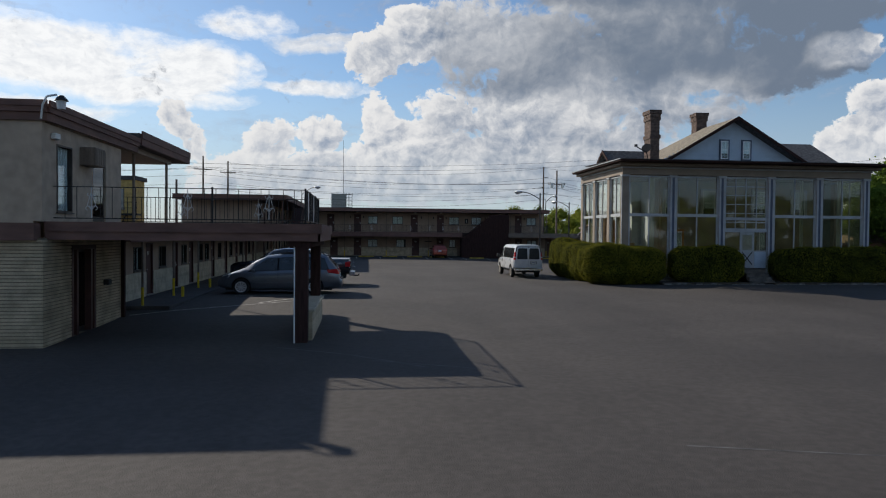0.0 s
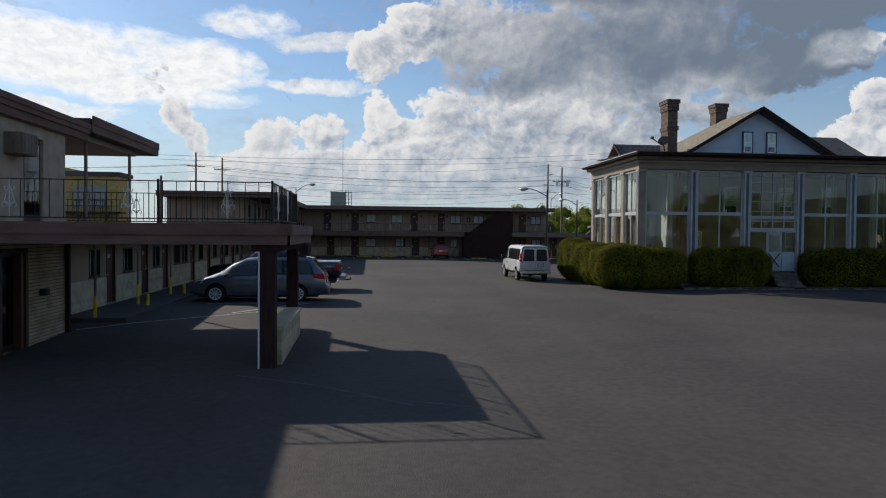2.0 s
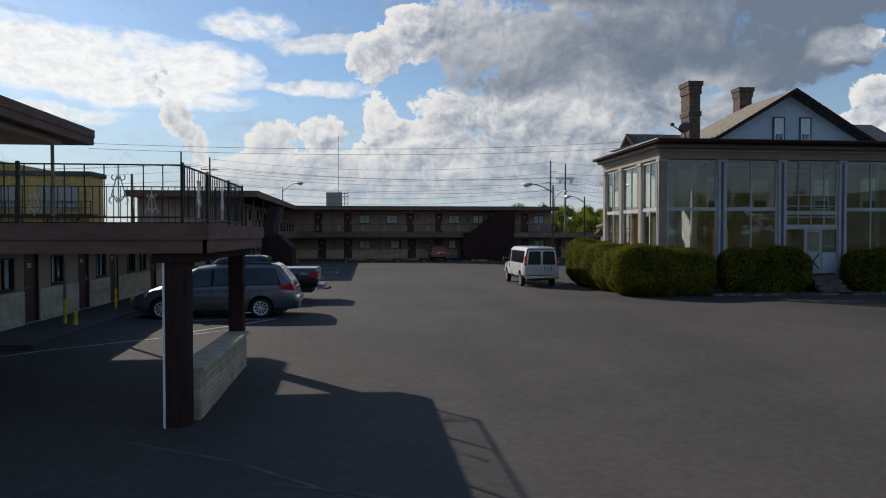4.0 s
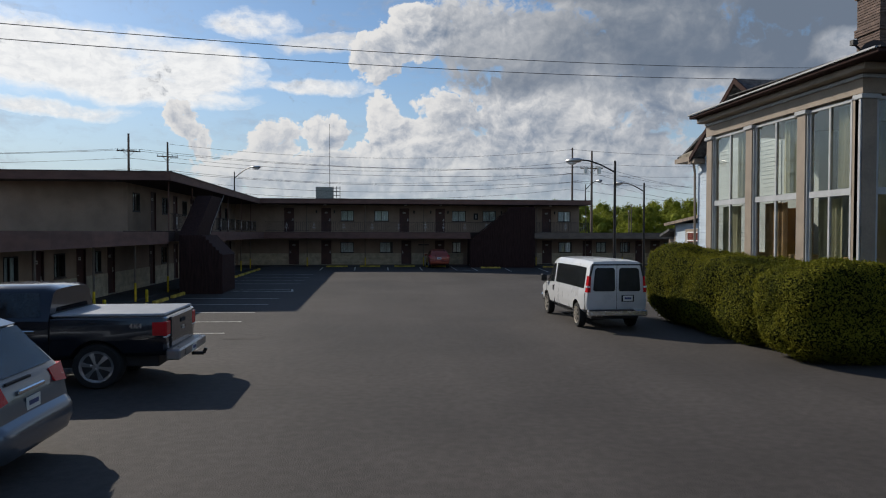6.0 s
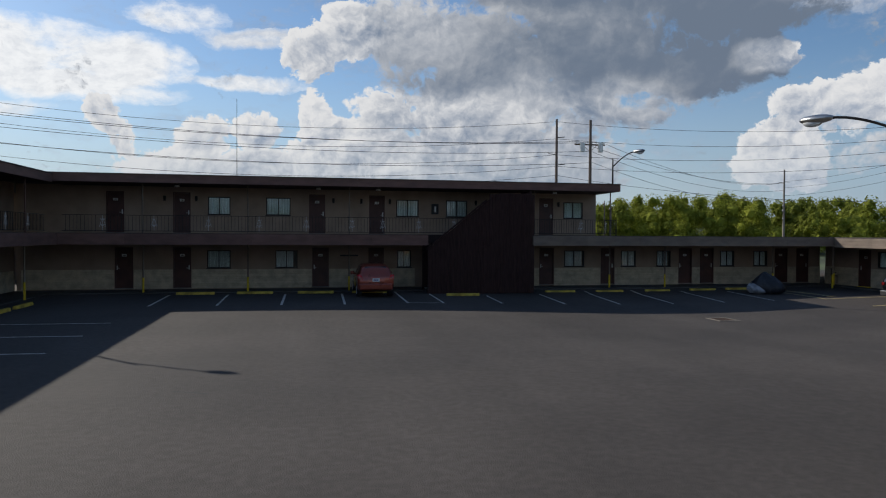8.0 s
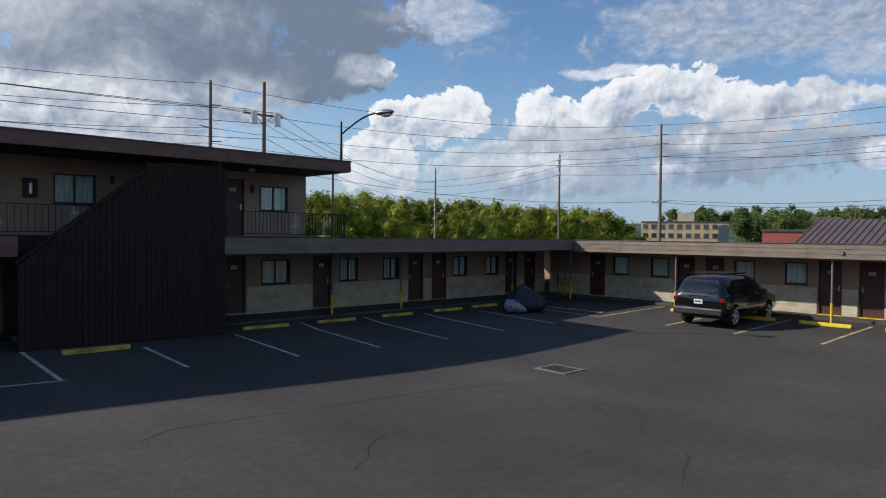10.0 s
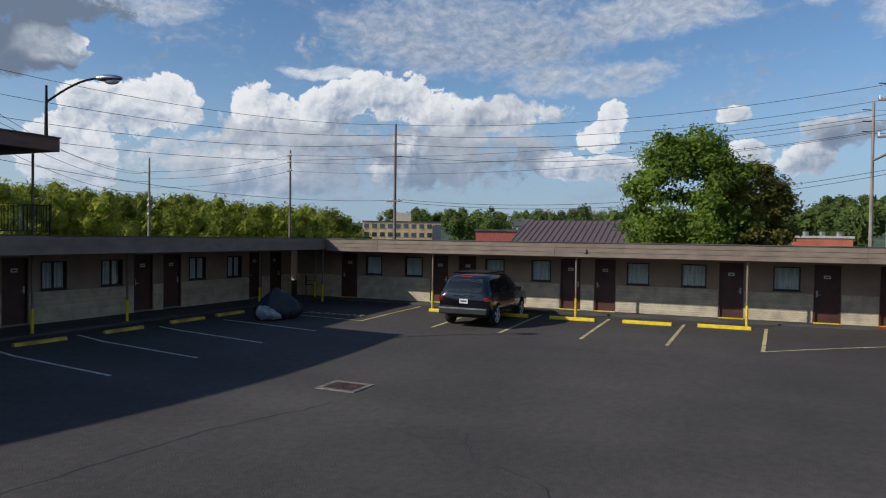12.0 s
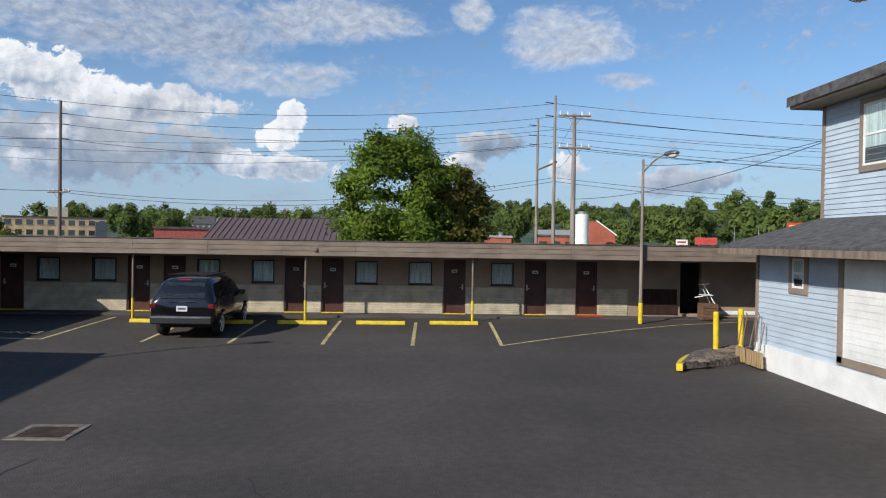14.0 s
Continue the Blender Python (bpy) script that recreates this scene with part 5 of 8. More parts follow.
sash(house, map_hs, 14.2, 15.0, 1.2, 2.9, mat("orange_casing", (0.55, 0.22, 0.05), 0.6))
sash(house, map_hs, 20.0, 20.9, 1.2, 2.9, M_PFRAME)


def roof_plane(name, a, b, c, d, thick=0.14, material=None):
    return part(name, PR([a, b, c, d], (0, 0, -thick)), material or M_SHING, house, "grey shingle roof slope")


part("roof", PR([(12.7, 33.9, 6.62), (18.1, 33.9, 9.82), (18.1, 38.3, 9.82), (13.3, 47.9, 6.45)], (0, 0, -0.14)), M_SHINGT, house, "tan-grey shingle roof slope")
part("roof", PR([(23.5, 33.9, 6.62), (18.1, 33.9, 9.82), (18.1, 38.3, 9.82), (21.8, 47.9, 6.45)], (0, 0, -0.14)), M_SHING, house, "grey shingle roof slope")
part("roof", PR([(13.3, 48.1, 6.42), (21.8, 48.1, 6.42), (18.1, 38.3, 9.82)], (0, 0, -0.14)), M_SHING, house, "grey shingle roof slope")
part("rake_board", PR([(12.7, 33.88, 6.46), (18.1, 33.88, 9.66), (18.1, 33.88, 9.87), (12.7, 33.88, 6.66)], (0, -0.05, 0)), M_DARKB, house)
part("rake_board", PR([(23.5, 33.88, 6.46), (18.1, 33.88, 9.66), (18.1, 33.88, 9.87), (23.5, 33.88, 6.66)], (0, -0.05, 0)), M_DARKB, house)
# west cross gable
wg = part("side_wall", B(12.6, 36.6, 0.0, 14.0, 44.5, 6.0), M_SID, house)
siding(house, wg, ((12.595, 38.55), (12.595, 44.5), 0.5, 6.05, (-1, 0)), 0.145)
part("side_gable", PR([(12.6, 37.0, 6.0), (12.6, 44.4, 6.0), (12.6, 40.7, 8.3)], (0.3, 0, 0)), M_SID, house)
roof_plane("roof", (12.1, 37.0, 5.9), (12.1, 40.7, 8.5), (18.6, 40.7, 8.5), (18.6, 37.0, 5.9))
roof_plane("roof", (12.1, 40.7, 8.5), (12.1, 44.2, 5.95), (18.6, 44.2, 5.95), (18.6, 40.7, 8.5))
part("rake_board", PR([(12.08, 37.0, 5.75), (12.08, 40.7, 8.32), (12.08, 40.7, 8.54), (12.08, 37.0, 5.95)], (-0.05, 0, 0)), M_DARKB, house)
part("rake_board", PR([(12.08, 44.25, 5.78), (12.08, 40.7, 8.32), (12.08, 40.7, 8.54), (12.08, 44.25, 6.0)], (-0.05, 0, 0)), M_DARKB, house)
part("eave_return", B(12.1, 43.9, 5.72, 12.62, 44.5, 5.92, bev=0.02), M_TRIM, house)
part("side_eave", B(12.3, 44.5, 5.9, 14.2, 46.2, 6.1), M_TRIM, house)
# east cross gable
roof_plane("roof", (18.6, 34.9, 6.3), (18.6, 40.3, 9.22), (27.2, 40.3, 9.22), (27.2, 34.9, 6.3))
roof_plane("roof", (18.6, 43.4, 7.7), (18.6, 40.3, 9.22), (27.2, 40.3, 9.22), (27.2, 43.4, 7.7))
part("east_gable", PR([(25.9, 35.3, 0.0), (25.9, 43.2, 0.0), (25.9, 43.2, 7.6), (25.9, 40.3, 9.05), (25.9, 35.3, 6.4)], (-0.2, 0, 0)), M_SID, house)
part("east_wall", B(23.6, 38.6, 0.0, 25.9, 43.2, 6.3), M_SID, house)
part("downspout", path_tube(bmesh.new(), [(12.2, 44.2, 5.8), (12.45, 44.55, 5.4), (12.5, 44.58, 0.3)], 0.05), M_TRIM, house)
sash(house, map_hw, 41.2, 42.0, 1.35, 2.9)
# upper back storey and low addition
ub = part("rear_wall", B(14.0, 45.2, 3.3, 21.3, 47.4, 6.3), M_SID, house)
siding(house, ub, ((21.3, 47.405), (14.0, 47.405), 3.5, 6.2, (0, 1)), 0.125)
part("corner_board", B(21.25, 47.3, 3.3, 21.36, 47.45, 6.25), M_TRIM, house)
sash(house, map_un, 18.9, 19.85, 4.65, 6.0)
part("rear_eave", B(13.5, 46.0, 6.22, 21.75, 48.05, 6.42, bev=0.02), M_TRIM, house, "boxed taupe eave")
part("rear_roof", PR([(13.5, 48.1, 6.42), (21.8, 48.1, 6.42), (21.8, 45.0, 7.6), (13.5, 45.0, 7.6)], (0, 0, 0.1)), M_SHING, house)
ad = part("addition_wall", B(13.6, 44.6, 0.0, 21.5, 48.85, 2.9), M_SID, house)
part("white_foundation", B(13.55, 48.83, -0.1, 21.55, 48.93, 0.52), M_WHITE, house, "white painted foundation")
siding(house, ad, ((21.5, 48.855), (13.6, 48.855), 0.52, 2.7, (0, 1)), 0.125)
siding(house, ad, ((13.595, 44.5), (13.595, 48.85), 0.3, 3.25, (-1, 0)), 0.125)
part("corner_board", B(13.56, 48.8, 0.2, 13.66, 48.91, 3.1), M_TRIM, house)
part("corner_board", B(21.46, 48.8, 0.4, 21.56, 48.91, 2.75), M_TRIM, house)
sash(house, map_an, 19.55, 20.0, 1.95, 2.6)
gd = part("panel_door", MB(map_an, 15.6, 0.0, 0.72, 18.2, 0.05, 2.62), M_WHITE, house, "white panelled loading door")
for k in range(14):
    part("panel_board", MB(map_an, 15.7, 0.05, 0.76 + k * 0.132, 18.1, 0.062, 0.88 + k * 0.132), M_WHITE, gd)
for q in ((15.45, 15.6, 0.6, 2.72), (18.2, 18.36, 0.6, 2.72), (15.45, 18.36, 0.56, 0.72)):
    part("casing", MB(map_an, q[0], 0.0, q[2], q[1], 0.07, q[3]), M_TRIM, gd)
part("addition_roof", PR([(14.0, 49.65, 2.86), (21.95, 49.65, 2.86), (21.4, 47.4, 3.56), (14.0, 47.4, 3.56)], (0, 0, -0.12)), M_SHING, house)
part("addition_eave", B(14.0, 49.55, 2.66, 21.95, 49.68, 2.80), M_WOOD, house)
part("addition_soffit", B(14.0, 48.93, 2.66, 21.9, 49.55, 2.69), M_TRIM, house)
part("west_lean_roof", PR([(13.25, 44.5, 3.72), (13.25, 49.33, 3.28), (15.2, 49.0, 3.42), (15.2, 44.5, 3.85)], (0, 0, -0.12)), M_SHING, house)
part("lean_eave", PR([(13.2, 44.5, 3.58), (13.2, 49.33, 3.14), (13.2, 49.33, 3.28), (13.2, 44.5, 3.72)], (0.05, 0, 0)), M_WOOD, house)


def map_aw(u, v, z):
    return (13.59 - v, u, z)


wf = sash(house, map_aw, 46.28, 47.52, 2.03, 2.86, blind=False)
part("red_curtain", MB(map_aw, 46.34, 0.037, 2.38, 47.46, 0.041, 2.8), mat("red_cloth", (0.35, 0.07, 0.05), 0.9, stretch=(6, 6, 0.4), vary=0.3), wf, "short red curtain")
part("side_entry", B(13.75, 48.95, 0.0, 14.6, 49.95, 2.5), M_TRIM, house)
part("side_door", B(13.71, 49.0, 0.1, 13.75, 49.7, 2.15), M_WHITE, house)
part("entry_roof", PR([(13.3, 48.95, 3.02), (13.3, 50.05, 2.72), (15.0, 50.05, 2.72), (15.0, 48.95, 3.02)], (0, 0, -0.12)), M_SHING, house)


def chimney(x0, y0, x1, y1, z0, z1):
    c = part("chimney", B(x0 + 0.06, y0 + 0.06, z0, x1 - 0.06, y1 - 0.06, z1), M_CHIM, house, "weathered brick chimney")
    z, i = z0, 0
    while z < z1:
        k = 0.0
        if z1 - z < 0.6:
            k = 0.05
        if z1 - z < 0.22:
            k = 0.1
        if 1.5 < z1 - z < 1.7:
            k = 0.05
        part("brick_course", B(x0 + 0.04 - k, y0 + 0.04 - k, z + 0.012, x1 - 0.04 + k, y1 - 0.04 + k, z + 0.072), M_CHIM, c)
        z += 0.078
        i += 1


chimney(12.75, 34.3, 13.4, 35.3, 6.6, 10.15)
chimney(17.7, 38.4, 18.5, 39.2, 9.0, 10.85)
dish = part("satellite_dish", path_tube(bmesh.new(), [(12.68, 34.4, 7.15), (12.5, 34.25, 7.75), (12.25, 34.15, 7.7), (11.75, 34.0, 7.95)], 0.03), M_IRON, house, "dark satellite dish bracket")
bm = bmesh.new()
bmesh.ops.create_cone(bm, cap_ends=True, segments=20, radius1=0.3, radius2=0.1, depth=0.1, matrix=look((12.5, 34.2, 7.85), (11.0, 32.5, 8.9)))
part("reflector", bm, M_IRON, dish)
part("feed_horn", B(11.68, 33.92, 7.9, 11.82, 34.06, 8.04), M_IRON, dish)
part("porch_table", B(13.6, 33.0, 0.7, 14.4, 33.6, 1.45, bev=0.02), M_WOOD, house)
part("interior_panel", B(11.6, 37.4, 0.7, 12.5, 37.5, 3.6), mat("orange_panel", (0.45, 0.20, 0.06), 0.7), house)


# ---- hedges ----
def leaf_cloud(rnd, bm_pts, size, tilt=1.0):
    """Small leaves, each a folded diamond, at the points with outward normals."""
    verts, faces = [], []
    for p, n in bm_pts:
        d = Vector((rnd.gauss(0, 1), rnd.gauss(0, 1), rnd.gauss(0, 1)))
        n = (n + d * 0.55 * tilt).normalized()
        a = n.orthogonal().normalized()
        ang = rnd.uniform(0, 6.283)
        b = n.cross(a)
        u = a * math.cos(ang) + b * math.sin(ang)
        v = n.cross(u)
        s = size * rnd.uniform(0.6, 1.35)
        i = len(verts)
        verts += [p - u * s, p + v * s * 0.45 + n * s * 0.15, p + u * s, p - v * s * 0.45 + n * s * 0.15]
        faces.append((i, i + 1, i + 2, i + 3))
    return verts, faces


def hedge(name, label, x0, y0, x1, y1, z0, z1, seed, leaves, size=0.05):
    """A clipped hedge: a lumpy body with a coat of small leaves."""
    rnd = random.Random(seed)
    th = thing(name, label, "hedge", ((x0 + x1) / 2, (y0 + y1) / 2, z0))
    cx, cy, cz = (x0 + x1) / 2, (y0 + y1) / 2, (z0 + z1) / 2
    hx, hy, hz = (x1 - x0) / 2, (y1 - y0) / 2, (z1 - z0) / 2
    bm = bmesh.new()
    bmesh.ops.create_cube(bm, size=2.0)
    bmesh.ops.subdivide_edges(bm, edges=bm.edges[:], cuts=23, use_grid_fill=True)

    def shape(v):
        q = Vector(v)
        e = 4.2
        m = (abs(q.x) ** e + abs(q.y) ** e + abs(q.z) ** e) ** (1 / e)
        q = q / m
        w = Vector((cx + q.x * hx, cy + q.y * hy, cz + q.z * hz))
        if w.z < z0 + 0.6:
            f = 0.80 + 0.20 * max(0, (w.z - z0) / 0.6)
            w.x, w.y = cx + (w.x - cx) * (1 - (1 - f) * 0.5), cy + (w.y - cy) * f
        k = noise.noise(w * 0.8) * 0.17 + noise.noise(w * 2.3) * 0.10 + noise.noise(w * 5.5) * 0.04
        if y1 - y0 > 4:
            w.z += 0.30 * smoothstep(35.6, 37.6, w.y) * max(0.0, q.z)
        n = Vector((q.x * hy * hz, q.y * hx * hz, q.z * hx * hy)).normalized()
        return w + n * k

    for v in bm.verts:
        v.co = shape(v.co)
    bm.normal_update()
    pts = []
    fs = [f for f in bm.faces if f.calc_center_median().z > z0 + 0.05]
    areas = [f.calc_area() for f in fs]
    for f in rnd.choices(fs, weights=areas, k=leaves):
        vs = [v.co for v in f.verts]
        a, b = rnd.random(), rnd.random()
        p = vs[0].lerp(vs[1], a).lerp(vs[3].lerp(vs[2], a), b) + f.normal * rnd.gauss(0.02, 0.03)
        pts.append((p, f.normal.copy()))
    # near-black body: the shade between the leaves is put into its colour
    part("hedge_body", bm, mat("hedge_inner_shade", (0.018, 0.022, 0.006), 0.95, vary=0.3, spec=0.02), th, smooth=True)
    verts, faces = leaf_cloud(rnd, pts, size)
    me = bpy.data.meshes.new("foliage")
    inv = WM[th].inverted()
    me.from_pydata([inv @ v for v in verts], [], faces)
    me.materials.append(M_HEDGE)
    ob = new("foliage", me)
    ob.parent = th
    ob["kind"] = "stuff"
    return th


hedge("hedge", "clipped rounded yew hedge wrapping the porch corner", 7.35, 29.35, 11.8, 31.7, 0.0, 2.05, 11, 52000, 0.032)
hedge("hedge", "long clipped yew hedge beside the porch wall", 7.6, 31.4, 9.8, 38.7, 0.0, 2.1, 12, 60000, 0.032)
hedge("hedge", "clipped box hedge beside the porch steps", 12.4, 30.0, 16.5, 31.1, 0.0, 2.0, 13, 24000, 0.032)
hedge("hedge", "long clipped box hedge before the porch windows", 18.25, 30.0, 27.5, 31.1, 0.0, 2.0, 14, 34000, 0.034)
bed = thing("planting_bed", "stone edged planting bed round the hedges", "planting bed", (16, 30, 0))
part("soil", B(11.6, 29.7, -0.1, 28.5, 31.2, 0.1), mat("soil", (0.07, 0.055, 0.04), 0.95, vary=0.3), bed)
rnd = random.Random(5)
x = 11.7
while x < 28.0:
    w = rnd.uniform(0.3, 0.55)
    y = 29.62
    part("edging_stone", B(x, y + rnd.uniform(-0.04, 0.04), -0.12, x + w - 0.03, y + 0.2, 0.06 + rnd.uniform(-0.06, 0.05), bev=0.04), mat("edging_stone", (0.15, 0.14, 0.125), 0.9, vary=0.25, scale=4, fine=40, rand=0.3), bed)
    x += w


# ---- vehicles ----
def wheel(th, x, y, r, side, spokes=7, rim=None, w=0.22, dish=0.02):
    """One wheel: tyre with a rounded shoulder, rim with spokes. side: +1 when its face looks to +y."""
    rim = rim or M_RIM
    bm = bmesh.new()
    n = 28
    prof = [(r * 0.66, 0.0), (r * 0.70, 0.012), (r * 0.93, 0.012), (r, -0.04), (r, -(w - 0.04)), (r * 0.93, -w), (r * 0.5, -w)]
    rings = []
    for k in range(n):
        a = 2 * math.pi * k / n
        rings.append([bm.verts.new((x + math.cos(a) * p, y + side * q, r + math.sin(a) * p)) for p, q in prof])
    for k in range(n):
        A, C = rings[k], rings[(k + 1) % n]
        for i in range(len(prof) - 1):
            bm.faces.new((A[i], A[i + 1], C[i + 1], C[i]))
    bmesh.ops.recalc_face_normals(bm, faces=bm.faces[:])
    wh = part("wheel", bm, M_TYRE, th, "black tyre", smooth=True, local=True)
    rr = r * 0.68
    bm = T((x, y - side * 0.008, r), (x, y + side * 0.002, r), rr, n=24)
    part("hub_shadow", bm, M_BLACKP, wh, local=True)
    bm = bmesh.new()
    o, inn = [], []
    for k in range(24):
        a = 2 * math.pi * k / 24
        o.append(bm.verts.new((x + math.cos(a) * rr * 1.03, y + side * 0.02, r + math.sin(a) * rr * 1.03)))
        inn.append(bm.verts.new((x + math.cos(a) * rr * 0.86, y + side * 0.005, r + math.sin(a) * rr * 0.86)))
    for k in range(24):
        j = (k + 1) % 24
        bm.faces.new((o[k], o[j], inn[j], inn[k]))
    for k in range(spokes):
        a = 2 * math.pi * k / spokes + 0.2
        da = 0.24 if spokes < 9 else 0.17
        pts = []
        for rad, e in ((0.16, da * 1.6), (0.92, da * 0.75), (0.92, -da * 0.75), (0.16, -da * 1.6)):
            pts.append((x + math.cos(a + e) * rr * rad, y + side * (0.028 if rad < 0.5 else 0.014), r + math.sin(a + e) * rr * rad))
        prism(bm, pts, (0, -side * 0.012, 0))
    tube(bm, (x, y, r), (x, y + side * 0.034, r), rr * 0.22, n=12)
    part("rim", bm, rim, wh, "silver spoked rim", local=True)


def car_body(th, st, material, label):
    """Skin a body through stations (x, z_low, z_belt, z_top, w_low, w_belt, w_top); x runs forwards."""
    bm = bmesh.new()
    rings = []
    for x, zl, zb, zt, wl_, wb, wt in st:
        zm = zl + (zb - zl) * 0.45
        half = [(0, zl), (wl_ * 0.88, zl), (wl_, zl + 0.09), (max(wl_, wb) + 0.012, zm), (wb, zb - 0.03), (wb - 0.012, zb), (wt + (wb - wt) * 0.18, zb + (zt - zb) * 0.84), (wt * 0.9, zt - min(0.02, (zt - zb) * 0.1)), (wt * 0.5, zt), (0, zt + 0.005)]
        ring = [bm.verts.new((x, y, z)) for y, z in half] + [bm.verts.new((x, -y, z)) for y, z in half[-2:0:-1]]
        rings.append(ring)
    n = len(rings[0])
    for a, b in zip(rings, rings[1:]):
        for i in range(n):
            j = (i + 1) % n
            bm.faces.new((a[i], a[j], b[j], b[i]))
    bm.faces.new(rings[0])
    bm.faces.new(rings[-1][::-1])
    bmesh.ops.recalc_face_normals(bm, faces=bm.faces[:])
    return part("body", bm, material, th, label, smooth=True, local=True)


def st_at(st, x):
    for a, b in zip(st, st[1:]):
        if a[0] <= x <= b[0]:
            f = (x - a[0]) / max(1e-6, b[0] - a[0])
            return [p + (q - p) * f for p, q in zip(a, b)]
    return list(st[-1])


def side_glass(th, st, x0, x1, side, lo=0.10, hi=0.80, n=5, taper0=0.0, taper1=0.0, name="side_window", material=None, out=0.008):
    """A window in the flank between two stations, a little proud of the body. taper: how far the top leans in at each end."""
    bm = bmesh.new()
    pairs = []
    for i in range(n + 1):
        f = i / n
        row = []
        for h, tp in ((lo, 0), (hi, 1)):
            x = x0 + (x1 - x0) * f
            if tp:
                x = (x0 + taper0) + (x1 - taper1 - x0 - taper0) * f
            _, zl, zb, zt, wl_, wb, wt = st_at(st, x)
            ztop = zb + (zt - zb) * h
            y = (wb - 0.012) + (wt + (wb - wt) * 0.18 - (wb - 0.012)) * (h / 0.84)
            row.append(bm.verts.new((x, side * (y + out), ztop)))
        pairs.append(row)
    for a, b in zip(pairs, pairs[1:]):
        bm.faces.new((a[0], b[0], b[1], a[1]) if side < 0 else (a[1], b[1], b[0], a[0]))
    bmesh.ops.solidify(bm, geom=bm.faces[:], thickness=0.006)
    return part(name, bm, material or M_CARGL2, th, "dark tinted window", local=True)


def quad_glass(th, pts, name="rear_window", material=None, label="dark tinted glass", t=0.008):
    bm = bmesh.new()
    vs = [bm.verts.new(p) for p in pts]
    bm.faces.new(vs)
    bmesh.ops.solidify(bm, geom=bm.faces[:], thickness=t)
    return part(name, bm, material or M_CARGL2, th, label, local=True)


M_CARGL2 = mat("tinted_car_glass", (0.045, 0.052, 0.057), 0.08, vary=0.1, scale=1, bump=0.0, spec=1.0, coat=1.0)


def lbox(th, name, a, material, label="", bev=0.015):
    return part(name, B(*a, bev=bev), material, th, label, local=True)


def arches(th, bodies, xs, r, w):
    """Cut the wheel wells out of the body's flanks."""
    for body in bodies:
        bm = bmesh.new()
        for x in xs:
            for s in (1, -1):
                tube(bm, (x, s * (w - 0.34), r * 1.04), (x, s * (w + 0.3), r * 1.04), r * 1.17, n=28)
        bmesh.ops.recalc_face_normals(bm, faces=bm.faces[:])
        cut = part("well_cut", bm, M_BLACKP, th, local=True)
        md = body.modifiers.new("wells", "BOOLEAN")
        md.object, md.operation, md.solver, md.material_mode = cut, "DIFFERENCE", "EXACT", "TRANSFER"
        bpy.context.view_layer.update()
        me = bpy.data.meshes.new_from_object(body.evaluated_get(bpy.context.evaluated_depsgraph_get()))
        body.modifiers.clear()
        body.data = me
        me.set_sharp_from_angle(angle=radians(38))
        WM.pop(cut)
        bpy.data.objects.remove(cut)


def hull(pts):
    """A solid round the points."""
    bm = bmesh.new()
    bmesh.ops.convex_hull(bm, input=[bm.verts.new(p) for p in pts])
    bmesh.ops.recalc_face_normals(bm, faces=bm.faces[:])
    return bm


def plate_of(th, x, y, z, material=None, nx=-1):
    p = lbox(th, "number_plate", (x, y - 0.16, z - 0.08, x + nx * 0.012, y + 0.16, z + 0.08), M_PLATE, "white number plate", bev=0.003)
    part("plate_bar", B(x + nx * 0.012, y - 0.11, z - 0.025, x + nx * 0.015, y + 0.11, z + 0.03), mat("plate_ink", (0.08, 0.09, 0.2), 0.6), p, local=True)


def mirror(th, x, w, z, material):
    for s in (1, -1):
        lbox(th, "door_mirror", (x - 0.08, s * w, z, x + 0.06, s * (w + 0.2), z + 0.15), material, bev=0.03)


def seam(th, x, w, z0, z1, s, material=None):
    part("door_seam", B(x - 0.004, s * (w - 0.02), z0, x + 0.004, s * (w + 0.006), z1), material or M_BLACKP, th, local=True)


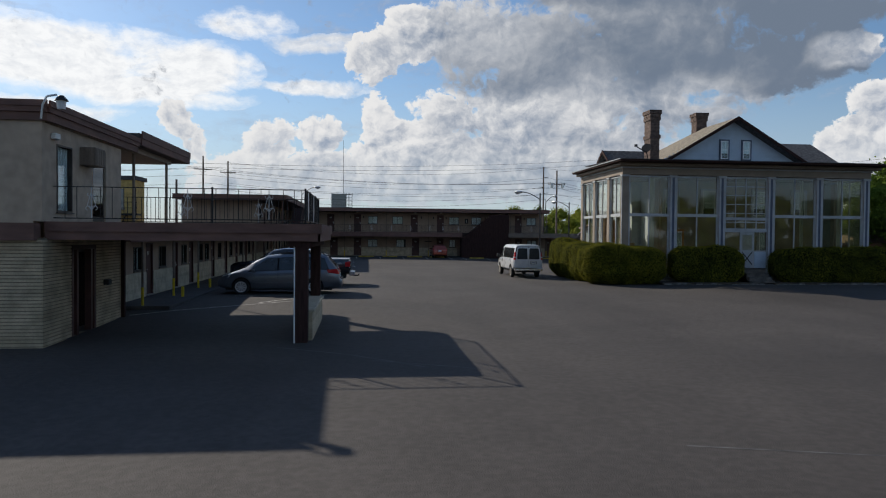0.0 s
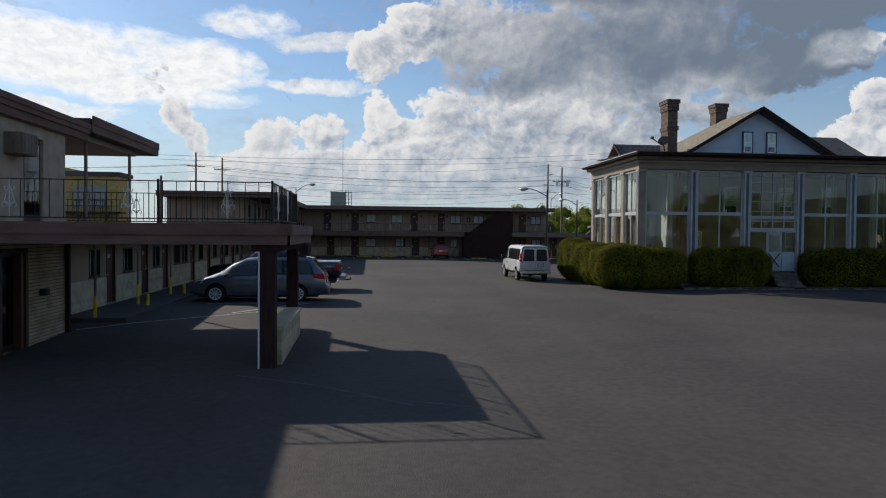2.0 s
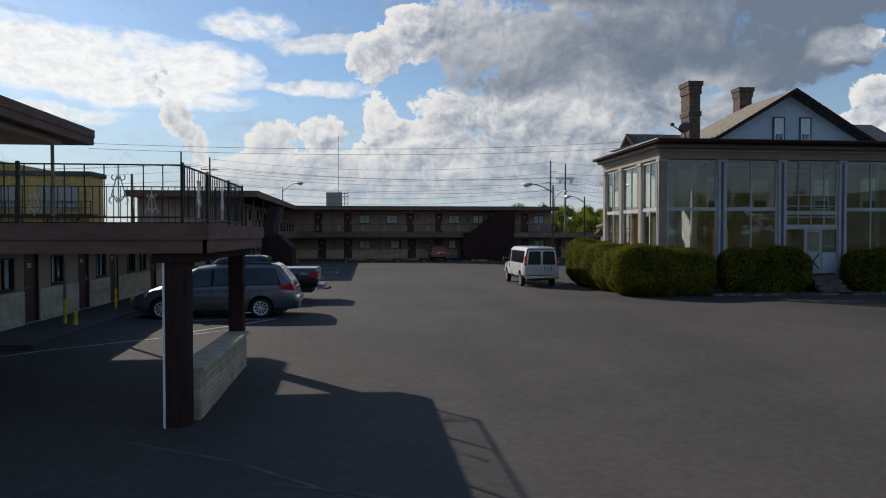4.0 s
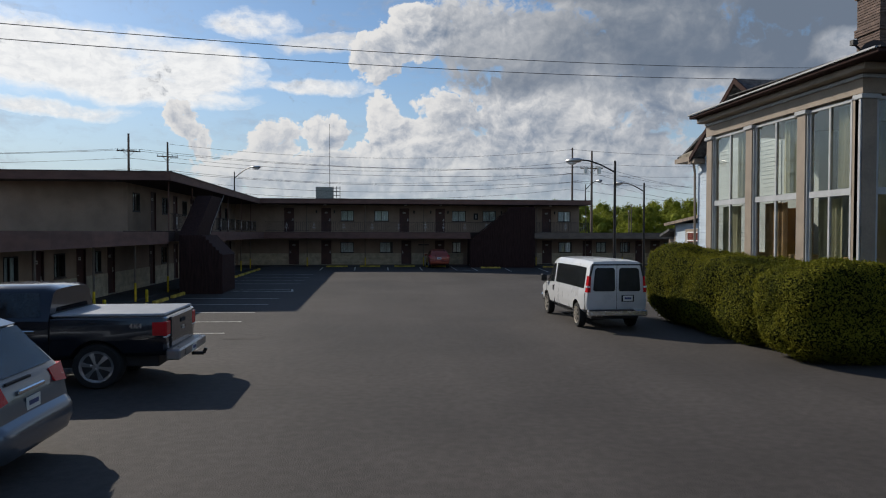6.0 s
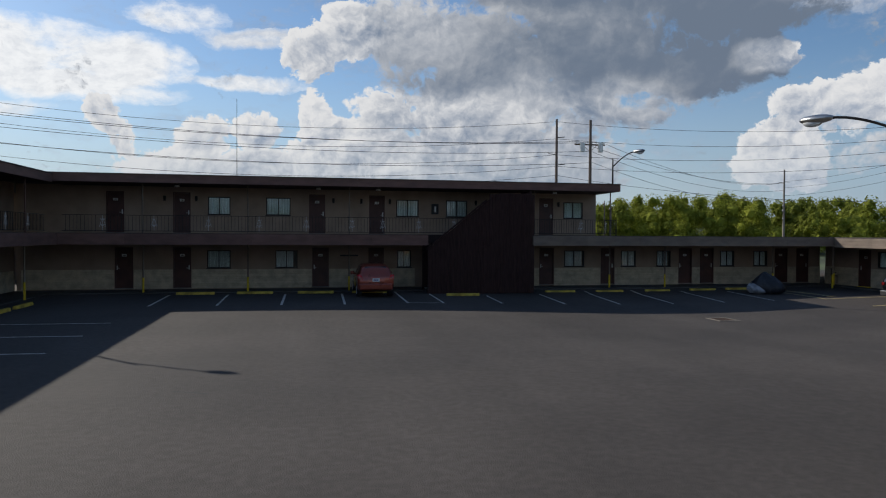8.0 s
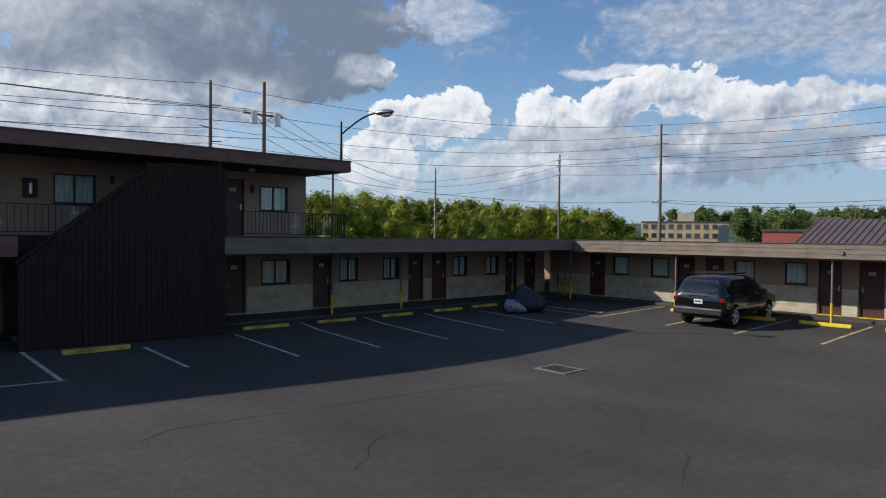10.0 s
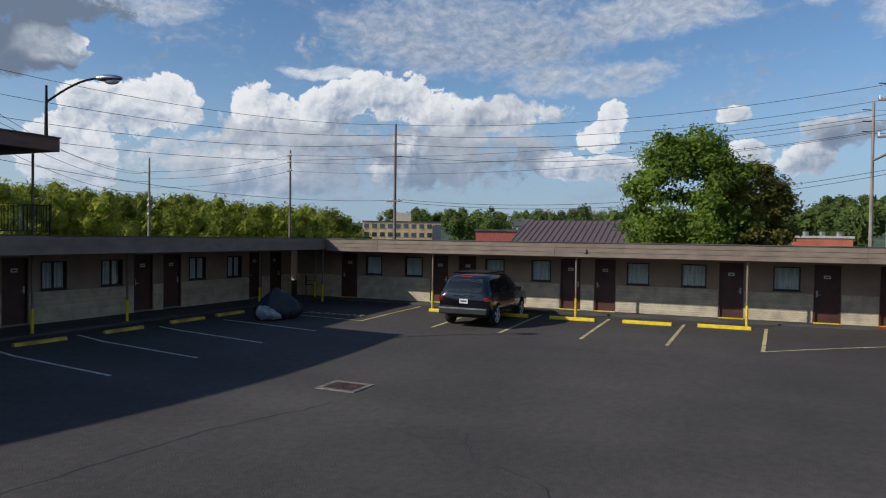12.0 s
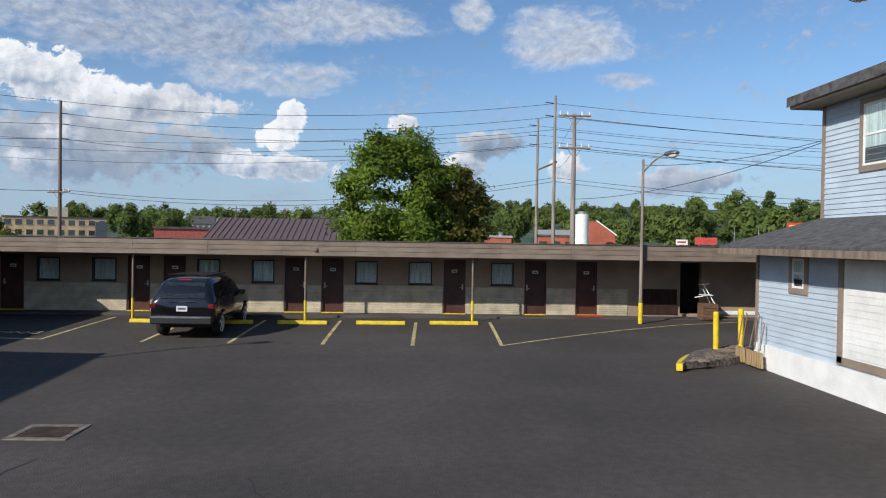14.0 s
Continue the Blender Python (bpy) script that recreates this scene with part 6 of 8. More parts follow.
def minivan():
    # rear at x = 0, nose forward at +x
    th = thing("minivan", "silver-blue minivan parked nose to the motel", "minivan", (-5.27, 24.97, gz(-7.5, 25)), 180)
    P = paint("silver_blue_paint", (0.13, 0.15, 0.18), 0.6, 0.34)
    th.scale = (1.0, 1.0, 0.96)
    st = [(-0.13, 0.38, 0.55, 0.58, 0.62, 0.70, 0.62), (-0.115, 0.33, 0.60, 0.64, 0.74, 0.80, 0.72), (-0.07, 0.29, 0.64, 0.68, 0.82, 0.875, 0.80), (-0.02, 0.28, 0.67, 0.72, 0.86, 0.90, 0.82), (0.0, 0.28, 0.74, 0.82, 0.87, 0.91, 0.82), (0.04, 0.29, 0.93, 1.02, 0.88, 0.92, 0.82),
          (0.10, 0.28, 1.02, 1.14, 0.90, 0.94, 0.82), (0.35, 0.26, 1.05, 1.47, 0.92, 0.965, 0.78), (0.55, 0.25, 1.05, 1.70, 0.93, 0.975, 0.75), (0.72, 0.24, 1.05, 1.765, 0.93, 0.98, 0.745),
          (1.1, 0.22, 1.04, 1.78, 0.93, 0.98, 0.745), (2.2, 0.20, 1.02, 1.78, 0.93, 0.98, 0.745), (3.0, 0.20, 0.99, 1.70, 0.93, 0.98, 0.73), (3.45, 0.20, 0.97, 1.5, 0.93, 0.97, 0.70),
          (3.95, 0.22, 0.96, 1.16, 0.92, 0.95, 0.68), (4.35, 0.24, 0.92, 1.0, 0.90, 0.91, 0.66), (4.8, 0.26, 0.78, 0.82, 0.84, 0.82, 0.6), (5.05, 0.34, 0.6, 0.64, 0.70, 0.66, 0.5)]
    body = car_body(th, st, P, "silver-blue painted body")
    for s in (1, -1):
        side_glass(th, st, 0.42, 3.8, s, taper0=0.2, taper1=0.8, lo=0.06, hi=0.81, n=14, name="window_band", material=M_BLACKP, out=0.004)
        side_glass(th, st, 0.5, 1.55, s, taper0=0.1)
        side_glass(th, st, 1.62, 2.5, s)
        side_glass(th, st, 2.57, 3.75, s, taper1=0.75, hi=0.8)
        seam(th, 1.58, 0.985, 0.4, 1.0, s)
        seam(th, 2.54, 0.985, 0.35, 1.0, s)
        lbox(th, "door_handle", (1.75, s * 0.985, 0.86, 1.95, s * 1.01, 0.9), P)
        lbox(th, "door_handle", (2.65, s * 0.985, 0.85, 2.85, s * 1.01, 0.89), P)
        lbox(th, "roof_rail", (0.75, s * 0.62, 1.75, 2.5, s * 0.66, 1.81), M_IRON)
        lbox(th, "side_moulding", (1.5, s * 0.985, 0.5, 3.5, s * 1.003, 0.56), P)
        lamp = hull([(-0.012, s * 0.56, 0.94), (0.07, s * 0.56, 1.11), (-0.02, s * 0.84, 0.91), (0.02, s * 0.945, 0.90), (0.10, s * 0.962, 1.13), (0.52, s * 0.996, 1.09), (0.46, s * 1.002, 0.96), (0.3, s * 0.6, 1.0)])
        part("tail_light", lamp, M_TAIL, th, "wide red tail lamp wrapping the corner", local=True)
        part("head_light", PR([(4.55, s * 0.86, 0.74), (4.9, s * 0.68, 0.7), (4.8, s * 0.72, 0.83), (4.45, s * 0.88, 0.88)], (0.01, s * 0.03, 0)), M_LAMPG, th, "clear head lamp", local=True)
    quad_glass(th, [(0.105, -0.72, 1.19), (0.105, 0.72, 1.19), (0.49, 0.64, 1.67), (0.49, -0.64, 1.67)], t=0.025)
    part("spoiler", hull([(x, y, z) for y in (-0.62, 0.62) for x, z in ((0.49, 1.70), (0.52, 1.68), (0.74, 1.765), (0.70, 1.778))]), P, th, local=True)
    quad_glass(th, [(3.98, -0.62, 1.18), (3.98, 0.62, 1.18), (3.12, 0.58, 1.70), (3.12, -0.58, 1.70)], "windscreen", t=0.02)
    lbox(th, "lower_valance", (-0.128, -0.60, 0.36, 0.05, 0.60, 0.43), M_BLACKP, bev=0.02)
    lbox(th, "hatch_handle", (-0.01, -0.3, 0.96, 0.03, 0.3, 1.02), M_CHROME)
    lbox(th, "rear_wiper", (0.06, -0.1, 1.1, 0.1, 0.45, 1.13), M_BLACKP, bev=0.004)
    plate_of(th, -0.004, 0, 0.82)
    mirror(th, 3.55, 0.94, 0.98, P)
    arches(th, [body], (1.05, 4.05), 0.34, 0.998)
    for x in (1.05, 4.05):
        for s in (1, -1):
            wheel(th, x, s * 0.955, 0.335, s, spokes=10)
    lbox(th, "underbody", (0.3, -0.8, 0.18, 4.7, 0.8, 0.3), M_BLACKP)


def pickup():
    th = thing("pickup_truck", "dark navy crew-cab pickup with a covered bed", "pickup truck", (-4.95, 30.05, 0.0), 180)
    th.scale = (1.0, 1.0, 0.945)
    P = paint("dark_navy_paint", (0.012, 0.016, 0.026), 0.4, 0.22)
    st = [(0.0, 0.62, 1.30, 1.31, 0.86, 0.95, 0.86), (0.05, 0.6, 1.34, 1.35, 0.95, 0.99, 0.9), (1.75, 0.55, 1.33, 1.34, 0.96, 0.99, 0.9), (1.95, 0.5, 1.32, 1.33, 0.96, 0.99, 0.9)]
    bed = car_body(th, st, P, "dark navy cargo bed")
    cab = [(1.98, 0.45, 1.30, 1.86, 0.96, 0.99, 0.72), (2.15, 0.42, 1.30, 1.92, 0.96, 0.99, 0.74), (3.2, 0.42, 1.28, 1.94, 0.96, 0.99, 0.75), (3.75, 0.42, 1.26, 1.86, 0.96, 0.99, 0.73), (4.45, 0.42, 1.22, 1.36, 0.96, 0.98, 0.78),
           (4.7, 0.42, 1.22, 1.28, 0.96, 0.97, 0.8), (5.6, 0.45, 1.12, 1.18, 0.95, 0.95, 0.8), (5.8, 0.5, 1.0, 1.05, 0.88, 0.88, 0.75)]
    cab_body = car_body(th, cab, P, "dark navy cab")
    cab_body.name = "cab"
    for s in (1, -1):
        side_glass(th, cab, 2.12, 3.05, s, taper0=0.08)
        side_glass(th, cab, 3.12, 4.3, s, taper1=0.62)
        seam(th, 3.08, 0.995, 0.55, 1.28, s)
        seam(th, 1.965, 0.985, 0.55, 1.33, s)
        lbox(th, "door_handle", (2.2, s * 0.99, 1.08, 2.42, s * 1.02, 1.12), M_CHROME)
        lbox(th, "door_handle", (3.2, s * 0.99, 1.07, 3.42, s * 1.02, 1.11), M_CHROME)
        lbox(th, "tail_light", (-0.02, s * 0.74, 0.98, 0.24, s * 1.0, 1.26), M_TAIL, "red tail lamp with clear border", bev=0.02)
        lbox(th, "lamp_border", (-0.012, s * 0.73, 0.95, 0.25, s * 0.99, 0.985), M_LAMPG, bev=0.01)
        lbox(th, "running_board", (2.1, s * 0.94, 0.38, 4.2, s * 1.08, 0.44), M_BLACKP)
        cv = bpy.data.curves.new("bed_lettering", "FONT")
        cv.body, cv.size, cv.extrude = "4X4", 0.13, 0.002
        tx = new("bed_lettering", cv)
        tx.parent = th
        tx.matrix_local = pose(0.62 if s > 0 else 0.34, s * 1.004, 1.14, 90, 0, 180 if s > 0 else 0)
        cv.materials.append(M_METAL)
    quad_glass(th, [(1.965, -0.66, 1.42), (1.965, 0.66, 1.42), (2.03, 0.60, 1.80), (2.03, -0.60, 1.80)], t=0.02)
    quad_glass(th, [(4.46, -0.70, 1.38), (4.46, 0.70, 1.38), (3.82, 0.62, 1.86), (3.82, -0.62, 1.86)], "windscreen", t=0.02)
    lbox(th, "bed_cover", (0.03, -0.9, 1.345, 1.97, 0.9, 1.40), mat("grey_vinyl", (0.33, 0.34, 0.36), 0.45, vary=0.06), "grey vinyl bed cover", bev=0.02)
    lbox(th, "tailgate", (-0.03, -0.72, 0.72, 0.02, 0.72, 1.32), P, "dark tailgate", bev=0.02)
    lbox(th, "tailgate_handle", (-0.045, -0.14, 1.14, -0.03, 0.14, 1.22), M_BLACKP)
    lbox(th, "badge", (-0.045, -0.08, 1.0, -0.03, 0.08, 1.06), M_METAL)
    b = lbox(th, "rear_bumper", (-0.24, -0.95, 0.52, 0.02, 0.95, 0.72), mat("dark_chrome", (0.35, 0.35, 0.36), 0.3, metal=0.8), "dull chrome step bumper", bev=0.03)
    plate_of(th, -0.24, 0.0, 0.62)
    part("tow_hitch", path_tube(bmesh.new(), [(-0.2, 0, 0.48), (-0.42, 0, 0.48), (-0.46, 0, 0.58)], 0.035), M_IRON, th, local=True)
    mirror(th, 4.0, 0.97, 1.2, P)
    arches(th, [bed], (1.18,), 0.42, 1.006)
    arches(th, [cab_body], (4.9,), 0.42, 1.006)
    for x in (1.18, 4.9):
        for s in (1, -1):
            wheel(th, x, s * 0.975, 0.425, s, spokes=6, w=0.28, rim=mat("dull_chrome_wheel", (0.42, 0.43, 0.45), 0.25, metal=0.7, bump=0))
    lbox(th, "underbody", (0.2, -0.7, 0.36, 5.5, 0.7, 0.62), M_BLACKP)
    lbox(th, "grille", (5.78, -0.6, 0.72, 5.84, 0.6, 1.0), M_CHROME)


def cargo_van():
    th = thing("passenger_van", "white passenger van with long dark side windows", "van", (5.6, 35.25, 0.0), 90)
    th.scale = (0.93, 0.875, 0.965)
    P = mat("white_van_paint", (0.56, 0.565, 0.57), 0.3, vary=0.03, scale=1.5, fine=50, bump=0.0, coat=0.6)
    st = [(0.0, 0.62, 1.12, 1.98, 0.94, 0.97, 0.80), (0.04, 0.55, 1.12, 2.05, 0.98, 1.0, 0.84), (1.0, 0.46, 1.12, 2.09, 0.99, 1.01, 0.85), (3.6, 0.44, 1.12, 2.08, 0.99, 1.01, 0.85),
          (4.1, 0.44, 1.12, 2.02, 0.99, 1.01, 0.83), (4.45, 0.44, 1.12, 1.75, 0.99, 1.0, 0.78), (4.95, 0.46, 1.12, 1.26, 0.98, 0.99, 0.78), (5.25, 0.46, 1.08, 1.16, 0.97, 0.96, 0.76), (5.62, 0.46, 1.0, 1.04, 0.92, 0.9, 0.72), (5.7, 0.5, 0.92, 0.95, 0.86, 0.84, 0.7)]
    body = car_body(th, st, P, "white painted van body")
    for s in (1, -1):
        side_glass(th, st, 0.34, 3.55, s, lo=0.12, hi=0.78, n=10)
        side_glass(th, st, 3.75, 4.78, s, lo=0.10, hi=0.78, taper1=0.5)
        seam(th, 3.65, 1.012, 0.5, 1.12, s)
        seam(th, 0.16, 1.012, 0.6, 1.12, s)
        seam(th, 4.75, 1.005, 0.55, 1.12, s)
        lbox(th, "door_handle", (3.74, s * 1.005, 0.92, 3.80, s * 1.04, 1.1), M_BLACKP, bev=0.008)
        part("tail_light", hull([(-0.025, s * 0.88, 1.14), (-0.025, s * 0.985, 1.14), (0.12, s * 1.018, 1.14), (-0.02, s * 0.86, 1.60), (-0.02, s * 0.93, 1.62), (0.12, s * 0.955, 1.62)]), M_TAIL, th, "tall red tail lamp", local=True)
        lbox(th, "reverse_lamp", (-0.03, s * 0.885, 1.27, 0.11, s * 1.0, 1.33), M_LAMPG, bev=0.01)
        lbox(th, "head_light", (5.6, s * 0.62, 0.78, 5.72, s * 0.9, 0.96), M_LAMPG)
        pane = [(-0.004, s * y, z) for y, z in ((0.10, 1.17), (0.06, 1.22), (0.07, 1.80), (0.12, 1.86), (0.66, 1.86), (0.73, 1.80), (0.79, 1.22), (0.75, 1.17))]
        part("rear_door_window", PR(pane, (-0.014, 0, 0)), mat("privacy_glass", (0.022, 0.027, 0.033), 0.2, vary=0.1, bump=0.0, spec=0.35), th, "dark tinted glass", local=True)
        # shadow along the rounded rear pillar, put on as a black strip
        part("black_pillar", PR([(-0.002, s * y, z) for y, z in ((0.86, 1.60), (0.93, 1.60), (0.83, 1.95), (0.77, 1.95))], (-0.012, 0, 0)), M_BLACKP, th, "rear pillar edge blackened as edge shadow", local=True)
    part("rear_door_seam", B(-0.006, -0.006, 0.62, 0.0, 0.006, 1.98), M_BLACKP, th, local=True)
    # black strip painted in as the shadow under the roof's rear edge
    part("upper_dark_edge", B(-0.004, -0.82, 1.93, 0.05, 0.82, 1.97), M_BLACKP, th, local=True)
    lbox(th, "badge", (-0.012, 0.5, 0.86, 0.0, 0.78, 0.88), M_METAL, bev=0.003)
    lbox(th, "rear_bumper", (-0.16, -0.98, 0.45, 0.06, 0.98, 0.63), mat("dull_chrome", (0.6, 0.6, 0.6), 0.25, metal=0.9), "step bumper", bev=0.03)
    lbox(th, "bumper_step", (-0.165, -0.55, 0.6, 0.0, 0.98, 0.64), M_BLACKP)
    lbox(th, "plate_recess", (-0.01, -0.58, 0.86, -0.001, -0.16, 1.06), M_BLACKP, bev=0.003)
    plate_of(th, -0.011, -0.37, 0.96)
    quad_glass(th, [(4.9, -0.74, 1.30), (4.9, 0.74, 1.30), (4.2, 0.72, 1.97), (4.2, -0.72, 1.97)], "windscreen", t=0.02)
    for s in (1, -1):
        lbox(th, "door_mirror", (4.6, s * 1.02, 1.18, 4.78, s * 1.24, 1.42), M_BLACKP, "black door mirror", bev=0.04)
    arches(th, [body], (1.05, 4.75), 0.385, 1.026)
    for x in (1.05, 4.75):
        for s in (1, -1):
            wheel(th, x, s * 0.985, 0.375, s, spokes=8, rim=mat("steel_wheel", (0.42, 0.38, 0.33), 0.4, metal=0.7))
    lbox(th, "underbody", (0.15, -0.8, 0.34, 5.4, 0.8, 0.56), M_BLACKP)
    lbox(th, "front_bumper", (5.6, -0.94, 0.42, 5.82, 0.94, 0.66), M_CHROME, bev=0.04)
    cap = part("fuel_door", T((1.95, 1.0, 0.86), (1.95, 1.016, 0.86), 0.09, n=16), P, th, local=True)


def hatchback():
    th = thing("hatchback_car", "small orange-red hatchback parked by the stair", "car", (4.0, 70.25, 0.0), 90)
    P = paint("orange_red_paint", (0.30, 0.055, 0.03), 0.45, 0.3)
    st = [(0.0, 0.5, 0.86, 0.88, 0.66, 0.72, 0.62), (0.06, 0.32, 0.92, 1.0, 0.78, 0.80, 0.64), (0.22, 0.26, 0.95, 1.28, 0.81, 0.83, 0.60), (0.5, 0.22, 0.95, 1.46, 0.82, 0.84, 0.56), (1.6, 0.2, 0.93, 1.5, 0.82, 0.84, 0.58),
          (2.2, 0.2, 0.92, 1.42, 0.82, 0.84, 0.58), (2.95, 0.2, 0.9, 1.0, 0.82, 0.82, 0.6), (3.6, 0.24, 0.78, 0.84, 0.78, 0.76, 0.55), (3.9, 0.32, 0.6, 0.64, 0.66, 0.62, 0.5)]
    body = car_body(th, st, P, "orange-red painted body")
    for s in (1, -1):
        side_glass(th, st, 0.5, 1.45, s, taper0=0.15)
        side_glass(th, st, 1.52, 2.7, s, taper1=0.55)
        part("tail_light", PR([(0.01, s * 0.58, 0.80), (0.08, s * 0.815, 0.80), (0.2, s * 0.835, 1.02), (0.06, s * 0.66, 1.02)], (-0.03, 0, 0)), M_TAIL, th, "red tail lamp", local=True)
        seam(th, 1.48, 0.845, 0.35, 0.92, s)
    quad_glass(th, [(0.09, -0.56, 1.0), (0.09, 0.56, 1.0), (0.34, 0.48, 1.38), (0.34, -0.48, 1.38)], t=0.02)
    quad_glass(th, [(2.9, -0.56, 1.02), (2.9, 0.56, 1.02), (2.3, 0.5, 1.42), (2.3, -0.5, 1.42)], "windscreen", t=0.02)
    lbox(th, "rear_bumper", (-0.06, -0.76, 0.34, 0.12, 0.76, 0.62), P, bev=0.05)
    plate_of(th, -0.01, 0, 0.78)
    mirror(th, 2.35, 0.8, 0.92, P)
    arches(th, [body], (0.65, 3.1), 0.3, 0.856)
    for x in (0.65, 3.1):
        for s in (1, -1):
            wheel(th, x, s * 0.82, 0.29, s, spokes=5)


def suv():
    th = thing("sport_utility_vehicle", "black sport utility vehicle with roof rack facing the doors", "car", (25.75, 64.0, gz(27.5, 64)), 0)
    P = paint("black_paint", (0.008, 0.008, 0.010), 0.3, 0.2)
    st = [(0.0, 0.6, 1.0, 1.05, 0.80, 0.86, 0.72), (0.05, 0.45, 1.08, 1.15, 0.88, 0.91, 0.73), (0.2, 0.40, 1.12, 1.5, 0.91, 0.93, 0.71), (0.42, 0.38, 1.12, 1.7, 0.92, 0.94, 0.70), (1.0, 0.36, 1.12, 1.77, 0.92, 0.94, 0.71),
          (2.3, 0.35, 1.1, 1.77, 0.92, 0.94, 0.71), (2.85, 0.35, 1.08, 1.68, 0.92, 0.94, 0.7), (3.5, 0.36, 1.06, 1.18, 0.92, 0.93, 0.72), (4.4, 0.4, 0.98, 1.04, 0.9, 0.88, 0.7), (4.75, 0.45, 0.85, 0.9, 0.82, 0.78, 0.62)]
    body = car_body(th, st, P, "glossy black body")
    for s in (1, -1):
        side_glass(th, st, 0.32, 1.15, s, taper0=0.12)
        side_glass(th, st, 1.22, 2.05, s)
        side_glass(th, st, 2.12, 3.25, s, taper1=0.55)
        seam(th, 1.18, 0.945, 0.5, 1.1, s)
        seam(th, 2.08, 0.945, 0.5, 1.1, s)
        lbox(th, "roof_rail", (0.5, s * 0.56, 1.80, 2.5, s * 0.60, 1.86), M_IRON)
        lbox(th, "tail_light", (-0.02, s * 0.76, 0.88, 0.16, s * 0.93, 1.02), mat("dark_red_lens", (0.20, 0.012, 0.014), 0.2, spec=0.5, bump=0), "red tail lamp", bev=0.02)
        lbox(th, "door_handle", (1.3, s * 0.94, 0.98, 1.5, s * 0.965, 1.02), P)
        lbox(th, "side_moulding", (0.9, s * 0.935, 0.62, 3.2, s * 0.96, 0.7), M_METAL)
        lbox(th, "head_light", (4.5, s * 0.55, 0.72, 4.76, s * 0.82, 0.88), M_LAMPG)
    for k in range(3):
        lbox(th, "rack_bar", (0.75 + 0.65 * k, -0.58, 1.84, 0.80 + 0.65 * k, 0.58, 1.87), M_IRON, bev=0.005)
    quad_glass(th, [(0.045, -0.64, 1.18), (0.045, 0.64, 1.18), (0.30, 0.58, 1.64), (0.30, -0.58, 1.64)], t=0.02)
    quad_glass(th, [(3.48, -0.64, 1.2), (3.48, 0.64, 1.2), (2.92, 0.6, 1.68), (2.92, -0.6, 1.68)], "windscreen", t=0.02)
    lbox(th, "brake_lamp", (0.24, -0.2, 1.70, 0.3, 0.2, 1.73), M_TAIL)
    lbox(th, "chrome_strip", (-0.03, -0.38, 1.06, 0.0, 0.38, 1.10), M_CHROME, "chrome hatch strip", bev=0.006)
    lbox(th, "rear_bumper", (-0.12, -0.9, 0.42, 0.08, 0.9, 0.66), M_BLACKP, bev=0.04)
    lbox(th, "bumper_strip", (-0.13, -0.88, 0.60, -0.1, 0.88, 0.66), M_METAL)
    plate_of(th, -0.015, 0, 0.88)
    mirror(th, 3.0, 0.92, 1.1, P)
    arches(th, [body], (0.85, 3.75), 0.37, 0.957)
    for x in (0.85, 3.75):
        for s in (1, -1):
            wheel(th, x, s * 0.92, 0.365, s, spokes=5)
    lbox(th, "underbody", (0.2, -0.7, 0.3, 4.4, 0.7, 0.45), M_BLACKP)


minivan()
pickup()
cargo_van()
hatchback()
suv()


def covered_bike():
    th = thing("covered_motorcycle", "motorcycle under a dark draped tarpaulin", "motorcycle", (24.4, 70.75, gz(24.4, 70.7)), -42)
    bm = bmesh.new()
    bmesh.ops.create_uvsphere(bm, u_segments=64, v_segments=30, radius=1.0)
    for v in bm.verts:
        x, y, z = v.co
        z2 = max(0.0, z * 0.55 + 0.45)
        ridge = 0.74 + 0.24 * math.exp(-((x + 0.15) / 0.5) ** 2) + 0.06 * math.exp(-((x - 0.5) / 0.22) ** 2)
        a = math.atan2(y, x)
        fold = 1 + (0.10 * math.sin(9 * a + 3 * z2) + 0.05 * math.sin(23 * a)) * (1 - z2)
        w = noise.noise(Vector((x * 3, y * 3, z * 3 + 4)))
        v.co = Vector((x * 0.92 * (1 - 0.22 * z2) * fold, y * 0.62 * (1 - 0.62 * z2) * fold + 0.05 * math.sin(5 * x), z2 * 1.16 * ridge + 0.06 * w * z2))
    part("tarpaulin", bm, mat("black_tarpaulin", (0.022, 0.024, 0.03), 0.45, vary=0.2, scale=3, fine=12, bump=0.5), th, smooth=True, local=True)
    bm = bmesh.new()
    bmesh.ops.create_uvsphere(bm, u_segments=40, v_segments=16, radius=1.0)
    for v in bm.verts:
        x, y, z = v.co
        w = noise.noise(Vector((x * 2.5, y * 2.5, z + 9)))
        h = max(0.0, z * 0.5 + 0.5) * (0.55 - 0.3 * x) + 0.10 * w
        v.co = Vector((-0.42 + x * 0.46 + 0.06 * w, -0.46 + y * (0.26 - 0.06 * x), max(0.0, h * 0.8)))
    part("tarpaulin_flap", bm, mat("grey_tarpaulin", (0.30, 0.32, 0.35), 0.6, vary=0.2, scale=4), th, "pale grey tarpaulin edge", smooth=True, local=True)


covered_bike()


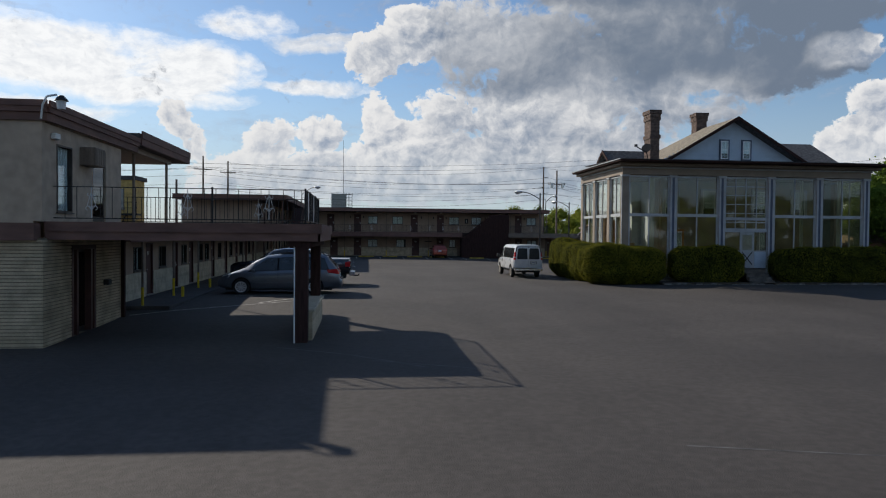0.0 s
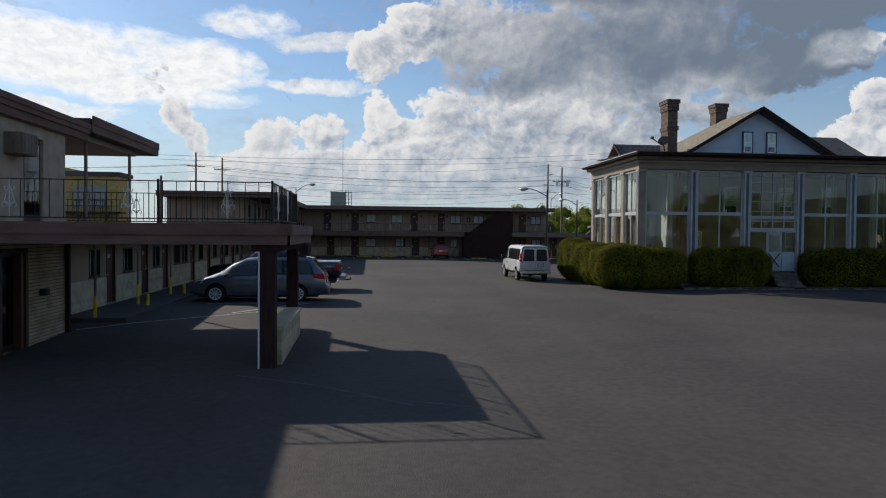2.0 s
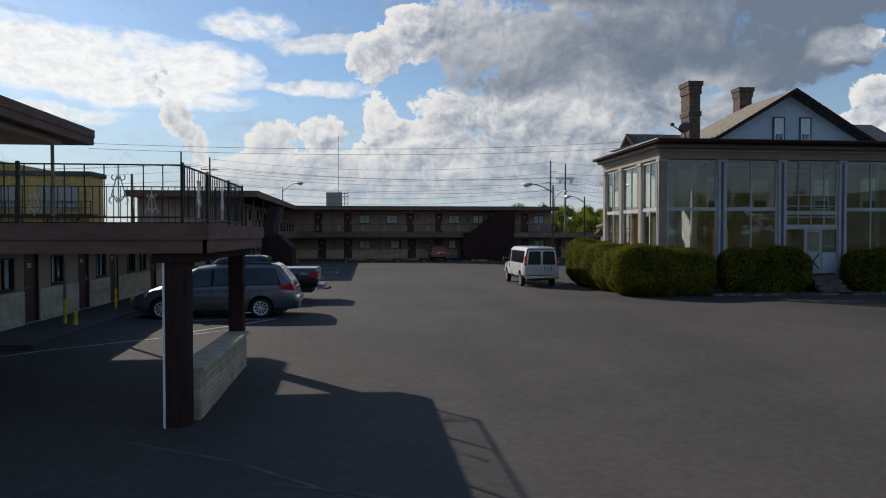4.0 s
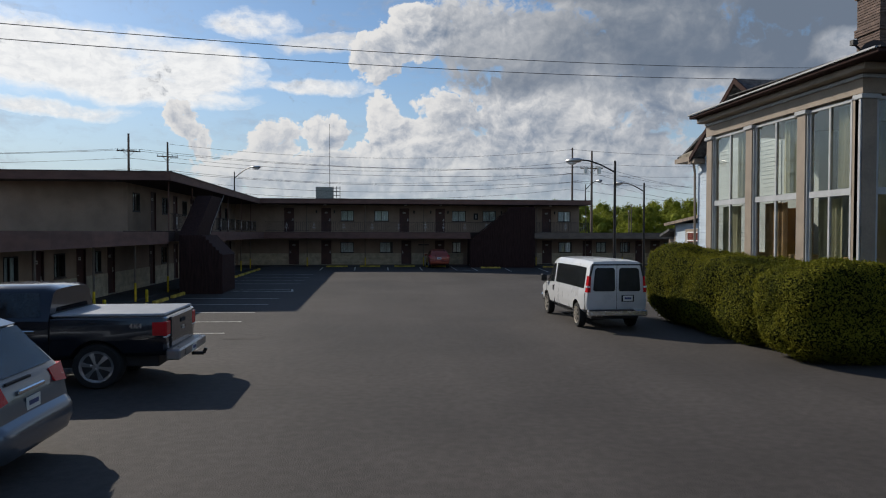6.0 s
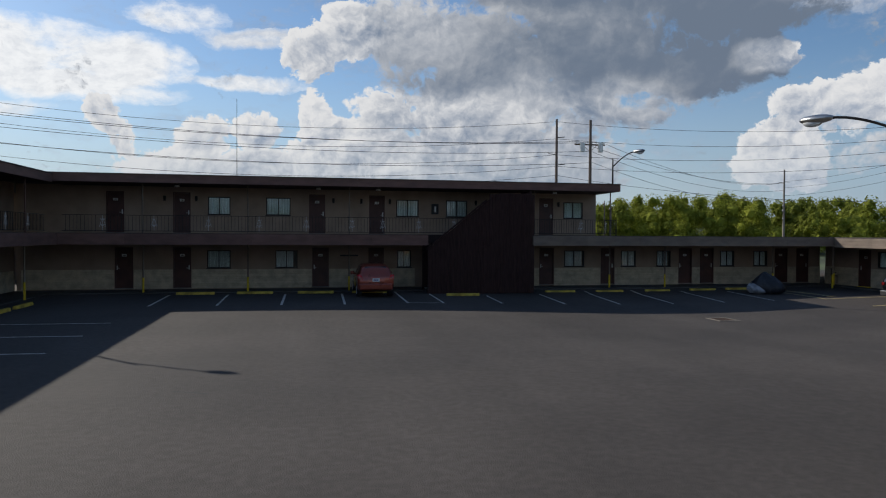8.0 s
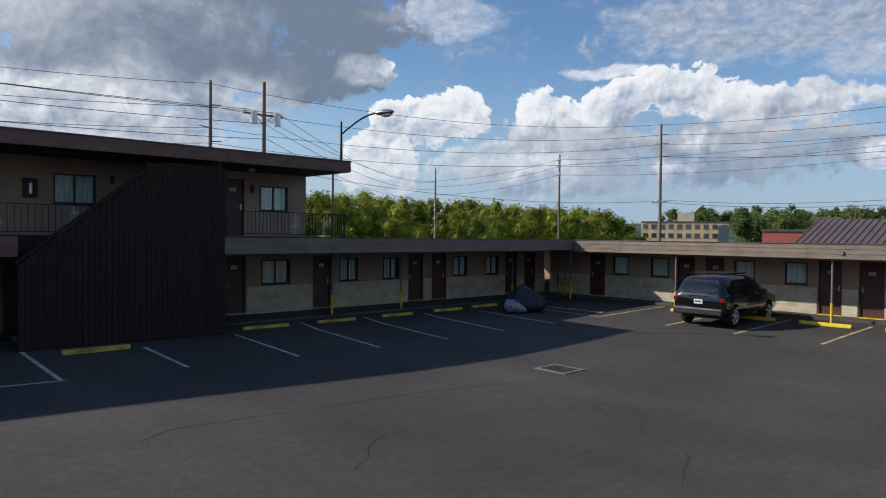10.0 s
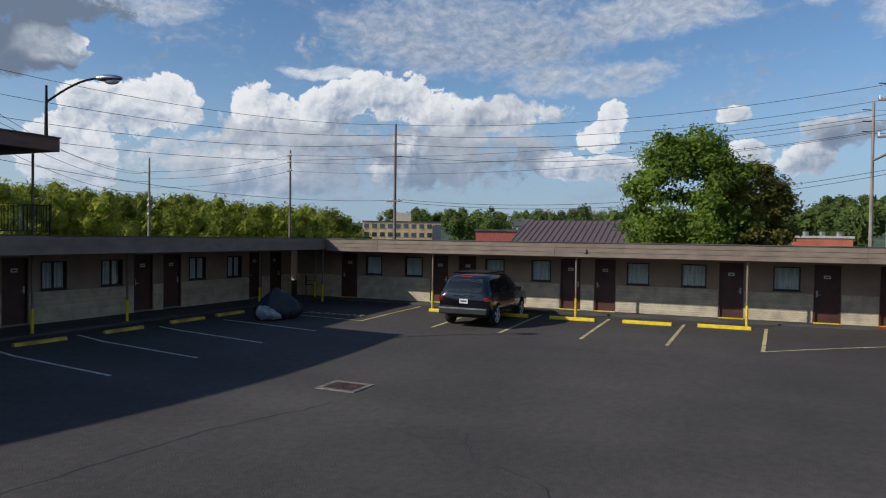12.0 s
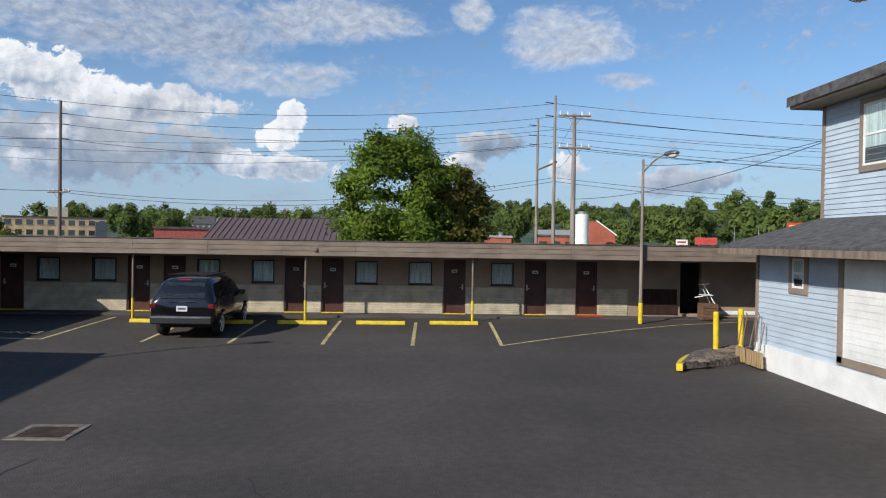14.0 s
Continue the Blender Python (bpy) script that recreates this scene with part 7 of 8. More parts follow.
# ---- lot markings and furniture ----
for k, (p, q) in enumerate((((12.48, 72.7), (12.3, 68.2)), ((15.25, 73.0), (14.95, 68.2)), ((17.9, 73.0), (17.6, 68.2)), ((20.6, 72.9), (20.25, 68.2)), ((23.1, 72.6), (22.86, 68.1)), ((9.5, 71.4), (9.38, 68.25)),
                           ((5.24, 73.0), (5.17, 68.3)), ((6.82, 72.2), (6.73, 68.2)), ((5.1, 68.3), (6.8, 68.2)),
                           ((-5.25, 72.4), (-5.15, 67.6)), ((-2.66, 72.4), (-2.6, 67.6)), ((-0.06, 72.4), (-0.1, 67.6)), ((2.58, 72.4), (2.45, 67.6)),
                           ((-9.2, 35.8), (-5.35, 35.8)), ((-9.2, 38.4), (-5.35, 38.25)), ((-9.3, 40.95), (-5.35, 40.75)), ((-9.3, 43.6), (-5.3, 43.4)), ((-9.3, 46.2), (-5.2, 45.8)), ((-8.0, 50.3), (-5.2, 50.5)), ((-7.9, 49.3), (-5.05, 49.3)), ((-5.2, 50.5), (-5.05, 49.3)),
                           ((-9.3, 54.5), (-5.2, 54.2)), ((-9.3, 57.2), (-5.2, 57.0)), ((-9.3, 60.0), (-5.2, 59.8)), ((-9.3, 62.7), (-5.2, 62.6)), ((-9.5, 23.6), (-5.75, 23.75)), ((-9.3, 33.2), (-5.4, 33.2)), ((-8.1, 20.9), (-5.8, 23.7)))):
    line_mark("parking_line", p, q, 0.1, M_WHITEP, "worn white painted parking line")
for p, q in (((30.0, 59.78), (25.2, 59.83)), ((29.7, 57.07), (24.93, 57.22)), ((29.7, 54.42), (24.78, 54.66)), ((30.0, 62.44), (25.35, 62.55)), ((28.0, 65.0), (25.4, 65.04)), ((25.5, 67.9), (30.36, 67.84)), ((25.5, 67.85), (25.55, 72.0))):
    line_mark("parking_line", p, q, 0.11, M_YELLOWL, "faded yellow painted parking line")
bm = bmesh.new()
CURVE = [(24.78, 54.66), (26.28, 52.48), (27.77, 50.23), (29.2, 47.74), (30.4, 44.65)]
for p, q in zip(CURVE, CURVE[1:]):
    strip(bm, p, q, 0.09)
tagged(part("parking_line", bm, M_YELLOWL), "faded yellow boundary line bending along the walk", "road marking", kind="structure")
bm = bmesh.new()
FRONT = [(-11.7, 17.7), (-10.5, 18.9), (-8.4, 20.3), (-6.8, 21.5)]
for p, q in zip(FRONT, FRONT[1:]):
    strip(bm, p, q, 0.07)
tagged(part("parking_line", bm, M_WHITEP), "thin pale line across the drive", "road marking", kind="structure")
cv = bpy.data.curves.new("painted_words", "FONT")
cv.body, cv.size, cv.extrude = "NO PARKING", 0.62, 0.001
cv.materials.append(M_YELLOWL)
words = new("painted_words", cv)
words.matrix_world = pose(26.05, 72.0, gz(27, 69.5) + 0.03, 0, 0, -90)
tagged(words, "faded yellow words painted on the asphalt", "road marking", kind="structure")


def wheel_stop(x0, y0, x1, y1, wear=0):
    d = Vector((x1 - x0, y1 - y0, 0))
    c = ((x0 + x1) / 2, (y0 + y1) / 2)
    th = thing("wheel_stop", "yellow painted concrete wheel stop", "wheel stop", (c[0], c[1], gz(*c)), math.degrees(math.atan2(d.y, d.x)), group="wheel stops of the lot")
    h = d.length / 2
    bm = bmesh.new()
    prism(bm, [(-h, -0.085, 0), (-h, 0.085, 0), (-h, 0.06, 0.125), (-h, -0.06, 0.125)], (2 * h, 0, 0))
    bmesh.ops.bevel(bm, geom=bm.edges[:], offset=0.012, segments=1, affect="EDGES")
    part("stop_body", bm, M_YELLOW if not wear else mat("aged_yellow_paint", (0.50, 0.36, 0.05), 0.7, vary=0.25, scale=4), th, local=True)
    part("anchor_pin", T((-h * 0.7, 0, 0.12), (-h * 0.7, 0, 0.135), 0.015), M_IRON, th, local=True)
    part("anchor_pin", T((h * 0.7, 0, 0.12), (h * 0.7, 0, 0.135), 0.015), M_IRON, th, local=True)


for a, b in ((-5.0, -3.3), (-2.3, -0.65), (0.5, 2.2), (3.1, 4.8), (13.0, 14.6), (15.8, 17.3), (18.6, 20.0), (21.2, 22.7), (23.4, 24.8)):
    wheel_stop(a, 72.75, b, 72.7, 1)
wheel_stop(7.5, 71.35, 9.1, 71.3, 1)
for a, b in ((65.2, 66.85), (62.7, 64.35), (60.15, 61.85), (57.45, 59.15), (54.9, 56.6)):
    wheel_stop(29.15, a, 29.15, b)
for a, b in ((38.7, 40.5), (41.2, 43.0), (43.9, 45.6), (46.3, 48.1), (58.4, 60.1), (60.7, 62.3), (62.9, 64.6), (65.0, 66.7), (67.2, 68.8)):
    wheel_stop(-9.7, a, -9.7, b, 1)


def bollard(x, y, h, lean=0.0, r=0.075):
    th = thing("bollard", "yellow painted steel bollard", "bollard", (x, y, gz(x, y)), group="yellow bollards")
    bm = T((0, 0, -0.05), (lean, 0, h - 0.03), r, n=16)
    tube(bm, (lean, 0, h - 0.03), (lean, 0, h), r, r * 0.7, n=16)
    part("bollard_pipe", bm, M_YELLOW, th, local=True, smooth=True)


for x, y, h in ((-11.3, 22.6, 0.45), (-11.3, 27.3, 0.45), (-10.25, 44.8, 0.5), (-10.3, 40.6, 0.5)):
    bollard(x, y, h, 0, 0.06)
bollard(23.0, 49.2, 1.15, 0.03)
bollard(23.25, 48.4, 1.2, 0.03)
# drain
dr = thing("storm_drain", "square iron grate in a pale concrete frame", "drain", (16.85, 63.25, gz(16.85, 63.25)))
for a in ((-0.45, -0.5, 0.45, -0.38), (-0.45, 0.38, 0.45, 0.5), (-0.45, -0.38, -0.33, 0.38), (0.33, -0.38, 0.45, 0.38)):
    part("frame_bar", B(a[0], a[1], -0.05, a[2], a[3], 0.02, bev=0.006), mat("stained_concrete", (0.19, 0.165, 0.135), 0.9, vary=0.25, scale=5), dr, local=True)
for k in range(11):
    part("grate_bar", B(-0.33, -0.37 + k * 0.068, -0.02, 0.33, -0.335 + k * 0.068, 0.018), mat("rusty_iron", (0.11, 0.07, 0.05), 0.8, vary=0.3), dr, local=True)
# flat black plate; the shade of the pit is only its colour
part("pit", B(-0.33, -0.38, -0.02, 0.33, 0.38, 0.004), M_BLACKP, dr, local=True)
# kerbed island by the house corner
isl = thing("kerb_island", "small gravel island with a broken yellow kerb", "kerb", (22.4, 49.4, 0))
bm = bmesh.new()
prism(bm, [(20.9, 51.0, -0.05), (21.6, 49.4, -0.05), (22.2, 48.6, -0.05), (23.8, 48.0, -0.05), (23.7, 48.6, -0.05), (22.6, 50.0, -0.05)], (0, 0, 0.17))
part("gravel_bed", bm, mat("gravel", (0.16, 0.13, 0.11), 0.95, vary=0.4, scale=12, fine=60, bump=0.8), isl)
KERB = [(20.8, 51.15), (21.3, 50.9), (21.9, 50.5), (22.55, 49.95), (23.1, 49.3), (23.6, 48.7)]
for p, q in zip(KERB, KERB[1:]):
    d = (Vector(q) - Vector(p))
    s = Vector((-d.y, d.x)).normalized() * 0.14
    part("kerb_stone", PR([(p[0], p[1], -0.05), (q[0] - d.x * 0.04, q[1] - d.y * 0.04, -0.05), (q[0] - d.x * 0.04 - s.x, q[1] - d.y * 0.04 - s.y, -0.05), (p[0] - s.x, p[1] - s.y, -0.05)], (0, 0, 0.165)), M_YELLOW, isl)
rnd = random.Random(8)
gm = bmesh.new()
for k in range(220):
    t = rnd.random()
    c = Vector((21.1, 50.7, 0.13)).lerp(Vector((23.6, 48.3, 0.13)), t) + Vector((rnd.uniform(-0.25, 0.1), rnd.uniform(-0.35, 0.1), 0))
    bmesh.ops.create_icosphere(gm, subdivisions=1, radius=rnd.uniform(0.02, 0.055), matrix=Matrix.Translation(c) @ Matrix.Diagonal((1, 1.4, 0.6, 1)))
st = part("gravel", gm, mat("brown_stones", (0.17, 0.13, 0.10), 0.95, vary=0.3), isl)
st["kind"] = "stuff"
# shovels and brooms by the wall
for k, (x, h, lean) in enumerate(((21.75, 1.15, 0.02), (21.95, 1.05, 0.06), (21.4, 1.1, -0.04), (21.15, 1.2, 0.03), (20.9, 1.0, 0.05))):
    th = thing("broom", "worn broom with straw head leaning on the wall", "broom", (x, 49.12, 0.0), group="brooms by the corner")
    part("broom_head", PR([(-0.11, -0.04, 0.0), (0.11, -0.04, 0.0), (0.07, -0.03, 0.36), (-0.07, -0.03, 0.36)], (0, 0.07, 0)), mat("straw", (0.34, 0.24, 0.12), 0.9, vary=0.25, stretch=(8, 8, 0.6)), th, local=True)
    part("broom_handle", path_tube(bmesh.new(), [(0, 0, 0.4), (lean, -0.12, h), (lean + 0.04, -0.12, h + 0.06)], 0.014), M_WOOD, th, local=True)
# clutter at the end of the east walk
cart = thing("wooden_crate", "brown crate with a white folding chair on top", "crate", (30.9, 45.9, 0.02))
part("crate_box", B(-0.25, -0.3, 0, 0.25, 0.3, 0.62, bev=0.015), mat("brown_crate_wood", (0.15, 0.085, 0.05), 0.8, vary=0.2, stretch=(1, 1, 4)), cart, local=True)
for k in range(3):
    part("crate_slat", B(-0.27, -0.3, 0.05 + k * 0.2, -0.25, 0.3, 0.2 + k * 0.2), MATS["brown_crate_wood"], cart, local=True)
ch = thing("folding_chair", "white folding chair lying on a crate", "chair", (30.95, 45.95, 0.64))
for a, b in (((-0.2, -0.25, 0), (0.1, 0.1, 0.75)), ((0.1, -0.2, 0), (-0.15, 0.2, 0.55)), ((-0.2, 0.1, 0.3), (0.2, 0.35, 0.2)), ((0, -0.1, 0.75), (0.1, 0.25, 0.7))):
    part("chair_tube", T(a, b, 0.018), M_WHITE, ch, local=True)
part("chair_seat", B(-0.2, -0.2, 0.3, 0.2, 0.2, 0.33), M_WHITE, ch, local=True)
bin_ = thing("waste_bin", "dark ribbed waste bin against the wall", "bin", (32.0, 48.35, 0.07))
part("bin_body", T((0, 0, 0), (0, 0, 0.85), 0.2, 0.25, n=16), M_BLACKP, bin_, local=True)
part("bin_lid", T((0, 0, 0.85), (0, 0, 0.92), 0.27, 0.2, n=16), M_BLACKP, bin_, local=True)
br = thing("broom", "straw broom standing by the waste bin", "broom", (31.95, 48.75, 0.07))
part("broom_head", PR([(0, -0.15, 0), (0, 0.15, 0), (0, 0.06, 0.4), (0, -0.06, 0.4)], (0.06, 0, 0)), mat("straw", (0.34, 0.24, 0.12)), br, local=True)
part("broom_handle", T((0.03, 0, 0.4), (0.12, 0.0, 1.3), 0.014), M_WOOD, br, local=True)
bench = thing("patio_chair", "dark metal patio chair on the corner walk", "chair", (31.9, 74.4, 0.1))
for x in (-0.22, 0.22):
    for y in (-0.22, 0.22):
        part("leg", T((x, y, 0), (x, y, 0.45), 0.015), M_IRON, bench, local=True)
part("seat", B(-0.25, -0.25, 0.43, 0.25, 0.25, 0.47), M_IRON, bench, local=True)
part("backrest", B(-0.25, 0.22, 0.47, 0.25, 0.25, 0.9), M_IRON, bench, local=True)
for s in (-0.25, 0.25):
    part("armrest", T((s, -0.2, 0.65), (s, 0.22, 0.65), 0.016), M_IRON, bench, local=True)
# asphalt cracks
rnd = random.Random(21)


def crack(pts, w):
    bm = bmesh.new()
    run = []
    for p, q in zip(pts, pts[1:]):
        p, q = Vector(p), Vector(q)
        n = max(2, int((q - p).length / 0.25))
        for i in range(n):
            c = p.lerp(q, i / n)
            run.append((c.x + rnd.gauss(0, 0.03), c.y + rnd.gauss(0, 0.03)))
    run.append(pts[-1])
    for p, q in zip(run, run[1:]):
        strip(bm, p, q, w * rnd.uniform(0.5, 1.4), 0.003, 1)
    tagged(part("asphalt_crack", bm, mat("crack_tar", (0.022, 0.022, 0.023), 0.8)), "thin dark crack in the asphalt", "crack", kind="structure")


crack([(6.5, 63.1), (7.2, 63.5), (8.6, 63.45), (10.0, 63.35), (12.6, 63.4), (15.5, 62.7)], 0.035)
crack([(9.72, 61.3), (9.1, 60.9), (8.23, 60.1)], 0.02)
crack([(14.5, 59.5), (13.2, 58.8), (12.6, 57.6), (11.2, 57.0)], 0.018)
crack([(-1.6, 52.4), (-0.9, 52.1)], 0.06)
crack([(-2.9, 47.4), (-1.9, 47.35)], 0.02)
crack([(-2.95, 37.7), (-2.8, 38.1)], 0.03)
crack([(6.0, 20.0), (7.5, 20.6), (10.5, 20.4), (13.0, 21.0)], 0.015)
for p, q in (((-6.3, 11.9), (-4.6, 10.9)), ((-4.6, 10.9), (-2.6, 9.1)), ((-4.0, 10.1), (-1.7, 9.1)), ((0.4, 4.0), (6.0, 2.6)), ((6.0, 2.6), (12.0, 3.6))):
    bm = strip(bmesh.new(), p, q, 0.05, 0.004)
    tagged(part("scuff_mark", bm, mat("dusty_asphalt", (0.10, 0.097, 0.095), 0.9, vary=0.3, scale=3)), "pale dusty scuff on the asphalt", "stain", kind="structure")


# broad sealer patches, a little paler or darker than the lot
M_SEAL = mat("dark_sealer", (0.055, 0.049, 0.046), 0.8, vary=0.14, scale=0.9, fine=40, bump=0.3, spec=0.25)
M_DUST = mat("dusty_lot", (0.086, 0.076, 0.068), 0.9, vary=0.16, scale=0.8, fine=40, bump=0.3, spec=0.2)


def sealer_patch(cx, cy, rx, ry, material, label, seed):
    """An irregular thin coat that follows the lot."""
    bm = bmesh.new()
    n = 36
    mid = bm.verts.new((cx, cy, gz(cx, cy) + 0.005))
    ring = []
    for k in range(n):
        a = 2 * math.pi * k / n
        f = 1 + 0.45 * noise.noise(Vector((math.cos(a) * 1.3 + seed, math.sin(a) * 1.3, 0.4))) + 0.15 * noise.noise(Vector((math.cos(a) * 5, math.sin(a) * 5, seed)))
        x, y = cx + rx * f * math.cos(a), cy + ry * f * math.sin(a)
        ring.append(bm.verts.new((x, y, gz(x, y) + 0.005)))
    for k in range(n):
        bm.faces.new((mid, ring[k], ring[(k + 1) % n]))
    tagged(part("asphalt_patch", bm, material), label, "stain", kind="structure")


for k, (cx, cy, rx, ry) in enumerate(((-4.6, 34.9, 0.55, 0.28), (-2.2, 36.6, 0.16, 0.22), (3.2, 36.2, 0.35, 0.3), (2.6, 37.9, 0.5, 0.25))):
    sealer_patch(cx, cy, rx, ry, M_DUST if k % 2 == 0 else M_SEAL, "small stain on the asphalt", k * 3.1)


# ---- street lamps ----
def street_lamp(x, y, z, head, base=0.0, yellow=0.0, material=None, r=0.07):
    material = material or M_POLE
    th = thing("street_lamp", "cobra-head street lamp on a slim pole", "street lamp", (x, y, base), group="lamps of the lot")
    part("pole", T((x, y, base - 0.05), (x, y, z), r, r * 0.62, n=12), material, th, smooth=True)
    h = Vector(head)
    top = Vector((x, y, z - 0.45))
    arm = [top]
    for i in range(1, 9):
        f = i / 8
        q = top.lerp(h, f)
        q.z = top.z + (h.z - top.z) * math.sin(f * math.pi / 2)
        arm.append(q)
    part("arm", path_tube(bmesh.new(), arm, 0.03), material, th)
    d = (h - Vector((x, y, h.z))).normalized()
    bm = bmesh.new()
    bmesh.ops.create_uvsphere(bm, u_segments=16, v_segments=10, radius=1.0)
    m = Matrix.Translation(h + d * 0.22) @ Matrix.Rotation(math.atan2(d.y, d.x), 4, "Z") @ Matrix.Diagonal((0.38, 0.15, 0.10, 1))
    bm.transform(m)
    hd = part("lamp_head", bm, M_METAL, th, "grey cobra lamp head", smooth=True)
    bm = bmesh.new()
    bmesh.ops.create_uvsphere(bm, u_segments=14, v_segments=8, radius=1.0)
    bm.transform(Matrix.Translation(h + d * 0.3 - Vector((0, 0, 0.06))) @ Matrix.Rotation(math.atan2(d.y, d.x), 4, "Z") @ Matrix.Diagonal((0.22, 0.11, 0.11, 1)))
    part("lens", bm, M_LAMPG, hd, smooth=True)
    if yellow:
        part("yellow_base", T((x, y, base), (x, y, base + yellow), r * 1.15, n=12), M_YELLOW, th)
    return th


street_lamp(8.12, 42.36, 5.6, (7.0, 43.4, 5.72), material=M_IRON)
street_lamp(12.9, 51.12, 5.42, (12.2, 52.6, 5.52), material=M_IRON)
street_lamp(16.6, 72.6, 6.9, (17.15, 71.2, 7.1), base=5.57, material=M_IRON, r=0.05)
street_lamp(-10.55, 63.93, 6.9, (-9.2, 63.3, 7.15), base=5.57, material=M_IRON, r=0.05)
street_lamp(29.5, 49.0, 5.9, (28.3, 48.6, 5.95), yellow=0.75, material=M_POLEL)


# ---- utility poles and wires ----
def utility_pole(x, y, z, arms=(), pale=False, r=0.16, knobs=()):
    th = thing("utility_pole", "timber utility pole with crossarms and insulators", "utility pole", (x, y, 0), group="poles of the power line")
    m = M_POLEL if pale else M_POLE
    part("pole", T((x, y, -0.2), (x, y, z), r, r * 0.6, n=12), m, th, smooth=True)
    for za, half, ang in arms:
        d = Vector((math.cos(radians(ang)), math.sin(radians(ang)), 0))
        n = Vector((-d.y, d.x, 0)) * 0.1
        c = Vector((x, y, za)) + n
        a = part("crossarm", T(c - d * half, c + d * half, 0.06, n=6), m, th)
        for k in (-0.92, -0.45, 0.45, 0.92):
            b = c + d * half * k
            part("insulator", T(b, b + Vector((0, 0, 0.22)), 0.05, 0.035, n=8), M_PLATE, a)
        for s in (-1, 1):
            part("brace", T(c + d * half * 0.5 * s, Vector((x, y, za - 0.55)) + n * 0.8, 0.02, n=5), m, a)
    for zk, ang in knobs:
        d = Vector((math.cos(radians(ang)), math.sin(radians(ang)), 0))
        part("bracket", T((x, y, zk), Vector((x, y, zk + 0.08)) + d * 0.75, 0.035, n=6), M_IRON, th)
    return th


utility_pole(22.5, 96.2, 13.0, knobs=((11.4, 0), (9.9, 180), (9.0, 0)))
fp = utility_pole(22.57, 89.14, 11.8, arms=((9.9, 1.25, 0),))
for s in (-0.75, 0.75):
    part("transformer", T((22.57 + s, 88.95, 9.3), (22.57 + s, 88.95, 10.0), 0.2, n=12), M_METAL, fp)
utility_pole(58.0, 83.6, 12.95, arms=((6.1, 1.3, 60),), knobs=((12.0, -20), (11.2, -20), (10.1, -20)))
utility_pole(67.7, 102.0, 12.55, arms=((11.9, 0.55, 60), (11.2, 0.55, 60), (10.2, 0.65, 60)))
utility_pole(60.5, 115.7, 11.3, arms=((6.6, 1.3, 50), (6.0, 1.3, 50), (5.0, 1.2, 50)), pale=True, knobs=((9.6, 180),))
utility_pole(-25.7, 88.4, 12.75, arms=((11.0, 1.1, 20),))
utility_pole(-23.8, 95.0, 12.8, arms=((11.2, 1.1, 20),))
utility_pole(66.0, 46.0, 13.9, pale=True, knobs=((13.3, 90), (12.4, 90), (11.6, 90)))
utility_pole(57.6, 46.25, 14.2, pale=True, knobs=((13.6, 90), (12.6, 90)))
utility_pole(41.2, 48.7, 9.7, arms=((9.6, 0.85, 90), (7.9, 0.85, 90)), pale=True)
utility_pole(-19.2, 51.3, 6.8, r=0.13)
for x, y, z in ((120, 78, 8), (128, 88, 8.5), (30.5, 128, 8.0), (45, 135, 8.0), (38, 118, 6.5)):
    utility_pole(x, y, z, arms=((z - 0.4, 1.0, 70),), r=0.12)
tb = thing("pole_brace", "timber beam tying two poles", "crossarm", (60, 46.1, 9.0))
part("beam", T((57.6, 46.1, 9.1), (66.0, 45.9, 9.4), 0.09, n=6), M_POLEL, tb)


def wire(p, q, sag, r=0.014, label="black overhead power line"):
    p, q = Vector(p), Vector(q)
    cu = bpy.data.curves.new("power_line", "CURVE")
    cu.dimensions, cu.bevel_depth, cu.bevel_resolution = "3D", r, 0
    sp = cu.splines.new("POLY")
    n = 24
    sp.points.add(n)
    for i in range(n + 1):
        f = i / n
        c = p.lerp(q, f)
        c.z -= 4 * sag * f * (1 - f)
        sp.points[i].co = (*c, 1)
    cu.materials.append(M_WIRE)
    tagged(new("power_line", cu), label, "cable", group="overhead lines")


for dz, dx in ((0.0, -1.0), (0.0, 0.9), (-0.9, 0.0), (-2.0, 0.2)):
    wire((-25.7 + dx, 88.4, 11.2 + dz), (22.57 + dx, 89.1, 10.1 + dz * 0.8), 1.0, 0.016)
    wire((-90 + dx, 86.0, 12.2 + dz), (-25.7 + dx, 88.4, 11.2 + dz), 1.4, 0.016)
    wire((22.57 + dx, 89.1, 10.1 + dz * 0.8), (60.5, 115.7 + dx, 9.6 + dz), 1.2, 0.016)
for z0, z1 in ((12.8, 12.9), (11.3, 12.0), (9.9, 11.2), (8.9, 10.1), (8.1, 6.2)):
    wire((22.5, 96.2, z0), (58.0, 83.6, z1), 1.2, 0.015)
    wire((-23.8, 95.0, z0 - 0.2), (22.5, 96.2, z0), 1.3, 0.015)
for z0, z1, sg in ((12.9, 13.6, 1.0), (12.0, 12.6, 1.1), (11.2, 11.6, 1.1), (10.1, 10.6, 1.2), (6.3, 7.9, 1.3), (6.1, 7.6, 1.4)):
    wire((58.0, 83.6, z0), (57.6, 46.25, z1), sg, 0.016)
    wire((57.6, 46.25, z1), (60.0, -10.0, z1 - 0.2), sg, 0.016)
for z0 in (12.0, 11.2, 10.2):
    wire((67.7, 102.0, z0), (66.0, 46.0, z0 + 1.3), 1.4, 0.015)
    wire((66.0, 46.0, z0 + 1.3), (66.0, -20.0, z0 + 1.0), 1.4, 0.015)
    wire((67.7, 102.0, z0), (60.5, 115.7, z0 - 2.2), 0.5, 0.015)
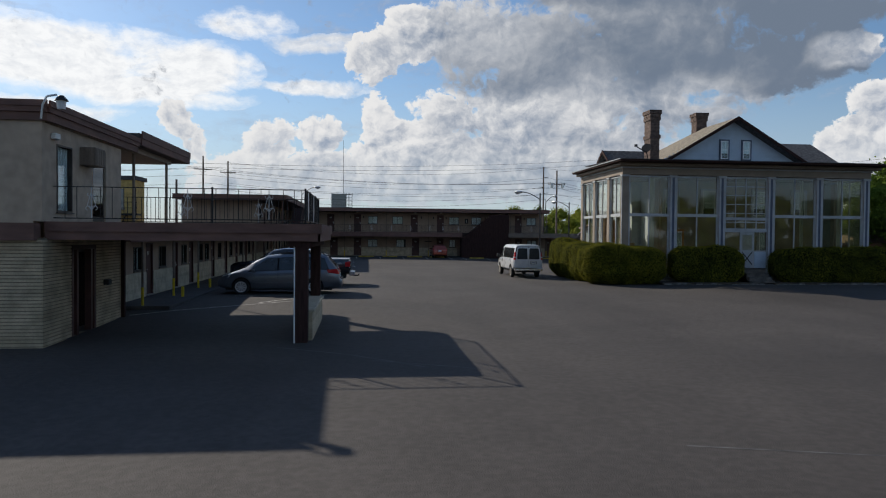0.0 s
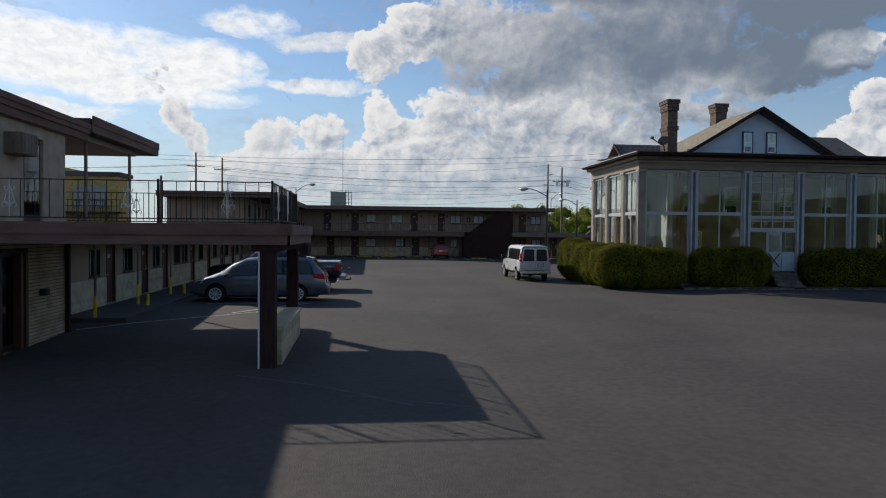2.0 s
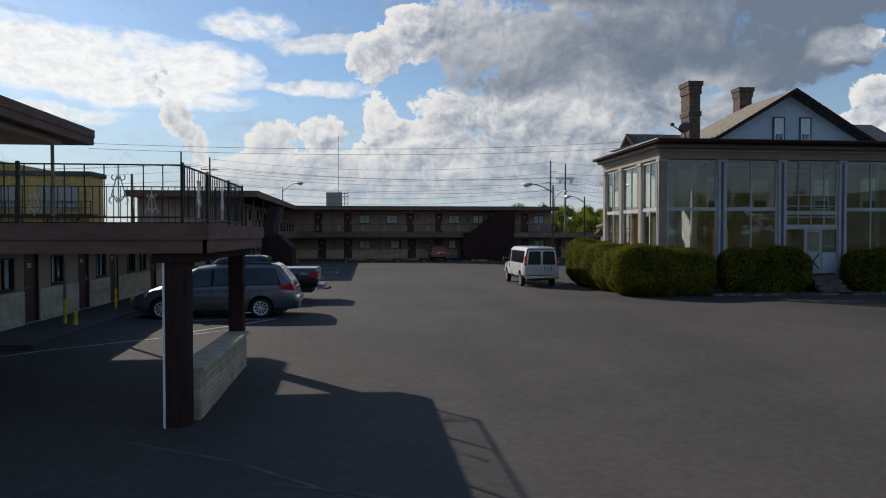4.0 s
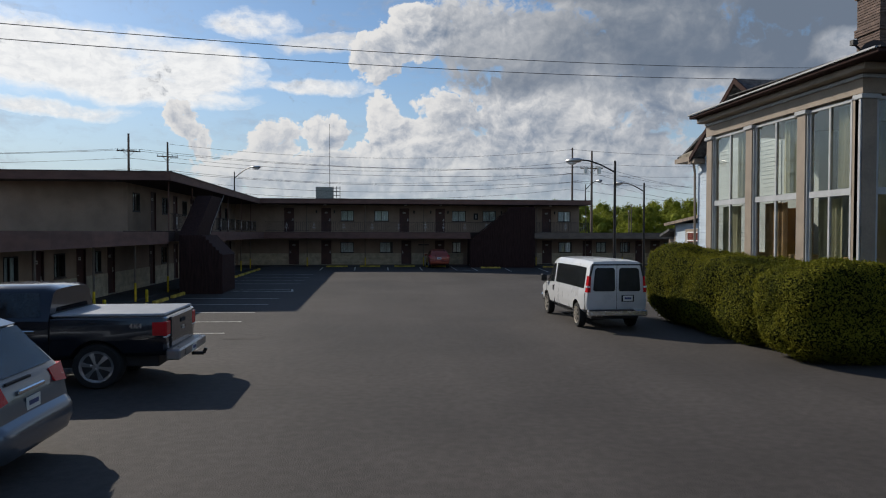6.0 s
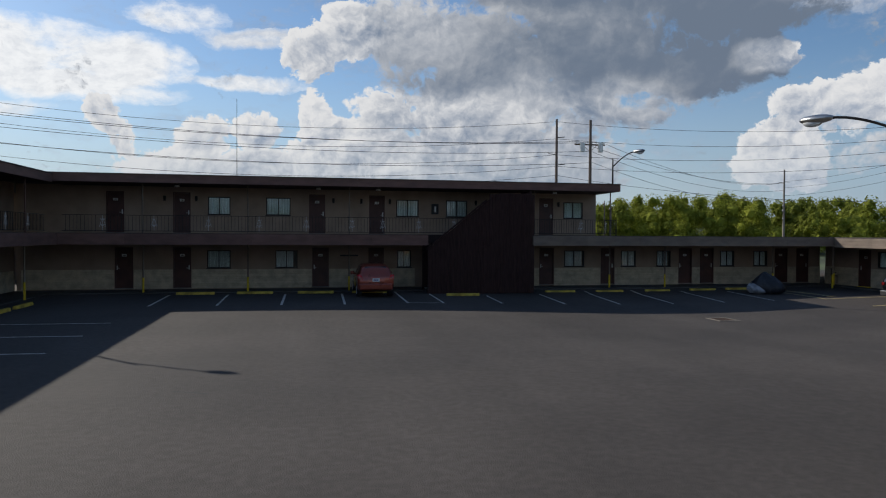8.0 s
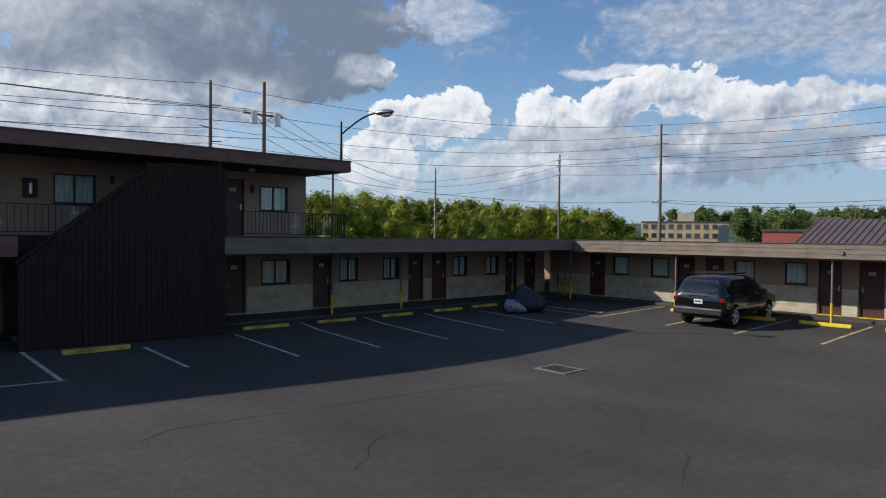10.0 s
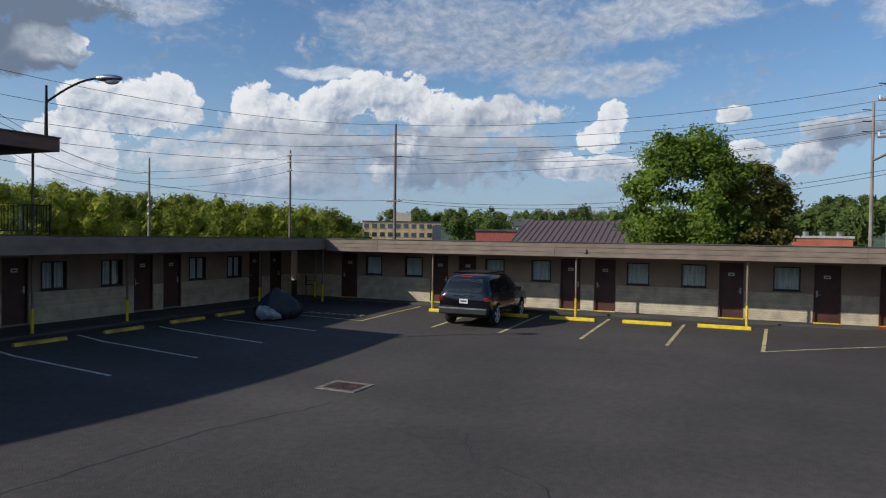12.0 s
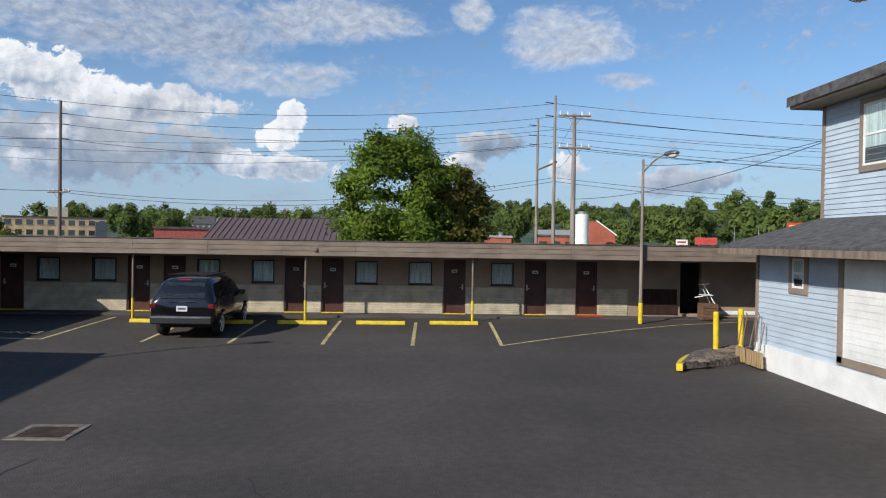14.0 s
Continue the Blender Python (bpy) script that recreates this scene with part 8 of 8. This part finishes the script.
for z0 in (9.5, 7.9):
    wire((41.2, 48.7, z0), (45.0, -10.0, z0 - 0.3), 1.0, 0.015)
    wire((41.2, 48.7, z0), (57.6, 46.25, z0 + 0.8), 0.4, 0.012)
wire((29.5, 49.0, 5.7), (25.5, 44.5, 6.2), 0.25, 0.01)
wire((41.2, 48.7, 5.2), (25.0, 44.0, 6.4), 0.5, 0.012)
for y0, z0, z1 in ((24.6, 5.5, 7.4), (24.8, 5.36, 7.1)):
    wire((-11.75, y0, z0), (12.7, 34.25, z1), 0.35, 0.006, "thin service line from the office roof to the house")


# ---- trees and far country ----
def broad_tree(name, label, x, y, h, crown_r, crown_z, seed, leaves, size, material):
    rnd = random.Random(seed)
    th = thing(name, label, "tree", (x, y, 0))
    bm = bmesh.new()
    tips = []

    def limb(p, d, length, r, depth):
        q = p
        n = 3
        for i in range(n):
            e = q + d * length / n
            tube(bm, q, e, r * (1 - 0.22 * i), r * (1 - 0.22 * (i + 1)), n=8 if depth < 2 else 5, caps=False)
            q = e
            d = (d + Vector((rnd.gauss(0, 0.12), rnd.gauss(0, 0.12), rnd.gauss(0.05, 0.08)))).normalized()
        if depth >= 3:
            tips.append(q)
            return
        for k in range(3 if depth else 5):
            a = rnd.uniform(0, 6.283)
            s = rnd.uniform(0.45, 0.95)
            nd = (d + Vector((math.cos(a), math.sin(a), rnd.uniform(-0.1, 0.5))) * s).normalized()
            limb(q - d * length * rnd.uniform(0, 0.35), nd, length * rnd.uniform(0.6, 0.8), r * 0.5, depth + 1)

    limb(Vector((x, y, 0)), Vector((0, 0, 1)), h * 0.27, h * 0.028, 0)
    part("trunk", bm, M_BARK, th, "grey-brown trunk and limbs", smooth=True)
    # crown: leaf sprays that fill an uneven dome, broad below and ragged at the rim
    lobes = []
    cz = crown_z
    lo = cz - (h - cz) * 0.95
    for k in range(150):
        f = rnd.random()
        z = lo + (h - lo) * f
        reach = crown_r * math.sqrt(max(0.02, 1 - (max(0.0, f - 0.36) / 0.66) ** 2)) * (0.86 + 0.14 * smoothstep(-0.1, 0.25, f))
        a = rnd.uniform(0, 6.283)
        reach *= 1 + 0.22 * noise.noise(Vector((math.cos(a) * 1.6, math.sin(a) * 1.6, z * 0.5 + seed)))
        s = reach * math.sqrt(rnd.uniform(0.2, 1.0)) * 0.93
        lobes.append((Vector((x + s * math.cos(a), y + s * math.sin(a), z)), rnd.uniform(0.10, 0.20) * crown_r))
    pts = []
    for k in range(leaves):
        c, r = lobes[rnd.randrange(len(lobes))]
        d = Vector((rnd.gauss(0, 1), rnd.gauss(0, 1), rnd.gauss(0, 0.7)))
        p = c + d * r * 0.62
        if p.z < lo:
            continue
        n = (d.normalized() * 0.6 + (p - Vector((x, y, cz))).normalized() + Vector((0, 0, 0.8))).normalized()
        pts.append((p, n))
    verts, faces = leaf_cloud(rnd, pts, size, 1.1)
    me = bpy.data.meshes.new("crown")
    inv = WM[th].inverted()
    me.from_pydata([inv @ v for v in verts], [], faces)
    me.materials.append(material)
    ob = new("crown", me)
    ob.parent = th
    ob["label"] = "dense green leaf crown with gaps"
    return th


broad_tree("maple_tree", "broad green maple behind the east wing", 45.2, 58.2, 9.0, 3.7, 5.3, 31, 44000, 0.125, M_LEAF)
M_LEAF2 = mat("turning_leaf", (0.17, 0.155, 0.035), 0.7, vary=0.3, scale=0.8, fine=9, bump=0, second=(0.08, 0.085, 0.022), spec=0.12)
leafy(M_LEAF2)
broad_tree("maple_tree", "smaller maple with yellowing leaves", 46.3, 54.9, 7.1, 2.5, 4.6, 32, 20000, 0.12, M_LEAF2)
broad_tree("garden_tree", "dark green tree beyond the house", 30.5, 36.0, 7.6, 2.8, 4.4, 33, 14000, 0.15, M_LEAF)
broad_tree("garden_tree", "dark green tree beyond the house", 34.0, 32.0, 7.0, 3.2, 3.9, 34, 14000, 0.15, M_LEAF)


def woods(name, label, spots, seed, size, leaves, material):
    """Far trees as one body of leaf clumps over many crowns. spots: x, y, base, height, radius."""
    rnd = random.Random(seed)
    verts, faces = [], []
    ico = bmesh.new()
    bmesh.ops.create_icosphere(ico, subdivisions=1, radius=1.0)
    ball_v = [v.co.copy() for v in ico.verts]
    ball_f = [[v.index for v in f.verts] for f in ico.faces]
    ico.free()
    pts = []
    for x, y, b, h, r in spots:
        lob = []
        for k in range(12):
            a = rnd.uniform(0, 6.283)
            f = rnd.uniform(0.12, 0.93)
            s = rnd.uniform(0.1, 0.9) * (1 - smoothstep(0.45, 1.05, f) * 0.8)
            lob.append((Vector((x + math.cos(a) * r * s, y + math.sin(a) * r * s, b + h * f)), r * rnd.uniform(0.26, 0.46)))
        for c, q in lob:
            i = len(verts)
            verts += [c + v * q * rnd.uniform(0.5, 0.75) for v in ball_v]
            faces += [tuple(i + j for j in f) for f in ball_f]
        for k in range(leaves):
            c, q = lob[rnd.randrange(12)]
            d = Vector((rnd.gauss(0, 1), rnd.gauss(0, 1), rnd.gauss(0, 1))).normalized()
            p = c + d * q * rnd.uniform(0.7, 1.12)
            p.z = max(b + 0.2, p.z)
            pts.append((p, (d + Vector((0, 0, 0.5))).normalized()))
    lv, lf = leaf_cloud(rnd, pts, size, 1.0)
    i = len(verts)
    verts += lv
    faces += [tuple(i + j for j in f) for f in lf]
    me = bpy.data.meshes.new(name)
    me.from_pydata(verts, [], faces)
    me.materials.append(material)
    tagged(new(name, me), label, "trees", kind="stuff")


def skyline(a, stops):
    """Elevation of the tree tops at an azimuth, between the stops."""
    for (a0, e0), (a1, e1) in zip(stops, stops[1:]):
        if a <= a1:
            return e0 + (e1 - e0) * max(0.0, (a - a0) / (a1 - a0))
    return stops[-1][1]


rnd = random.Random(77)
EYE0 = (4.4, 56.0)


def at_az(deg, d):
    return EYE0[0] + d * math.sin(radians(deg)), EYE0[1] + d * math.cos(radians(deg))


spots = []
for k in range(110):
    a = 14 + 45 * (k + rnd.random()) / 110
    d = rnd.uniform(98, 140)
    x, y = at_az(a, d)
    e = skyline(a, ((14, 3.3), (36, 3.6), (47, 2.9), (57, 2.3))) + rnd.choice((-1.1, -0.7, -0.3, -0.1, 0.1))
    spots.append((x, y, 0, d * math.tan(radians(e)) + 2.9, rnd.uniform(2.4, 4.4)))
woods("woodland", "dense green woodland edge behind the motel", spots, 41, 0.21, 1500, M_WOODS)
spots = []
for k in range(230):
    a = rnd.uniform(62, 128)
    d = rnd.uniform(190, 420)
    if a < 67.5:
        d = 300 + d * 0.3
    x, y = at_az(a, d)
    e = skyline(a, ((62, 2.3), (72, 2.6), (80, 2.5), (88, 2.9), (94, 3.6), (98, 3.8), (105, 3.4), (113, 3.8), (128, 4.3)))
    e *= (d / 420) ** 0.55 * rnd.uniform(0.82, 1.03)
    top = d * math.tan(radians(e)) + 2.9
    h = rnd.uniform(7, 12)
    spots.append((x, y, max(0, top - h), min(h, top), rnd.uniform(4, 7)))
woods("hillside_trees", "distant green trees over the town", spots, 42, 0.62, 620, M_HILL)
spots = []
for a, d, e, r in ((67.8, 150, 2.2, 3), (68.8, 165, 2.5, 4), (70.5, 170, 1.5, 5), (76, 160, 2.0, 5), (78.0, 230, 3.1, 5), (81, 190, 2.3, 6), (83.5, 180, 2.4, 6), (98, 130, 1.9, 4), (113, 240, 4.3, 8), (115.5, 240, 4.2, 6), (118, 230, 4.4, 4)):
    x, y = at_az(a, d)
    spots.append((x, y, 0, d * math.tan(radians(e)) + 2.9, r))
woods("town_trees", "scattered green trees between the far buildings", spots, 43, 0.42, 1500, M_HILL)
spots = []
for k in range(46):
    spots.append((-60 + k * 3.2 + rnd.uniform(-1, 1), rnd.uniform(-75, -55), 0, rnd.uniform(7, 13), rnd.uniform(3, 5)))
woods("street_trees", "green trees across the street", spots, 44, 0.5, 350, M_HILL)
# far ridge
bm = bmesh.new()
last = None
for k in range(91):
    a = -70 + k * 2.4
    d = 1500
    x, y = at_az(a, d)
    e = 1.3 + 0.8 * noise.noise(Vector((a * 0.05, 0.3, 0))) + 0.5 * noise.noise(Vector((a * 0.16, 2.3, 0)))
    if a > 85:
        e += 1.2 * smoothstep(85, 100, a)
    if a < 15:
        e = 0.5 + 0.3 * noise.noise(Vector((a * 0.1, 5.0, 0)))
    q = at_az(a, d + 600)
    row = [bm.verts.new((x, y, -5)), bm.verts.new((x * 0.5 + q[0] * 0.5, y * 0.5 + q[1] * 0.5, d * math.tan(radians(e * 0.8)) + 3)), bm.verts.new((*q, (d + 600) * math.tan(radians(e)) + 3))]
    if last:
        for i in (0, 1):
            bm.faces.new((last[i], row[i], row[i + 1], last[i + 1]))
    last = row
tagged(part("far_ridge", bm, mat("hazy_forest", (0.055, 0.085, 0.05), 1.0, vary=0.3, scale=0.02, fine=0.12, bump=0), None, smooth=True), "hazy wooded ridge on the horizon", "hill", kind="structure")


# ---- far buildings ----
def block(name, label, cx, cy, w, d, h, rz, material, floors=1, bays=0, roof=None, win=None, z0=0.0):
    """A far building: walls, roof edge, rows of windows on two sides."""
    th = thing(name, label, "building", (cx, cy, z0), rz)
    part("wall", B(-w / 2, -d / 2, -1, w / 2, d / 2, h), material, th, local=True)
    part("roof", B(-w / 2 - 0.2, -d / 2 - 0.2, h, w / 2 + 0.2, d / 2 + 0.2, h + 0.35), roof or M_ROOF, th, local=True)
    if bays:
        fh = h / floors
        for f in range(floors):
            for k in range(bays):
                x = -w / 2 + w * (k + 0.5) / bays
                ww = w / bays * 0.3
                wn = part("window", B(x - ww, -d / 2 - 0.04, f * fh + fh * 0.3, x + ww, -d / 2 + 0.02, f * fh + fh * 0.78), win or M_CARGL2, th, local=True)
                part("sill", B(x - ww - 0.1, -d / 2 - 0.12, f * fh + fh * 0.26, x + ww + 0.1, -d / 2, f * fh + fh * 0.3), M_CONC, wn, local=True)
    return th


x, y = at_az(63.1, 250)
fac = block("factory_building", "buff brick factory with rows of dark windows", x, y, 28, 14, 9.2, -63 , mat("buff_brick", (0.66, 0.46, 0.27), 0.9, vary=0.12, scale=0.3, fine=3), floors=3, bays=10, z0=-1.0)
part("roof_house", B(-2.2, -5.5, 9.2, 3.2, -1, 12.6), mat("pale_render", (0.62, 0.55, 0.42), 0.9), fac, local=True)
part("glazed_bay", B(10.8, -7.3, 2.0, 13.9, -7.0, 8.2), mat("grey_glazing", (0.10, 0.12, 0.14), 0.3), fac, local=True)
x, y = at_az(71.9, 120)
rb = block("red_shop", "long low red shop with flat roof", x, y, 10, 8, 4.1, -72, mat("red_render", (0.40, 0.10, 0.08), 0.8), 1, 0)
barn = thing("metal_roof_building", "low building with a brown standing-seam metal roof", "building", (80, 69, 0))
part("wall", B(72, 60, 0, 90, 77.5, 2.6), M_TAUPE, barn)
part("roof", PR([(70, 59.5, 2.3), (70, 77.0, 2.3), (77.2, 77.0, 4.95), (77.2, 59.5, 4.95)], (0, 0, -0.15)), mat("brown_metal_roof", (0.15, 0.105, 0.10), 0.5, metal=0.2, vary=0.08), barn)
part("roof", PR([(84.4, 59.5, 2.3), (84.4, 77.0, 2.3), (77.2, 77.0, 4.95), (77.2, 59.5, 4.95)], (0, 0, -0.15)), MATS["brown_metal_roof"], barn)
for k in range(30):
    yy = 59.7 + k * 0.59
    part("roof_seam", PR([(70, yy, 2.30), (77.2, yy, 4.95), (77.2, yy, 5.03), (70, yy, 2.38)], (0, 0.05, 0)), MATS["brown_metal_roof"], barn)
x, y = at_az(84.0, 112)
sub = thing("pylon", "pale steel substation pylon", "pylon", (x, y, 0))
part("mast", T((x, y, 0), (x, y, 8.6), 0.45, 0.3, n=4), M_METAL, sub)
for zz in (7.3, 8.4):
    part("arm", T((x - 0.6, y - 1.5, zz), (x + 0.6, y + 1.5, zz), 0.08, n=4), M_METAL, sub)
part("second_mast", T((x + 1, y - 3.6, 0), (x + 1, y - 3.6, 7.6), 0.12, n=5), M_METAL, sub)
part("arm", T((x + 1, y - 5.0, 7.4), (x + 1, y - 2.2, 7.4), 0.06, n=4), M_METAL, sub)
brick = mat("far_red_brick", (0.34, 0.10, 0.06), 0.9, vary=0.12, scale=0.4, fine=3)
x, y = at_az(101.6, 130)
long_ = block("workshop_building", "long red brick workshop with a pale roof", x, y, 7, 8, 4.0, -102, brick, 1, 3)
part("pale_roof", PR([(-3.7, -4.3, 4.35), (3.7, -4.3, 4.35), (3.7, 0, 5.2), (-3.7, 0, 5.2)], (0, 0, 0.1)), mat("pale_metal_roof", (0.33, 0.33, 0.33), 0.6), long_, local=True)
x, y = at_az(95.9, 118)
sh = block("brick_shed", "low red brick shed with roof vents", x, y, 8, 6, 3.6, -98, brick, 1, 0, roof=mat("pale_metal_roof", (0.5, 0.5, 0.49), 0.6))
for k in (-2.2, 0.0, 2.2):
    part("roof_vent", T((k, -1.5, 3.9), (k, -1.5, 4.6), 0.4, 0.45, n=10), M_METAL, sh, local=True)
x, y = at_az(103.5, 105)
silo = thing("storage_tank", "tall white cylindrical storage tank", "tank", (x, y, 0))
part("tank", T((x, y, 0), (x, y, 7.2), 1.0, n=24), M_WHITE, silo, smooth=True)
part("rail_ring", T((x, y, 7.2), (x, y, 7.6), 0.75, n=14), M_METAL, silo)
x, y = at_az(105.0, 112)
gbd = thing("gabled_brick_building", "small red brick building with white gable trim", "building", (x, y, 0), -105)
part("wall", PR([(-2.4, 0, 0), (2.4, 0, 0), (2.4, 0, 4.2), (-0.6, 0, 6.4), (-2.4, 0, 6.4)], (0, 6, 0)), brick, gbd, local=True)
part("rake", PR([(2.6, -0.1, 4.1), (-0.6, -0.1, 6.45), (-0.6, -0.1, 6.65), (2.6, -0.1, 4.3)], (0, 0.2, 0)), M_WHITE, gbd, local=True)
for a, d, w, h, lab in ((105.8, 330, 13, 11.0, "pale house on the hillside"), (97.6, 300, 8, 9, "white house on the hillside"), (113.4, 260, 9, 7.0, "low house among trees"), (92.5, 260, 7, 9, "white house on the hillside"), (82.6, 230, 6, 8, "white house among trees"), (73.2, 210, 6, 6, "pale house among trees"), (121, 330, 11, 12, "grey house on the hill")):
    x, y = at_az(a, d)
    hs = block("hillside_house", lab, x, y, w, 8, h, -a, mat("pale_far_render", (0.5, 0.48, 0.45), 0.9), 3, 4, z0=d * 0.003)
    part("gable_roof", PR([(-w / 2 - 0.3, -4.3, h), (w / 2 + 0.3, -4.3, h), (w / 2 + 0.3, 0, h + 2.2), (-w / 2 - 0.3, 0, h + 2.2)], (0, 0.1, 0.15)), M_SHING, hs, local=True)
for a, d, w, z0, h, c, lab in ((119.6, 150, 3.4, 6.2, 1.3, (0.55, 0.03, 0.02), "red roadside sign with yellow band"), (111.6, 170, 2.6, 2.9, 1.2, (0.7, 0.7, 0.68), "white and red roadside sign"), (113.4, 175, 5.0, 3.0, 1.7, (0.40, 0.06, 0.04), "low red shop front")):
    x, y = at_az(a, d)
    sg = thing("roadside_sign", lab, "sign", (x, y, 0), -a)
    part("sign_panel", B(-w / 2, -0.15, z0, w / 2, 0.15, z0 + h), mat("sign_colour_" + ("red" if c[1] < 0.05 else "pale" if c[1] > 0.5 else "brick"), c, 0.5), sg, local=True)
    part("sign_band", B(-w * 0.38, -0.17, z0 + h * 0.32, w * 0.38, -0.15, z0 + h * 0.68), mat("sign_yellow", (0.75, 0.5, 0.03), 0.5) if c[1] < 0.05 else mat("sign_red", (0.5, 0.03, 0.03), 0.5), sg, local=True)
    part("sign_post", T((-w * 0.3, 0, 0), (-w * 0.3, 0, z0), 0.12, n=6), M_METAL, sg, local=True)
    part("sign_post", T((w * 0.3, 0, 0), (w * 0.3, 0, z0), 0.12, n=6), M_METAL, sg, local=True)
for a in (115.3, 117.0):
    x, y = at_az(a, 140)
    street_lamp(x, y, 6.4, (x - 1.6, y + 1.2, 6.5), material=M_METAL, r=0.1)
# yellow building and rooftop block seen over the west and north roofs
yb = block("yellow_building", "old yellow rendered building with fire balcony", -31.3, 59.4, 13.4, 2.8, 7.2, 0, mat("yellow_render", (0.50, 0.36, 0.13), 0.9, vary=0.12), 2, 3)
part("balcony", B(-3, -2.6, 4.05, 7.3, -1.4, 4.2), M_IRON, yb, local=True)
for k in range(16):
    part("baluster", B(-3 + k * 0.68, -2.6, 4.2, -2.95 + k * 0.68, -2.55, 5.2), M_IRON, yb, local=True)
part("balcony_rail", B(-3, -2.6, 5.15, 7.3, -2.55, 5.21), M_IRON, yb, local=True)
part("balcony_rail", B(-3, -2.6, 4.65, 7.3, -2.56, 4.7), M_IRON, yb, local=True)
part("sloped_parapet", PR([(-6.7, -1.4, 7.2), (6.7, -1.4, 7.2), (5.2, -1.4, 7.35), (-6.7, -1.4, 9.6)], (0, 0.3, 0)), MATS["yellow_render"], yb, local=True)
for k in (2.0, 4.2, 6.4):
    part("balcony_bracket", T((k, -2.5, 4.05), (k - 1.0, -1.4, 3.0), 0.05, n=5), M_IRON, yb, local=True)
gh = block("hillside_house", "grey gabled house behind the motel", -49.0, 111.0, 9, 8, 5.4, 0, mat("grey_far_siding", (0.28, 0.29, 0.31), 0.9), 2, 0)
part("gable_roof", PR([(-4.7, -4.2, 5.5), (4.7, -4.2, 5.5), (4.7, 0, 7.4), (-4.7, 0, 7.4)], (0, 0.1, 0.15)), M_SHING, gh, local=True)
rt = thing("rooftop_block", "grey stair tower with ladder cage and mast", "building", (-10.4, 150, 0))
part("tower", B(-12.0, 149, 0, -8.85, 153, 11.6), mat("grey_render", (0.30, 0.30, 0.29), 0.9), rt)
for k in range(7):
    part("cage_rung", T((-8.8, 149, 7.2 + k * 0.7), (-7.4, 149, 7.2 + k * 0.7), 0.06, n=5), M_IRON, rt)
for xx in (-8.7, -8.1, -7.4):
    part("cage_post", T((xx, 149, 6.0), (xx, 149, 11.7), 0.06, n=5), M_IRON, rt)
part("mast", T((-9.35, 149, 11.6), (-9.35, 149, 23.6), 0.05, 0.03, n=5), M_IRON, rt)
block("long_far_building", "far warehouse behind the motel", -10, 170, 40, 16, 6.0, 0, mat("grey_render"  , (0.30, 0.30, 0.29), 0.9), 1, 0)
